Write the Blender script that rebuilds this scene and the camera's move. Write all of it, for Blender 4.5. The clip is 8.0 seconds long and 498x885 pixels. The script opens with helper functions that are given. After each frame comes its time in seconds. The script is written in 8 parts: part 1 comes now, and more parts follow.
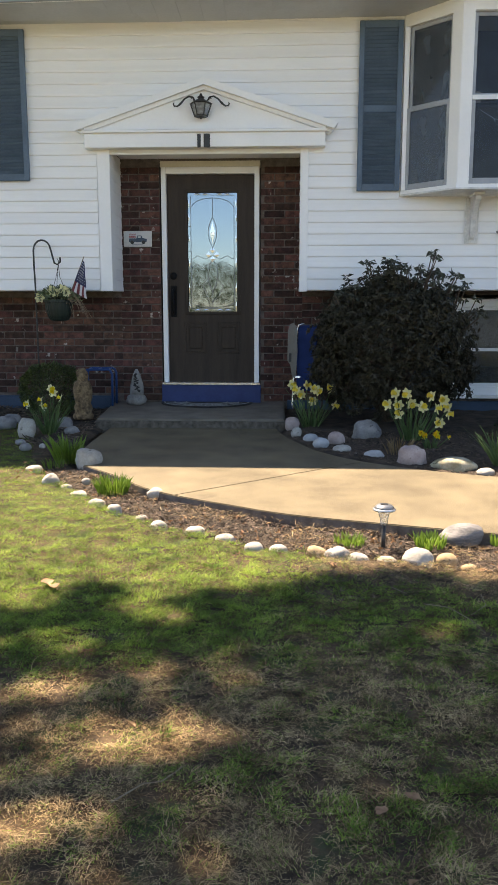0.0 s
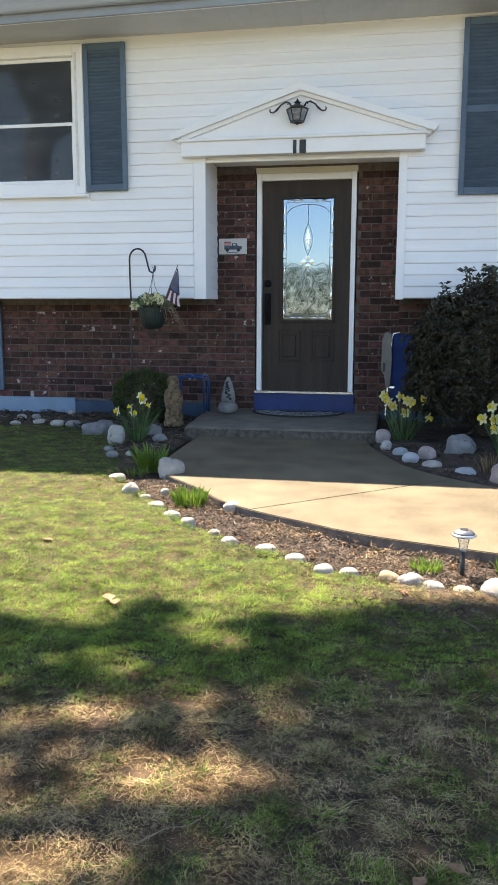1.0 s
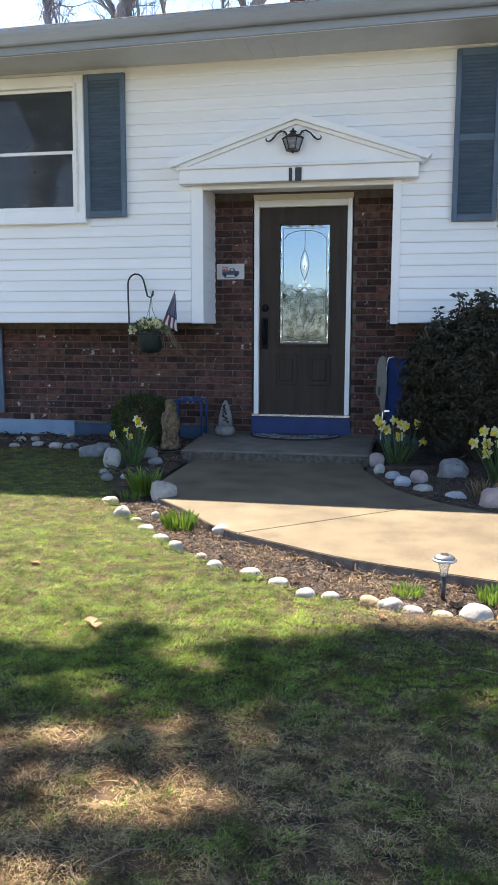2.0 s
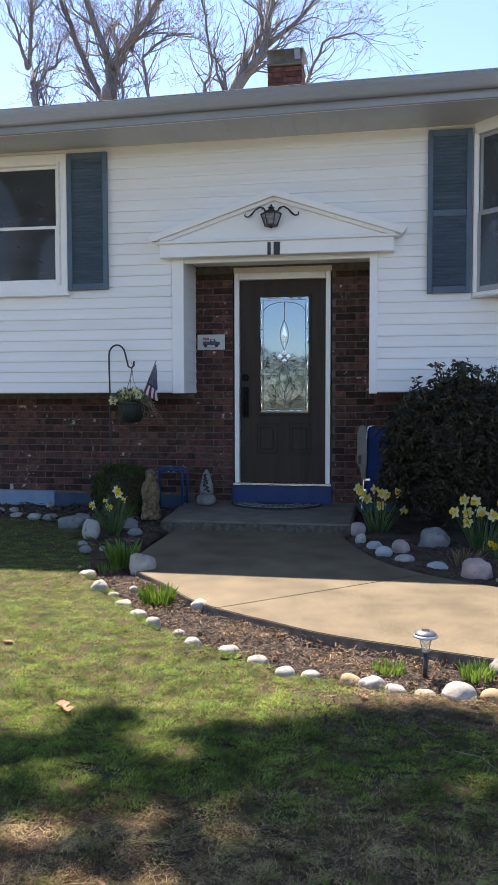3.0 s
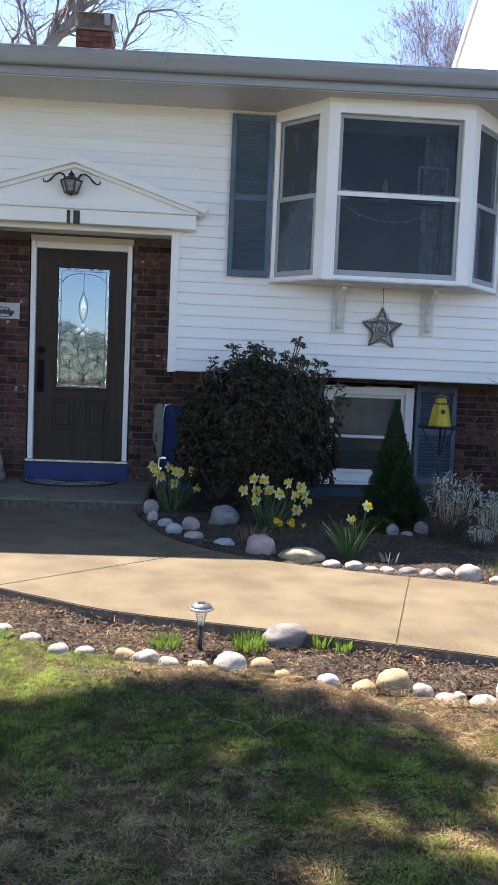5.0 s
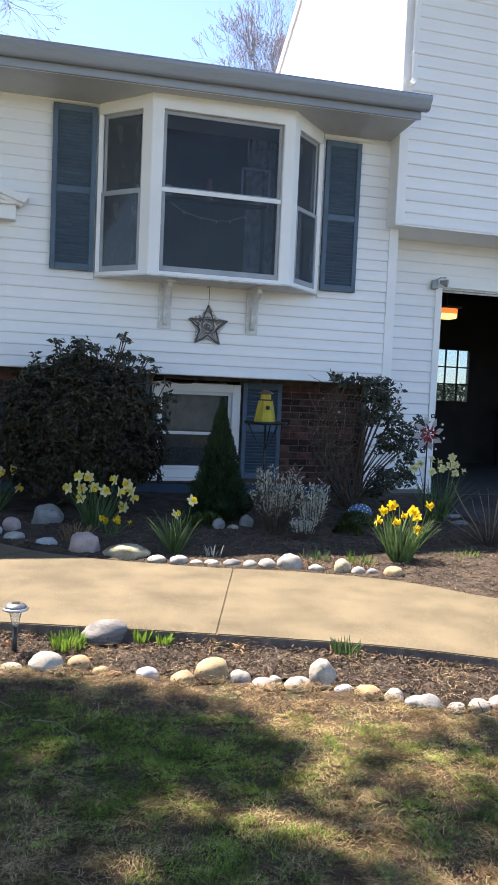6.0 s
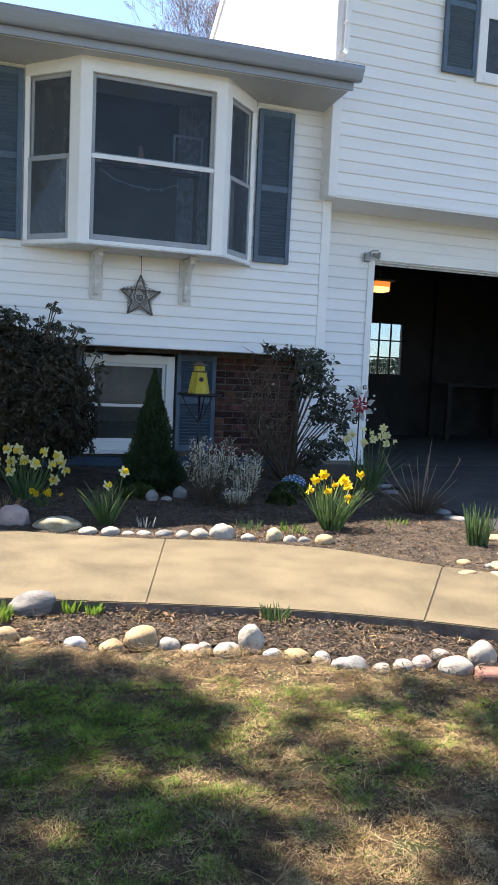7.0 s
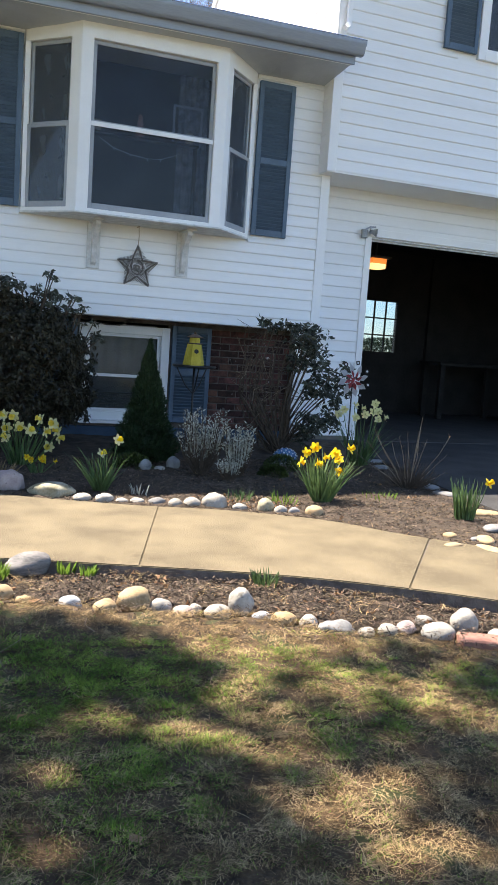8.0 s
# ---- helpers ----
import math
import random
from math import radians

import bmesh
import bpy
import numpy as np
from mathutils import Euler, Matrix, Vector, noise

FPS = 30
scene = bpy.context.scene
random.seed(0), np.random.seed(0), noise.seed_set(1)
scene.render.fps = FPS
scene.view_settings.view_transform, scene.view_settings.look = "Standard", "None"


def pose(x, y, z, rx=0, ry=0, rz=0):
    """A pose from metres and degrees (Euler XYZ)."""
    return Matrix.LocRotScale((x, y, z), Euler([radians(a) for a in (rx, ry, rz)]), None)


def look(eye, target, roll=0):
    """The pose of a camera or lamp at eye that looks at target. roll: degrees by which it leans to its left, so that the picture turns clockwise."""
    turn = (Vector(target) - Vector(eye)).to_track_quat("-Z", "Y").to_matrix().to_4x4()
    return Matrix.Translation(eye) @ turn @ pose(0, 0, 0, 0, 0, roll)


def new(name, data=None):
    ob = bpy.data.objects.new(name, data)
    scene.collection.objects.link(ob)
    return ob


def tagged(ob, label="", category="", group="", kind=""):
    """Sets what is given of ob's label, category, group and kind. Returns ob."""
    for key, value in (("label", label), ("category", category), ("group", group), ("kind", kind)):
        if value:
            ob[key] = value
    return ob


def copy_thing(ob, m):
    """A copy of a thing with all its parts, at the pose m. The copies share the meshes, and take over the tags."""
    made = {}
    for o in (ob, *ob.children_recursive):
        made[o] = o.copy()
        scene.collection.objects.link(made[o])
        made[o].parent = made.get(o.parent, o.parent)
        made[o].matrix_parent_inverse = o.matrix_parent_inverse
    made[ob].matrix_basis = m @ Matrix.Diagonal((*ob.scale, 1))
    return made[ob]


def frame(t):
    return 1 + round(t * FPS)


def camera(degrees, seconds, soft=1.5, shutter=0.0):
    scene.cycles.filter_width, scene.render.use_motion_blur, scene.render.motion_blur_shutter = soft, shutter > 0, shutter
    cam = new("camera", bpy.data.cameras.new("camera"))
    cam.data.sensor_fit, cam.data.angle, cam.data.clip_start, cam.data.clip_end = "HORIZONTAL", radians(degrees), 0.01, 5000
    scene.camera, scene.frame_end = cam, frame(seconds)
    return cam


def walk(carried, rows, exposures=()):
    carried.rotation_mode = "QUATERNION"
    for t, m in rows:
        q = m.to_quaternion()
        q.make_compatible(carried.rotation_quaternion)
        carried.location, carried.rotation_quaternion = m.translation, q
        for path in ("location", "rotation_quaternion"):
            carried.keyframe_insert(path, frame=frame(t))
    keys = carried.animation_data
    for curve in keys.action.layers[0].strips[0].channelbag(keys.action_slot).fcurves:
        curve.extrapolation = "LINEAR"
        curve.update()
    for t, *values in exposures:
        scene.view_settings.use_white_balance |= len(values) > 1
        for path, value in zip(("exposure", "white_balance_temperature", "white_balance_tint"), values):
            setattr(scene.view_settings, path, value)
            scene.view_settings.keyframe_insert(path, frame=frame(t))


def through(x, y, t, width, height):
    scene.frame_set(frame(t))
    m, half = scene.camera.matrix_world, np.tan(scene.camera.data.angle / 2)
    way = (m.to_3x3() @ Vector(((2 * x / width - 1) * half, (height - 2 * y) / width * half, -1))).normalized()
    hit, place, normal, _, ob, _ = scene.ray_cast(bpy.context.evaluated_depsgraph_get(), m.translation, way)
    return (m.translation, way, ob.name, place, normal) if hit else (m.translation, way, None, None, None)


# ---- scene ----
cam = camera(34.6, 8.0)
PATH = [
    (0, (-0.464, 0.305, 1.729), (-0.553, 2.275, 1.395), -0.0),
    (0.5, (-0.383, 0.394, 1.744), (-0.648, 2.347, 1.401), 0.5),
    (1, (-0.322, 0.445, 1.764), (-0.675, 2.386, 1.44), 0.1),
    (1.5, (-0.248, 0.439, 1.768), (-0.632, 2.376, 1.451), 0.2),
    (1.7, (-0.228, 0.417, 1.776), (-0.609, 2.355, 1.466), 0.2),
    (3, (-0.181, 0.446, 1.83), (-0.519, 2.414, 1.719), -0.1),
    (3.5, (-0.192, 0.481, 1.842), (-0.481, 2.457, 1.73), 0.7),
    (4, (-0.182, 0.5, 1.815), (-0.418, 2.48, 1.655), 1.0),
    (4.5, (-0.124, 0.49, 1.8), (-0.2, 2.48, 1.619), 1.7),
    (5, (-0.066, 0.488, 1.793), (0.07, 2.478, 1.646), 2.4),
    (5.2, (-0.042, 0.487, 1.781), (0.2, 2.468, 1.651), 2.8),
    (6.3, (0.031, 0.48, 1.756), (0.638, 2.38, 1.612), 2.3),
    (6.5, (0.043, 0.482, 1.746), (0.689, 2.368, 1.587), 2.3),
    (7, (0.057, 0.472, 1.736), (0.741, 2.343, 1.551), 2.6),
    (7.5, (0.065, 0.457, 1.716), (0.728, 2.333, 1.511), 3.3),
    (8, (0.026, 0.403, 1.711), (0.729, 2.259, 1.468), 4.0),
]
walk(cam, [(t, look(eye, target, roll)) for t, eye, target, roll in PATH], [(0.0, 1.92, 7750, 16), (0.5, 2.03, 7450, 16), (1.0, 2.18, 7100, 15), (1.5, 2.18, 6850, 15), (3.0, 1.60, 6600, 19), (4.5, 1.75, 6650, 18), (5.0, 1.78, 6650, 18), (6.5, 1.78, 6750, 14), (8.0, 1.83, 6750, 13)])

# ---- light ----
SUN_SIDE, SUN_UP = radians(42), radians(57.5)
sun_data = bpy.data.lights.new("sun", "SUN")
sun_data.energy, sun_data.angle, sun_data.color = 5.0, radians(0.53), (1.0, 0.92, 0.79)
sun_lamp = new("sun", sun_data)
sun_lamp.matrix_basis = look((-20, 25, 40), (-20 + math.sin(SUN_SIDE) * math.cos(SUN_UP), 25 - math.cos(SUN_SIDE) * math.cos(SUN_UP), 40 - math.sin(SUN_UP)))
world = bpy.data.worlds.new("world")
scene.world = world
world.use_nodes = True
wn = world.node_tree
sky = wn.nodes.new("ShaderNodeTexSky")
sky.sky_type, sky.sun_disc = "NISHITA", False
sky.sun_elevation, sky.sun_rotation = SUN_UP, -SUN_SIDE
sky.air_density, sky.dust_density, sky.ozone_density = 1.0, 0.25, 3.8
wn.links.new(sky.outputs[0], wn.nodes["Background"].inputs[0])
wn.nodes["Background"].inputs[1].default_value = 0.102


# ---- materials ----
def surf(name, c1, c2, scale=6.0, rough=0.6, bump=0.15, fine=70.0, rnd=0.0, metal=0.0, spec=0.4, spots=None, island=0.0, stretch=(1, 1, 1), detail=4.0, sub=0.0, sheen=0.0):
    """Two colours mixed by a coarse and a fine noise, with relief; rnd varies by piece, spots=(colour, scale, threshold)."""
    m = bpy.data.materials.new(name)
    m.use_nodes = True
    n, l = m.node_tree.nodes, m.node_tree.links
    p = n["Principled BSDF"]
    co = n.new("ShaderNodeTexCoord")
    mp = n.new("ShaderNodeMapping")
    mp.inputs["Scale"].default_value = stretch
    info = n.new("ShaderNodeObjectInfo")
    geo = n.new("ShaderNodeNewGeometry")
    if rnd:
        shift = n.new("ShaderNodeVectorMath")
        shift.operation = "MULTIPLY_ADD"
        comb = n.new("ShaderNodeCombineXYZ")
        for i in range(3):
            l.new(info.outputs["Random"], comb.inputs[i])
        l.new(comb.outputs[0], shift.inputs[0])
        shift.inputs[1].default_value = (37.0, 53.0, 71.0)
        l.new(co.outputs["Object"], shift.inputs[2])
        l.new(shift.outputs[0], mp.inputs["Vector"])
    else:
        l.new(co.outputs["Object"], mp.inputs["Vector"])
    a, b = n.new("ShaderNodeTexNoise"), n.new("ShaderNodeTexNoise")
    a.inputs["Scale"].default_value, a.inputs["Detail"].default_value = scale, detail
    b.inputs["Scale"].default_value, b.inputs["Detail"].default_value = fine, 3.0
    for t in (a, b):
        l.new(mp.outputs[0], t.inputs["Vector"])
    mixf = n.new("ShaderNodeMath")
    mixf.operation = "MULTIPLY_ADD"
    l.new(b.outputs["Fac"], mixf.inputs[0])
    mixf.inputs[1].default_value = 0.45
    l.new(a.outputs["Fac"], mixf.inputs[2])
    ramp = n.new("ShaderNodeMapRange")
    ramp.inputs["From Min"].default_value, ramp.inputs["From Max"].default_value = 0.52, 0.94
    l.new(mixf.outputs[0], ramp.inputs["Value"])
    mix = n.new("ShaderNodeMix")
    mix.data_type = "RGBA"
    mix.inputs[6].default_value, mix.inputs[7].default_value = (*c1, 1), (*c2, 1)
    l.new(ramp.outputs[0], mix.inputs[0])
    col = mix.outputs[2]
    if spots:
        sp = n.new("ShaderNodeTexNoise")
        sp.inputs["Scale"].default_value, sp.inputs["Detail"].default_value = spots[1], 6.0
        l.new(mp.outputs[0], sp.inputs["Vector"])
        r2 = n.new("ShaderNodeMapRange")
        r2.inputs["From Min"].default_value, r2.inputs["From Max"].default_value = spots[2], spots[2] + 0.06
        l.new(sp.outputs["Fac"], r2.inputs["Value"])
        m2 = n.new("ShaderNodeMix")
        m2.data_type = "RGBA"
        l.new(r2.outputs[0], m2.inputs[0])
        l.new(col, m2.inputs[6])
        m2.inputs[7].default_value = (*spots[0], 1)
        col = m2.outputs[2]
    if rnd or island:
        hs = n.new("ShaderNodeHueSaturation")
        v = n.new("ShaderNodeMapRange")
        k = rnd or island
        v.inputs["To Min"].default_value, v.inputs["To Max"].default_value = 1 - k, 1 + k
        l.new(info.outputs["Random"] if rnd else geo.outputs["Random Per Island"], v.inputs["Value"])
        l.new(v.outputs[0], hs.inputs["Value"])
        h = n.new("ShaderNodeMapRange")
        h.inputs["To Min"].default_value, h.inputs["To Max"].default_value = 0.5 - 0.025 * k, 0.5 + 0.025 * k
        fr = n.new("ShaderNodeMath")
        fr.operation = "FRACT"
        mu = n.new("ShaderNodeMath")
        mu.operation = "MULTIPLY"
        mu.inputs[1].default_value = 7.31
        l.new(info.outputs["Random"] if rnd else geo.outputs["Random Per Island"], mu.inputs[0])
        l.new(mu.outputs[0], fr.inputs[0])
        l.new(fr.outputs[0], h.inputs["Value"])
        l.new(h.outputs[0], hs.inputs["Hue"])
        l.new(col, hs.inputs["Color"])
        col = hs.outputs[0]
    l.new(col, p.inputs["Base Color"])
    p.inputs["Roughness"].default_value, p.inputs["Metallic"].default_value = rough, metal
    p.inputs["Specular IOR Level"].default_value = spec
    if sub:
        p.inputs["Transmission Weight"].default_value = 0.0
        p.inputs["Subsurface Weight"].default_value = sub
        p.inputs["Subsurface Radius"].default_value = (0.01, 0.01, 0.004)
    if bump:
        bp = n.new("ShaderNodeBump")
        bp.inputs["Strength"].default_value, bp.inputs["Distance"].default_value = bump, 0.01
        l.new(mixf.outputs[0], bp.inputs["Height"])
        l.new(bp.outputs[0], p.inputs["Normal"])
    return m


def leafy(name, c1, c2, rough=0.5, island=0.35, through=0.35):
    """Leaves and petals: let part of the light through, and vary leaf by leaf."""
    m = surf(name, c1, c2, 9, rough, 0.0, 90, island=island)
    n, l = m.node_tree.nodes, m.node_tree.links
    p = n["Principled BSDF"]
    tr = n.new("ShaderNodeBsdfTranslucent")
    mx = n.new("ShaderNodeMixShader")
    mx.inputs[0].default_value = through
    for k in p.inputs["Base Color"].links:
        l.new(k.from_socket, tr.inputs["Color"])
    l.new(p.outputs[0], mx.inputs[1])
    l.new(tr.outputs[0], mx.inputs[2])
    l.new(mx.outputs[0], n["Material Output"].inputs["Surface"])
    return m


def pane_mat(name, shine, tint=(0.75, 0.8, 0.85), rough=0.02, ior=1.5, veil=None, wave=0.05, gloss=(0.95, 0.97, 1)):
    """A window pane: mostly clear, part mirror; veil=(colour, share) adds a patchy haze for screens, frosting and
    painted reflections.
    """
    m = bpy.data.materials.new(name)
    m.use_nodes = True
    n, l = m.node_tree.nodes, m.node_tree.links
    n.remove(n["Principled BSDF"])
    tr, gl, mx = n.new("ShaderNodeBsdfTransparent"), n.new("ShaderNodeBsdfGlossy"), n.new("ShaderNodeMixShader")
    tr.inputs["Color"].default_value = (*tint, 1)
    gl.inputs["Color"].default_value, gl.inputs["Roughness"].default_value = (*gloss, 1), rough
    fr = n.new("ShaderNodeFresnel")
    fr.inputs["IOR"].default_value = ior
    ad = n.new("ShaderNodeMath")
    ad.operation, ad.use_clamp = "ADD", True
    ad.inputs[1].default_value = shine
    l.new(fr.outputs[0], ad.inputs[0])
    no, bp = n.new("ShaderNodeTexNoise"), n.new("ShaderNodeBump")
    no.inputs["Scale"].default_value = 5.0
    bp.inputs["Strength"].default_value, bp.inputs["Distance"].default_value = wave, 0.01
    l.new(no.outputs["Fac"], bp.inputs["Height"])
    l.new(bp.outputs[0], gl.inputs["Normal"])
    l.new(ad.outputs[0], mx.inputs[0])
    body = tr.outputs[0]
    if veil:
        di, mv, nv, rv = n.new("ShaderNodeBsdfDiffuse"), n.new("ShaderNodeMixShader"), n.new("ShaderNodeTexNoise"), n.new("ShaderNodeMapRange")
        di.inputs["Color"].default_value = (*veil[0], 1)
        nv.inputs["Scale"].default_value, nv.inputs["Detail"].default_value = 4.0, 5.0
        rv.inputs["From Min"].default_value, rv.inputs["From Max"].default_value = 0.3, 0.7
        rv.inputs["To Min"].default_value, rv.inputs["To Max"].default_value = veil[1] * 0.6, veil[1] * 1.4
        l.new(nv.outputs["Fac"], rv.inputs["Value"])
        l.new(rv.outputs[0], mv.inputs[0])
        l.new(tr.outputs[0], mv.inputs[1])
        l.new(di.outputs[0], mv.inputs[2])
        body = mv.outputs[0]
    l.new(body, mx.inputs[1])
    l.new(gl.outputs[0], mx.inputs[2])
    l.new(mx.outputs[0], n["Material Output"].inputs["Surface"])
    return m


M_SIDING = surf("vinyl_siding", (0.83, 0.835, 0.84), (0.88, 0.885, 0.89), 2.5, 0.45, 0.05, 30, rnd=0.025, stretch=(0.4, 1, 3))
M_TRIM = surf("white_trim", (0.84, 0.845, 0.85), (0.89, 0.893, 0.895), 3, 0.4, 0.04, 50)
# Greyer, mottled version of the white trim.
M_GREYTRIM = surf("mottled_grey_trim", (0.55, 0.56, 0.56), (0.78, 0.78, 0.77), 14, 0.55, 0.12, 60)
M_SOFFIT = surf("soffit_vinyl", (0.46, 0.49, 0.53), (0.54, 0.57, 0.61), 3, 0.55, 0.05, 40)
M_GUTTER = surf("gutter_aluminium", (0.27, 0.305, 0.37), (0.36, 0.405, 0.48), 2, 0.4, 0.06, 40, stretch=(0.3, 1, 4))
M_SHINGLE = surf("roof_shingle", (0.10, 0.09, 0.085), (0.2, 0.18, 0.17), 12, 0.9, 0.4, 120)
M_BRICK = surf("dark_red_brick", (0.032, 0.016, 0.013), (0.122, 0.052, 0.040), 16, 0.85, 0.6, 120, rnd=0.6, spots=((0.34, 0.30, 0.275), 17, 0.66))
M_BRICKWHITE = surf("whitewashed_brick", (0.05, 0.02, 0.016), (0.12, 0.05, 0.038), 18, 0.85, 0.6, 110, rnd=0.3, spots=((0.40, 0.365, 0.34), 14, 0.515))
M_MORTAR = surf("mortar", (0.080, 0.066, 0.058), (0.165, 0.140, 0.125), 18, 0.95, 0.5, 150)
M_CONCRETE = surf("walk_concrete", (0.084, 0.0655, 0.0385), (0.178, 0.143, 0.087), 3.4, 0.85, 0.9, 160, spots=((0.212, 0.176, 0.113), 150, 0.57), detail=9)
M_STOOP = surf("stoop_concrete", (0.135, 0.118, 0.095), (0.225, 0.198, 0.162), 5, 0.9, 0.35, 130, detail=8)
M_AGGREGATE = surf("exposed_aggregate", (0.055, 0.048, 0.038), (0.15, 0.13, 0.105), 26, 0.95, 0.9, 120, detail=8)
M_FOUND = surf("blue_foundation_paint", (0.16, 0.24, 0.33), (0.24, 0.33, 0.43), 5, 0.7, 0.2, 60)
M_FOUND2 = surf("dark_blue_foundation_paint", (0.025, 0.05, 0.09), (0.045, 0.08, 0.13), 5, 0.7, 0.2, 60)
M_BLUE = surf("navy_paint", (0.009, 0.028, 0.12), (0.017, 0.045, 0.17), 6, 0.45, 0.08, 50)
M_SHUTTER = surf("slate_blue_shutter", (0.070, 0.112, 0.165), (0.105, 0.155, 0.22), 4, 0.5, 0.05, 60, rnd=0.05)
M_DOOR = surf("dark_brown_door", (0.032, 0.0225, 0.017), (0.053, 0.038, 0.029), 5, 0.55, 0.12, 60, stretch=(4, 4, 0.4), spec=0.25)
M_BLACK = surf("black_iron", (0.012, 0.012, 0.013), (0.03, 0.03, 0.032), 20, 0.45, 0.15, 90, spec=0.5)
M_LEAD = surf("lead_came", (0.22, 0.23, 0.24), (0.34, 0.35, 0.36), 20, 0.4, 0.1, 90, metal=0.3)
M_SASH = surf("grey_sash", (0.30, 0.32, 0.35), (0.40, 0.42, 0.45), 4, 0.45, 0.04, 50)
# Rooms behind the panes look unlit through this paint's own darkness.
M_ROOM = surf("unlit_room_paint", (0.10, 0.095, 0.085), (0.16, 0.15, 0.135), 2, 0.9, 0.05, 30)
# The unlit garage's gloom is put into these two dark colours.
M_GLOOMWALL = surf("garage_gloom_board", (0.014, 0.0135, 0.013), (0.030, 0.028, 0.027), 3, 0.9, 0.1, 30)
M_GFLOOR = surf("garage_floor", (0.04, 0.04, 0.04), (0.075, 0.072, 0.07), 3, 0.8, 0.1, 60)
M_CLEARPANE = pane_mat("clear_pane", 0.0, (0.55, 0.63, 0.70))
M_PANE = pane_mat("window_pane", 0.0, (0.5, 0.53, 0.56), ior=1.3, veil=((0.11, 0.125, 0.14), 0.45), wave=0.01)
M_BAYPANE = pane_mat("screened_pane", 0.0, (0.75, 0.78, 0.82), ior=1.25, veil=((0.10, 0.118, 0.14), 0.13), wave=0.01)
M_SIDEPANE = pane_mat("side_screened_pane", 0.0, (0.6, 0.63, 0.68), ior=1.25, veil=((0.13, 0.155, 0.185), 0.5), wave=0.01)
# The lower window's milky reflections are put in as a pale veil.
M_LOWPANE = pane_mat("lower_window_pane", 0.0, (0.6, 0.64, 0.66), ior=1.3, veil=((0.30, 0.31, 0.31), 0.14), wave=0.02)
M_DOORGLASS = pane_mat("leaded_door_glass", 0.27, (0.2, 0.24, 0.27), 0.03, wave=0.002, gloss=(0.62, 0.77, 0.90))
M_BEVEL = pane_mat("bevelled_glass", 0.6, (0.5, 0.55, 0.6), 0.1)
M_CHROME = surf("aluminium_tube", (0.6, 0.6, 0.62), (0.75, 0.75, 0.77), 10, 0.25, 0.03, 60, metal=0.9)


# ---- builders ----
def thing(name, at=(0, 0, 0), label="", category="", group="", kind="", rz=0):
    ob = new(name)
    ob.empty_display_size = 0.1
    ob.matrix_basis = pose(*at, 0, 0, rz)
    return tagged(ob, label, category, group, kind)


def to_mesh(name, bm, material, smooth=False):
    me = bpy.data.meshes.new(name)
    bm.normal_update()
    bm.to_mesh(me)
    bm.free()
    for m in material if isinstance(material, (list, tuple)) else (material,):
        me.materials.append(m)
    if smooth:
        me.polygons.foreach_set("use_smooth", [True] * len(me.polygons))
    return me


def part(name, bm, material, parent, label="", smooth=False):
    ob = new(name, bm if isinstance(bm, bpy.types.Mesh) else to_mesh(name, bm, material, smooth))
    ob.parent = parent
    return tagged(ob, label)


def solo(name, bm, material, at=(0, 0, 0), label="", category="", group="", kind="", smooth=False, rz=0):
    ob = new(name, to_mesh(name, bm, material, smooth))
    ob.matrix_basis = pose(*at, 0, 0, rz)
    return tagged(ob, label, category, group, kind)


def box(bm, x0, x1, y0, y1, z0, z1, bev=0.0, m=None):
    vs = [bm.verts.new((x, y, z)) for x in (x0, x1) for y in (y0, y1) for z in (z0, z1)]
    fs = [bm.faces.new([vs[i] for i in q]) for q in ((0, 1, 3, 2), (4, 6, 7, 5), (0, 4, 5, 1), (2, 3, 7, 6), (0, 2, 6, 4), (1, 5, 7, 3))]
    if m is not None:
        bmesh.ops.transform(bm, matrix=m, verts=vs)
    if bev:
        es = list({e for f in fs for e in f.edges})
        bmesh.ops.bevel(bm, geom=es, offset=bev, segments=1, affect="EDGES")
    return bm


def bx(*a, **k):
    return box(bmesh.new(), *a, **k)


def tube(bm, pts, r, n=6, cap=True):
    """A round bar along points; r: one radius or one for each point."""
    pts = [Vector(p) for p in pts]
    rs = r if isinstance(r, (list, tuple)) else [r] * len(pts)
    rings, side = [], None
    for i, p in enumerate(pts):
        d = (pts[min(i + 1, len(pts) - 1)] - pts[max(i - 1, 0)]).normalized()
        if side is None:
            side = d.orthogonal().normalized()
        side = (side - d * side.dot(d)).normalized()
        up = d.cross(side)
        rings.append([bm.verts.new(p + rs[i] * (math.cos(a) * side + math.sin(a) * up)) for a in (2 * math.pi * k / n for k in range(n))])
    for a, b in zip(rings, rings[1:]):
        for k in range(n):
            bm.faces.new((a[k], a[(k + 1) % n], b[(k + 1) % n], b[k]))
    if cap:
        bm.faces.new(rings[0][::-1])
        bm.faces.new(rings[-1])
    return bm


def lathe(bm, prof, n=16, at=(0, 0, 0), sx=1.0, sy=1.0):
    """A turned shape from (radius, height) pairs."""
    rings = [[bm.verts.new((at[0] + r * sx * math.cos(2 * math.pi * k / n), at[1] + r * sy * math.sin(2 * math.pi * k / n), at[2] + z)) for k in range(n)] for r, z in prof]
    for a, b in zip(rings, rings[1:]):
        for k in range(n):
            bm.faces.new((a[k], a[(k + 1) % n], b[(k + 1) % n], b[k]))
    bm.faces.new(rings[0][::-1])
    bm.faces.new(rings[-1])
    return bm


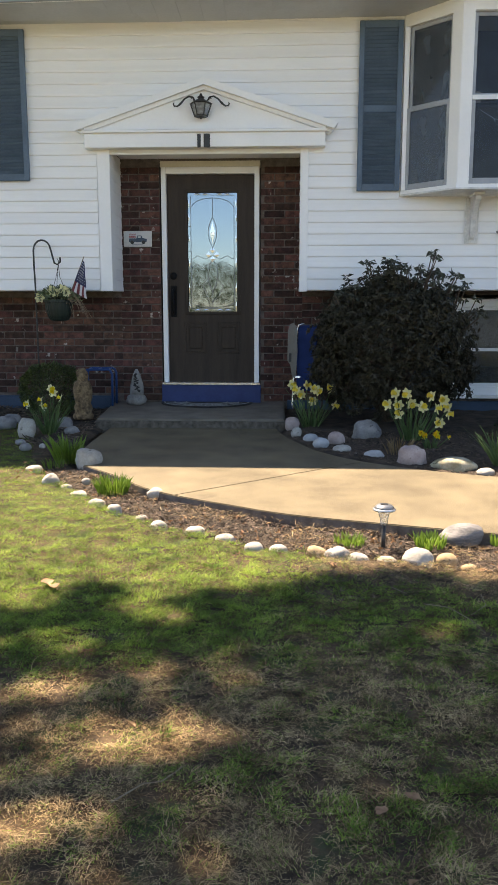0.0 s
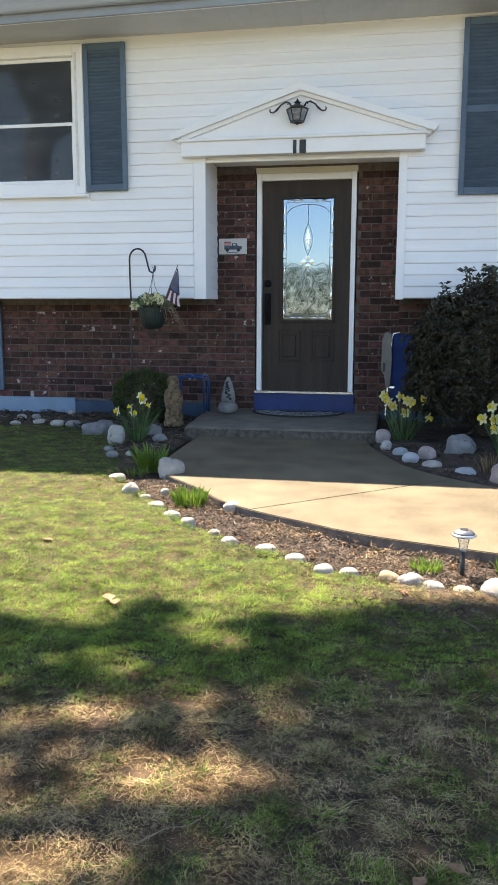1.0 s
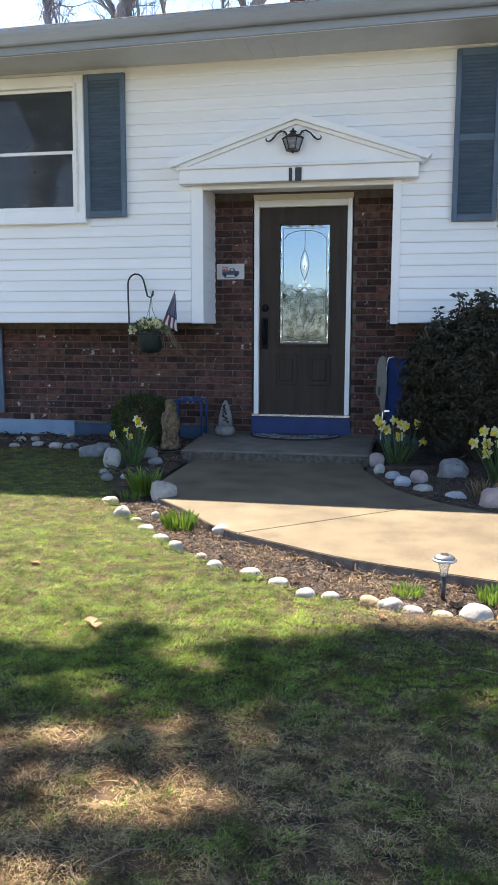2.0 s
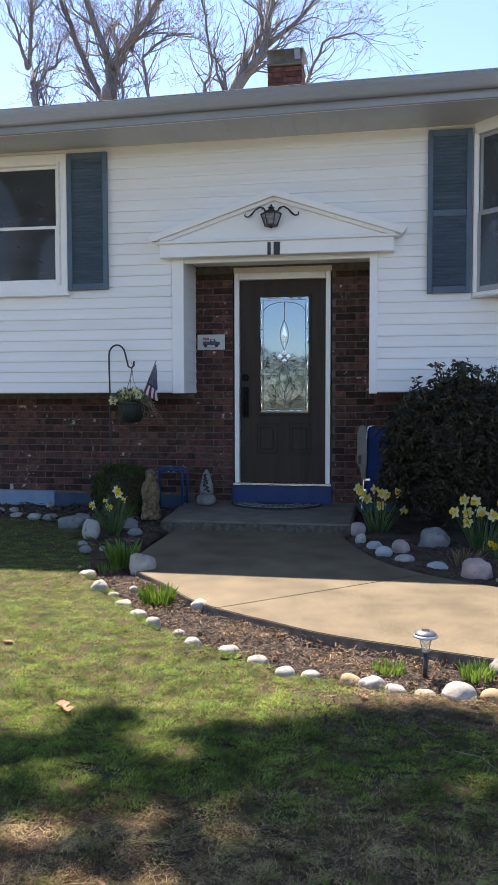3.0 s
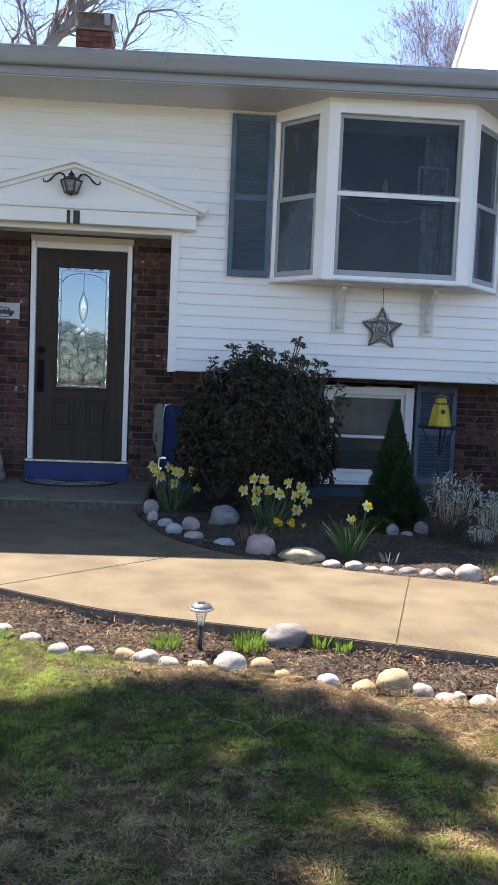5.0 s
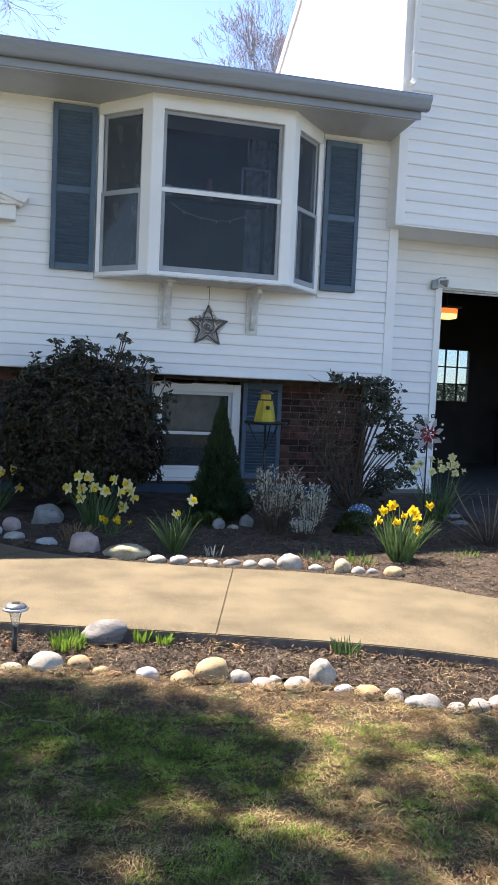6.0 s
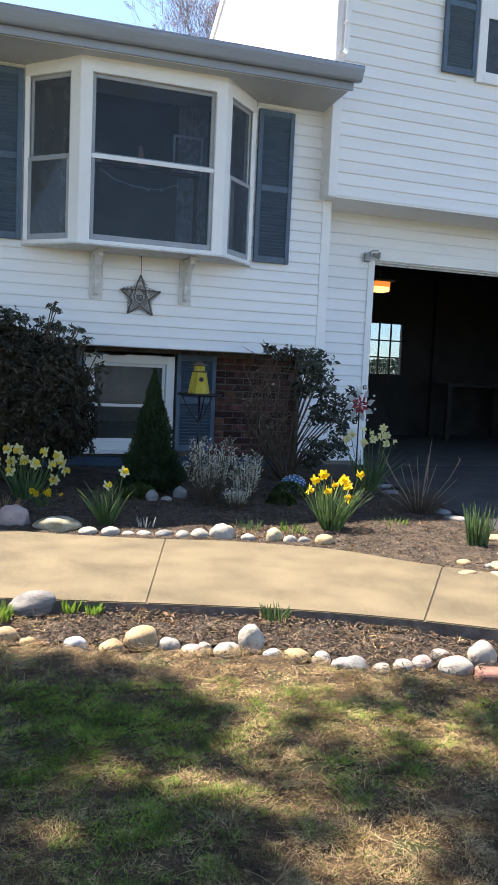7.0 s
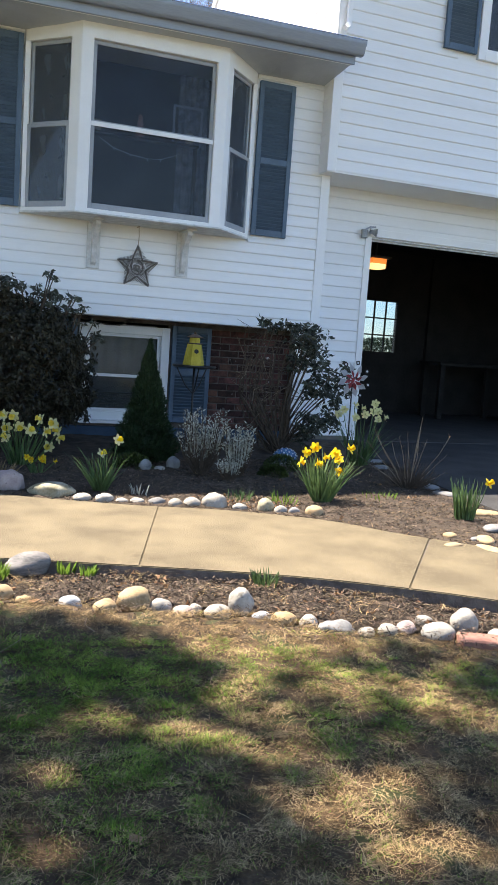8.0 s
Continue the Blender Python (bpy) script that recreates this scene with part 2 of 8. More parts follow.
def prism(bm, outline, y0, y1):
    """An outline in x and z, given depth along y."""
    a = [bm.verts.new((x, y0, z)) for x, z in outline]
    b = [bm.verts.new((x, y1, z)) for x, z in outline]
    k = len(outline)
    bm.faces.new(a)
    bm.faces.new(b[::-1])
    for i in range(k):
        bm.faces.new((a[i], b[i], b[(i + 1) % k], a[(i + 1) % k]))
    bmesh.ops.recalc_face_normals(bm, faces=bm.faces)
    return bm


def slab(bm, outline, z0, z1):
    """An outline in x and y, given height."""
    a = [bm.verts.new((x, y, z0)) for x, y in outline]
    b = [bm.verts.new((x, y, z1)) for x, y in outline]
    k = len(outline)
    bm.faces.new(a)
    bm.faces.new(b)
    for i in range(k):
        bm.faces.new((a[i], b[i], b[(i + 1) % k], a[(i + 1) % k]))
    bmesh.ops.recalc_face_normals(bm, faces=bm.faces)
    return bm


def blob(w, d, h, seed, rough=0.18, sub=2, flat=0.35):
    """A weathered stone that sits on its flattened base at z = 0."""
    bm = bmesh.new()
    bmesh.ops.create_icosphere(bm, subdivisions=sub, radius=1.0)
    off = Vector((seed * 3.7, seed * 1.3, seed * 2.1))
    for v in bm.verts:
        k = 1 + rough * noise.noise(v.co * 1.1 + off) + 0.35 * rough * noise.noise(v.co * 2.9 + off) + 0.1 * rough * noise.noise(v.co * 8.0 + off)
        v.co = v.co * k
        if v.co.z < -flat:
            v.co.z = -flat - (v.co.z + flat) * 0.1
        v.co = Vector((v.co.x * w / 2, v.co.y * d / 2, (v.co.z + flat) * h / (1 + flat)))
    return bm


def quick(name, verts, faces, material, smooth=False, mats=None):
    """A large mesh from arrays."""
    me = bpy.data.meshes.new(name)
    me.from_pydata(verts, [], faces)
    for m in material if isinstance(material, (list, tuple)) else (material,):
        me.materials.append(m)
    if mats is not None:
        me.polygons.foreach_set("material_index", mats)
    if smooth:
        me.polygons.foreach_set("use_smooth", [True] * len(me.polygons))
    me.update()
    return me


def ground_z(x, y):
    """The yard's level: a gentle fall from the house to the street."""
    if y < -6:
        return 0.36
    if y < 4:
        return 0.60 + 0.03 * (y - 2)
    return 0.66 + 0.010 * (min(y, 9) - 4)


# ---- ground ----
def line_at(pts, x):
    for (x0, y0), (x1, y1) in zip(pts, pts[1:]):
        if x <= x1:
            return y0 + (y1 - y0) * (x - x0) / (x1 - x0)
    return pts[-1][1]


NEAR_EDGE = [(-1.86, 5.52), (-1.52, 5.14), (-1.28, 4.81), (-1.05, 4.61), (-0.75, 4.42), (-0.42, 4.23), (0.1, 4.06), (0.6, 3.90), (0.93, 3.79), (1.4, 3.62), (1.75, 3.45), (2.2, 3.17), (2.9, 2.62), (3.6, 1.95)]
FAR_EDGE = [(-0.50, 6.9), (-0.42, 6.6), (-0.345, 6.38), (-0.26, 6.14), (-0.13, 5.91), (0.07, 5.67), (0.30, 5.49), (0.55, 5.34), (0.85, 5.21), (1.15, 5.09), (1.6, 4.96), (2.13, 4.68), (2.5, 4.26), (2.9, 3.89), (3.6, 3.2), (4.3, 2.4)]
STONE_LINE = [(-2.55, 6.75), (-2.3, 5.9), (-2.1, 5.4), (-1.75, 4.9), (-1.36, 4.37), (-1.08, 4.09), (-0.6, 3.79), (0.1, 3.62), (0.62, 3.44), (1.16, 3.30), (1.46, 3.11), (2.0, 2.96), (2.6, 2.6), (3.6, 1.6)]
WALK_Z = 0.695


def smooth_line(pts, n=4):
    """A finer line through points."""
    out = []
    for i in range(len(pts) - 1):
        p0, p1, p2, p3 = (Vector(pts[max(i - 1, 0)]), Vector(pts[i]), Vector(pts[i + 1]), Vector(pts[min(i + 2, len(pts) - 1)]))
        for k in range(n):
            t = k / n
            out.append(tuple(0.5 * (2 * p1 + (p2 - p0) * t + (2 * p0 - 5 * p1 + 4 * p2 - p3) * t * t + (3 * p1 - p0 - 3 * p2 + p3) * t ** 3)))
    return out + [tuple(pts[-1])]


M_LAWN = surf("lawn_soil", (0.022, 0.0135, 0.007), (0.115, 0.074, 0.037), 14, 0.95, 1.0, 120, detail=10, spots=((0.045, 0.052, 0.018), 7, 0.58))
# Outlying turf, paled so that it bounces sunlight onto the facade.
M_TURF = surf("open_turf", (0.085, 0.088, 0.045), (0.18, 0.165, 0.10), 5, 0.95, 0.6, 60, detail=9, spots=((0.26, 0.20, 0.11), 2, 0.58))
M_ASPHALT = surf("driveway_asphalt", (0.022, 0.022, 0.024), (0.055, 0.054, 0.054), 3, 0.9, 0.7, 170, detail=8)
M_MULCH = surf("bark_mulch_soil", (0.022, 0.016, 0.012), (0.092, 0.067, 0.048), 9, 0.95, 1.0, 130, detail=8)


def build_ground():
    xs = sorted({*np.arange(-6, 6.01, 0.125), *(-400, -150, -60, -30, -15, -9, 9, 15, 30, 60, 150, 400)})
    ys = sorted({*np.arange(-0.5, 8.51, 0.125), *(-400, -150, -60, -30, -15, -8, -6, -4, -2, 9, 12, 16, 30, 60, 150, 400)})
    vs = [(x, y, ground_z(x, y) - (0.07 if -2.1 < x < 4.3 and 2.2 < y < 7.2 and line_at(STONE_LINE, x) + 0.03 < y < (line_at(FAR_EDGE, x) + 0.1 if x > -0.5 else 7.2) else 0.0) + (0.018 * noise.noise(Vector((x * 1.6, y * 1.6, 0))) + 0.006 * noise.noise(Vector((x * 6, y * 6, 3))) if abs(x) <= 6 and -0.5 <= y <= 7 else 0)) for y in ys for x in xs]
    w = len(xs)
    fs = [(j * w + i, j * w + i + 1, (j + 1) * w + i + 1, (j + 1) * w + i) for j in range(len(ys) - 1) for i in range(w - 1)]
    far = [0 if -4.7 < vs[f[0]][0] < 3.7 and 0.7 < vs[f[0]][1] < 8.4 else 1 for f in fs]
    ob = new("ground", quick("ground", vs, fs, (M_LAWN, M_TURF), True, far))
    tagged(ob, "patchy spring lawn of green grass and bare brown soil", "lawn", kind="structure")


def near_rise(x):
    """The mulch strip fills up towards the driveway."""
    return 0.018 * max(0.0, min(1.0, (x - 0.4) / 0.6))


def bed(name, outline, z, label, rise=lambda x: 0.0):
    """A mulched bed, domed a little over the soil."""
    bm = bmesh.new()
    pts = [(x, y) for x, y in outline]
    xs, ys = [p[0] for p in pts], [p[1] for p in pts]

    def inside(x, y):
        c = False
        for (x0, y0), (x1, y1) in zip(pts, pts[1:] + pts[:1]):
            if (y0 > y) != (y1 > y) and x < (x1 - x0) * (y - y0) / (y1 - y0) + x0:
                c = not c
        return c
    step, ids = 0.06, {}
    for i in range(int((max(xs) - min(xs)) / step) + 2):
        for j in range(int((max(ys) - min(ys)) / step) + 2):
            x, y = min(xs) + i * step, min(ys) + j * step
            if inside(x, y):
                ids[i, j] = bm.verts.new((x, y, ground_z(x, y) + z + rise(x) + 0.02 * noise.noise(Vector((x * 3, y * 3, 7))) + 0.012 * noise.noise(Vector((x * 11, y * 11, 2)))))
    for (i, j), v in ids.items():
        q = [ids.get(k) for k in ((i, j), (i + 1, j), (i + 1, j + 1), (i, j + 1))]
        if all(q):
            bm.faces.new(q)
    edge = [v for v in bm.verts if v.is_boundary]
    for v in edge:
        v.co.z -= 0.03
    solo(name, bm, M_MULCH, (0, 0, 0), label, "flower bed", kind="structure", smooth=True)
    return inside


# left edge of the driveway, from the street to the garage
DRIVE_EDGE = [(3.5, -6.0), (3.6, 0.0), (3.72, 2.6), (3.70, 3.6), (3.62, 4.4), (3.56, 4.9), (3.60, 5.3), (3.66, 5.7), (3.72, 6.1), (3.82, 6.75), (3.85, 7.3), (4.2, 8.0)]


def build_drive():
    edge = DRIVE_EDGE + [(4.2, 8.29)]
    bm = bmesh.new()
    rows = [[bm.verts.new((x, y, ground_z(x, y) + dz)) for x, dz in ((e, -0.1), (e + 0.02, 0.026), (e + 1.2, 0.028), (6.8, 0.028), (9.4, 0.028), (9.45, -0.1))] for e, y in edge]
    for a, b in zip(rows, rows[1:]):
        for i in range(5):
            bm.faces.new((a[i], a[i + 1], b[i + 1], b[i]))
    bmesh.ops.recalc_face_normals(bm, faces=bm.faces)
    solo("driveway", bm, M_ASPHALT, (0, 0, 0), "dark asphalt driveway before the open garage", "driveway", kind="structure")


build_ground()
build_drive()
near_s, far_s, stone_s = smooth_line(NEAR_EDGE), smooth_line(FAR_EDGE), smooth_line(STONE_LINE)
NEAR_BED = [(x, y + 0.05) for x, y in stone_s] + [(x, y + 0.05) for x, y in near_s[::-1]] + [(-2.05, 7.0)]
FAR_BED = [(x - 0.05, y - 0.05) for x, y in far_s if x < 3.62] + DRIVE_EDGE[3:] + [(4.25, 8.28), (-0.5, 8.36)]
LEFT_BED = [(-6.0, 7.55), (-3.4, 7.42), (-2.7, 7.0), (-2.45, 6.3), (-2.0, 6.0), (-2.02, 8.36), (-6.0, 8.36)]
in_near = bed("mulch_bed", NEAR_BED, -0.020, "narrow bark mulch strip between stone edging and walkway", near_rise)
in_far = bed("mulch_bed", FAR_BED, 0.02, "dark mulched flower bed under the front windows")
in_left = bed("mulch_bed", LEFT_BED, 0.012, "shaded mulch bed along the brick wall")


# ---- walkway and stoop ----
def build_walk():
    walkway = thing("walkway", (0, 0, 0), "curved buff concrete front walkway with scored joints", "walkway", kind="structure")
    left = [(-1.98, 7.125), (-1.97, 6.4), (-1.95, 5.9)] + near_s
    right = [(-0.53, 7.125)] + far_s

    def cut(pts, k):
        """The point of a line where it crosses the joint k, and how far along it lies."""
        (ax, ay), (bx_, by) = k
        for i in range(len(pts) - 1):
            (x0, y0), (x1, y1) = pts[i], pts[i + 1]
            s0 = (bx_ - ax) * (y0 - ay) - (by - ay) * (x0 - ax)
            s1 = (bx_ - ax) * (y1 - ay) - (by - ay) * (x1 - ax)
            if s0 * s1 <= 0 and abs(s0 - s1) > 1e-9:
                t = s0 / (s0 - s1)
                return i + 1, (x0 + t * (x1 - x0), y0 + t * (y1 - y0))
        return len(pts), pts[-1]
    joints = [((-1.45, 4.30), (-0.11, 5.50)), ((0.8, 3.70), (1.26, 5.15)), ((1.85, 3.22), (2.62, 4.22))]
    cl, cr = [cut(left, j) for j in joints], [cut(right, j) for j in joints]
    gap = 0.0009
    for k in range(4):
        i0, p0 = cl[k - 1] if k else (0, left[0])
        i1, p1 = cl[k] if k < 3 else (len(left), left[-1])
        j0, q0 = cr[k - 1] if k else (0, right[0])
        j1, q1 = cr[k] if k < 3 else (len(right), right[-1])
        ring = [p0] + left[i0:i1] + [p1] + [q1] + right[j0:j1][::-1] + [q0]
        clean = [ring[0]]
        for p in ring[1:]:
            if (Vector(p) - Vector(clean[-1])).length > 0.012:
                clean.append(p)
        cx, cy = sum(p[0] for p in clean) / len(clean), sum(p[1] for p in clean) / len(clean)
        inner = [(x + (cx - x) * gap, y + (cy - y) * gap) for x, y in clean]
        bm = slab(bmesh.new(), inner, WALK_Z - 0.13, WALK_Z)
        top = [f for f in bm.faces if f.normal.z > 0.9 and len(f.verts) > 4]
        bmesh.ops.bevel(bm, geom=list({e for f in top for e in f.edges}), offset=0.0045, segments=2, affect="EDGES")
        part("concrete_slab", bm, M_CONCRETE, walkway)
    bm = slab(bmesh.new(), [(x, y) for x, y in left[2:]] + [(x, y) for x, y in right[2:]][::-1], WALK_Z - 0.16, WALK_Z - 0.007)
    part("slab_bed", bm, M_MORTAR, walkway)
    stoop = thing("stoop", (0, 0, 0), "shaded concrete stoop with one low step", "step", kind="structure")
    bm = slab(bmesh.new(), [(-2.11, 7.135), (-0.46, 7.135), (-0.46, 8.42), (-2.22, 8.42)], 0.5, 0.772)
    bmesh.ops.bevel(bm, geom=[e for e in bm.edges if e.verts[0].co.z > 0.7 and e.verts[1].co.z > 0.7], offset=0.015, segments=2, affect="EDGES")
    part("stoop_slab", bm, M_STOOP, stoop)
    bm = bx(-2.108, -0.462, 7.118, 7.14, 0.5, 0.757, bev=0.004)
    bmesh.ops.subdivide_edges(bm, edges=[e for e in bm.edges if abs(e.verts[0].co.x - e.verts[1].co.x) > 1], cuts=50)
    for v in bm.verts:
        v.co.y += 0.006 * noise.noise(v.co * 9)
        v.co.z += 0.004 * noise.noise(v.co * 7 + Vector((3, 1, 4)))
    part("riser_face", bm, M_AGGREGATE, stoop, "rough brown aggregate riser")


build_walk()

# ---- house shell ----
WALL_Y, BRICK_Y, WING_Y, GAR_Y = 7.90, 8.40, 7.70, 8.30
SILL_Z, SOFFIT_Z = 1.88, 4.225


def plank(length, h, t=0.016):
    """One lap of siding, from x = 0; the face leans out to its lower edge."""
    bm = bmesh.new()
    prof = [(0.0, h + 0.004), (-0.003, h + 0.004), (-0.55 * t, 0.55 * h), (-0.95 * t, 0.022), (-t, 0.013), (-0.93 * t, 0.006), (-0.7 * t, 0.002), (-0.4 * t, 0.0), (0.0, 0.0)]
    a = [bm.verts.new((0, y, z)) for y, z in prof]
    b = [bm.verts.new((length, y, z)) for y, z in prof]
    k = len(prof)
    for i in range(k - 1):
        bm.faces.new((a[i], b[i], b[i + 1], a[i + 1]))
    bm.faces.new(a[::-1])
    bm.faces.new(b)
    bmesh.ops.recalc_face_normals(bm, faces=bm.faces)
    return to_mesh("siding_plank", bm, M_SIDING)


PLANKS = {}


def siding(wall, x0, x1, z0, z1, y, h, holes=(), edge=None, t=0.016):
    """Courses of siding on a wall that faces -y, cut round holes (x0, x1, z0, z1)."""
    k = 0
    while z0 + k * h < z1 - 0.02:
        z = z0 + k * h
        hh = min(h, z1 - z)
        spans = [(x0, x1)]
        for a, b, c, d in holes:
            if c < z + 0.6 * h and d > z + 0.4 * h:
                spans = [s for u, v in spans for s in ((u, min(v, a)), (max(u, b), v)) if s[1] - s[0] > 0.015]
        for u, v in spans:
            key = (round(v - u, 3), round(hh, 3), t)
            if key not in PLANKS:
                PLANKS[key] = plank(v - u, hh, t)
            ob = new("siding_plank", PLANKS[key])
            ob.parent = wall
            ob.matrix_basis = (edge or Matrix.Identity(4)) @ pose(u, y, z)
        k += 1


def panel_wall(name, boxes, material, label, kind="structure", category="wall"):
    w = thing(name, (0, 0, 0), label, category, kind=kind)
    for b in boxes:
        part("wall_core", bx(*b), material, w)
    return w


# openings of the upper front wall: entrance, upper left window, bay
ENTRY = (-2.085, -0.34, 1.80, 3.155)
LWIN = (-4.30, -3.25, 2.85, 4.20)
BAY = (0.62, 2.64, 2.72, 4.225)


def holes_core(x0, x1, z0, z1, y0, y1, holes):
    """Boxes that fill a wall round its holes."""
    xs = sorted({x0, x1, *[h[0] for h in holes], *[h[1] for h in holes]})
    out = []
    for a, b in zip(xs, xs[1:]):
        zs = [(max(z0, h[2]), min(z1, h[3])) for h in holes if h[0] < (a + b) / 2 < h[1]]
        z = z0
        for c, d in sorted(zs):
            if c > z + 1e-4:
                out.append((a, b, y0, y1, z, c))
            z = d
        if z < z1 - 1e-4:
            out.append((a, b, y0, y1, z, z1))
    return out


wall_front = panel_wall("wall_front", holes_core(-7.0, 3.43, SILL_Z + 0.01, SOFFIT_Z + 0.05, WALL_Y + 0.002, WALL_Y + 0.16, [ENTRY, LWIN, BAY]), M_TRIM, "upper front wall clad in white horizontal vinyl siding")
siding(wall_front, -7.0, 3.43, SILL_Z, SOFFIT_Z + 0.045, WALL_Y, 0.1017, [(-4.36, -3.2, 2.80, 4.3), (-2.205, -0.27, SILL_Z, SILL_Z + 12 * 0.1017), (0.56, 2.70, 2.72, 4.3)])
# underside of the overhang
part("overhang_underside", bx(-7.0, -2.16, WALL_Y, BRICK_Y, SILL_Z + 0.004, SILL_Z + 0.03), M_TRIM, wall_front)
part("overhang_underside", bx(-0.29, 3.43, WALL_Y, BRICK_Y, SILL_Z + 0.004, SILL_Z + 0.03), M_TRIM, wall_front)
corner = part("corner_post", bx(3.43, 3.53, WALL_Y - 0.02, WALL_Y + 0.4, SILL_Z - 0.004, SOFFIT_Z + 0.05, bev=0.004), M_TRIM, wall_front)

# entrance recess
trim = thing("entrance_trim", (0, 0, 0), "white boards framing the recessed entrance", "trim", kind="structure")
part("casing", bx(-2.198, -2.083, WALL_Y - 0.028, WALL_Y + 0.05, SILL_Z - 0.004, 3.16, bev=0.003), M_TRIM, trim)
part("casing", bx(-0.340, -0.268, WALL_Y - 0.028, WALL_Y + 0.05, SILL_Z - 0.010, 3.16, bev=0.003), M_TRIM, trim)
part("recess_ceiling", bx(-2.081, -0.342, WALL_Y + 0.03, BRICK_Y + 0.03, 3.152, 3.18), M_TRIM, trim)
recess_left = panel_wall("wall_recess_side", [(-2.16, -2.093, WALL_Y + 0.052, BRICK_Y, SILL_Z, 3.15)], M_TRIM, "siding-clad side of the entrance recess")
siding(recess_left, 0, 0.436, 0, 3.15 - SILL_Z, 0, 0.1017, edge=pose(-2.0925, WALL_Y + 0.052, SILL_Z, 0, 0, 90), t=0.008)
recess_right = panel_wall("wall_recess_side", [(-0.330, -0.29, WALL_Y + 0.052, BRICK_Y, SILL_Z, 3.15)], M_TRIM, "siding-clad side of the entrance recess")
siding(recess_right, 0, 0.436, 0, 3.15 - SILL_Z, 0, 0.1017, edge=pose(-0.3305, BRICK_Y - 0.012, SILL_Z, 0, 0, -90), t=0.008)


# pediment over the door
def build_pediment():
    ped = thing("door_pediment", (0, 0, 0), "white painted triangular pediment over the entrance", "pediment", kind="structure")
    y = WALL_Y - 0.02
    part("frieze_board", bx(-2.283, -0.123, y - 0.12, y, 3.140, 3.268, bev=0.004), M_TRIM, ped)
    part("tympanum", prism(bmesh.new(), [(-2.29, 3.275), (-0.11, 3.275), (-1.20, 3.665)], y - 0.09, y), M_TRIM, ped)
    part("bottom_moulding", bx(-2.302, -0.103, y - 0.150, y - 0.001, 3.262, 3.288, bev=0.006), M_TRIM, ped)
    for s in (-1, 1):
        tip, top = Vector((-1.20 + s * 1.185, 0, 3.328)), Vector((-1.20, 0, 3.715))
        d = (top - tip).normalized()
        up = Vector((-d.z, 0, d.x)) * (1 if d.x > 0 else -1)
        a, b = tip, top
        outline = [(a.x, a.z), (b.x, b.z), (b.x, b.z - 0.055 / abs(d.x)), ((a - up * 0.05).x + (0.02 if s < 0 else -0.02), (a - up * 0.05).z)]
        part("raking_cornice", prism(bmesh.new(), outline, y - 0.17, y), M_TRIM, ped)
        outline = [((a - up * 0.05).x - s * 0.03, (a - up * 0.05).z + 0.004), (b.x, b.z - 0.055 / abs(d.x)), (b.x, b.z - 0.085 / abs(d.x)), ((a - up * 0.085).x - s * 0.05, (a - up * 0.085).z + 0.012)]
        part("bed_moulding", prism(bmesh.new(), outline, y - 0.125, y), M_TRIM, ped)
        part("end_return", bx(*(sorted((-1.20 + s * 1.08, -1.20 + s * 1.15))), y - 0.165, y, 3.286, 3.310, bev=0.004), M_GREYTRIM, ped)


build_pediment()


# ---- eave and roof ----
# the eave climbs a little toward the wing
EAVE_TILT = Matrix.Translation((-2.2, 0, SOFFIT_Z)) @ Matrix.Rotation(radians(-0.86), 4, "Y") @ Matrix.Translation((2.2, 0, -SOFFIT_Z))


def soffit_edges(x):
    """The soffit's level at the fascia and at the wall."""
    return SOFFIT_Z + 0.0150 * (x + 2.2), SOFFIT_Z + 0.008 * max(0.0, x + 1.5)


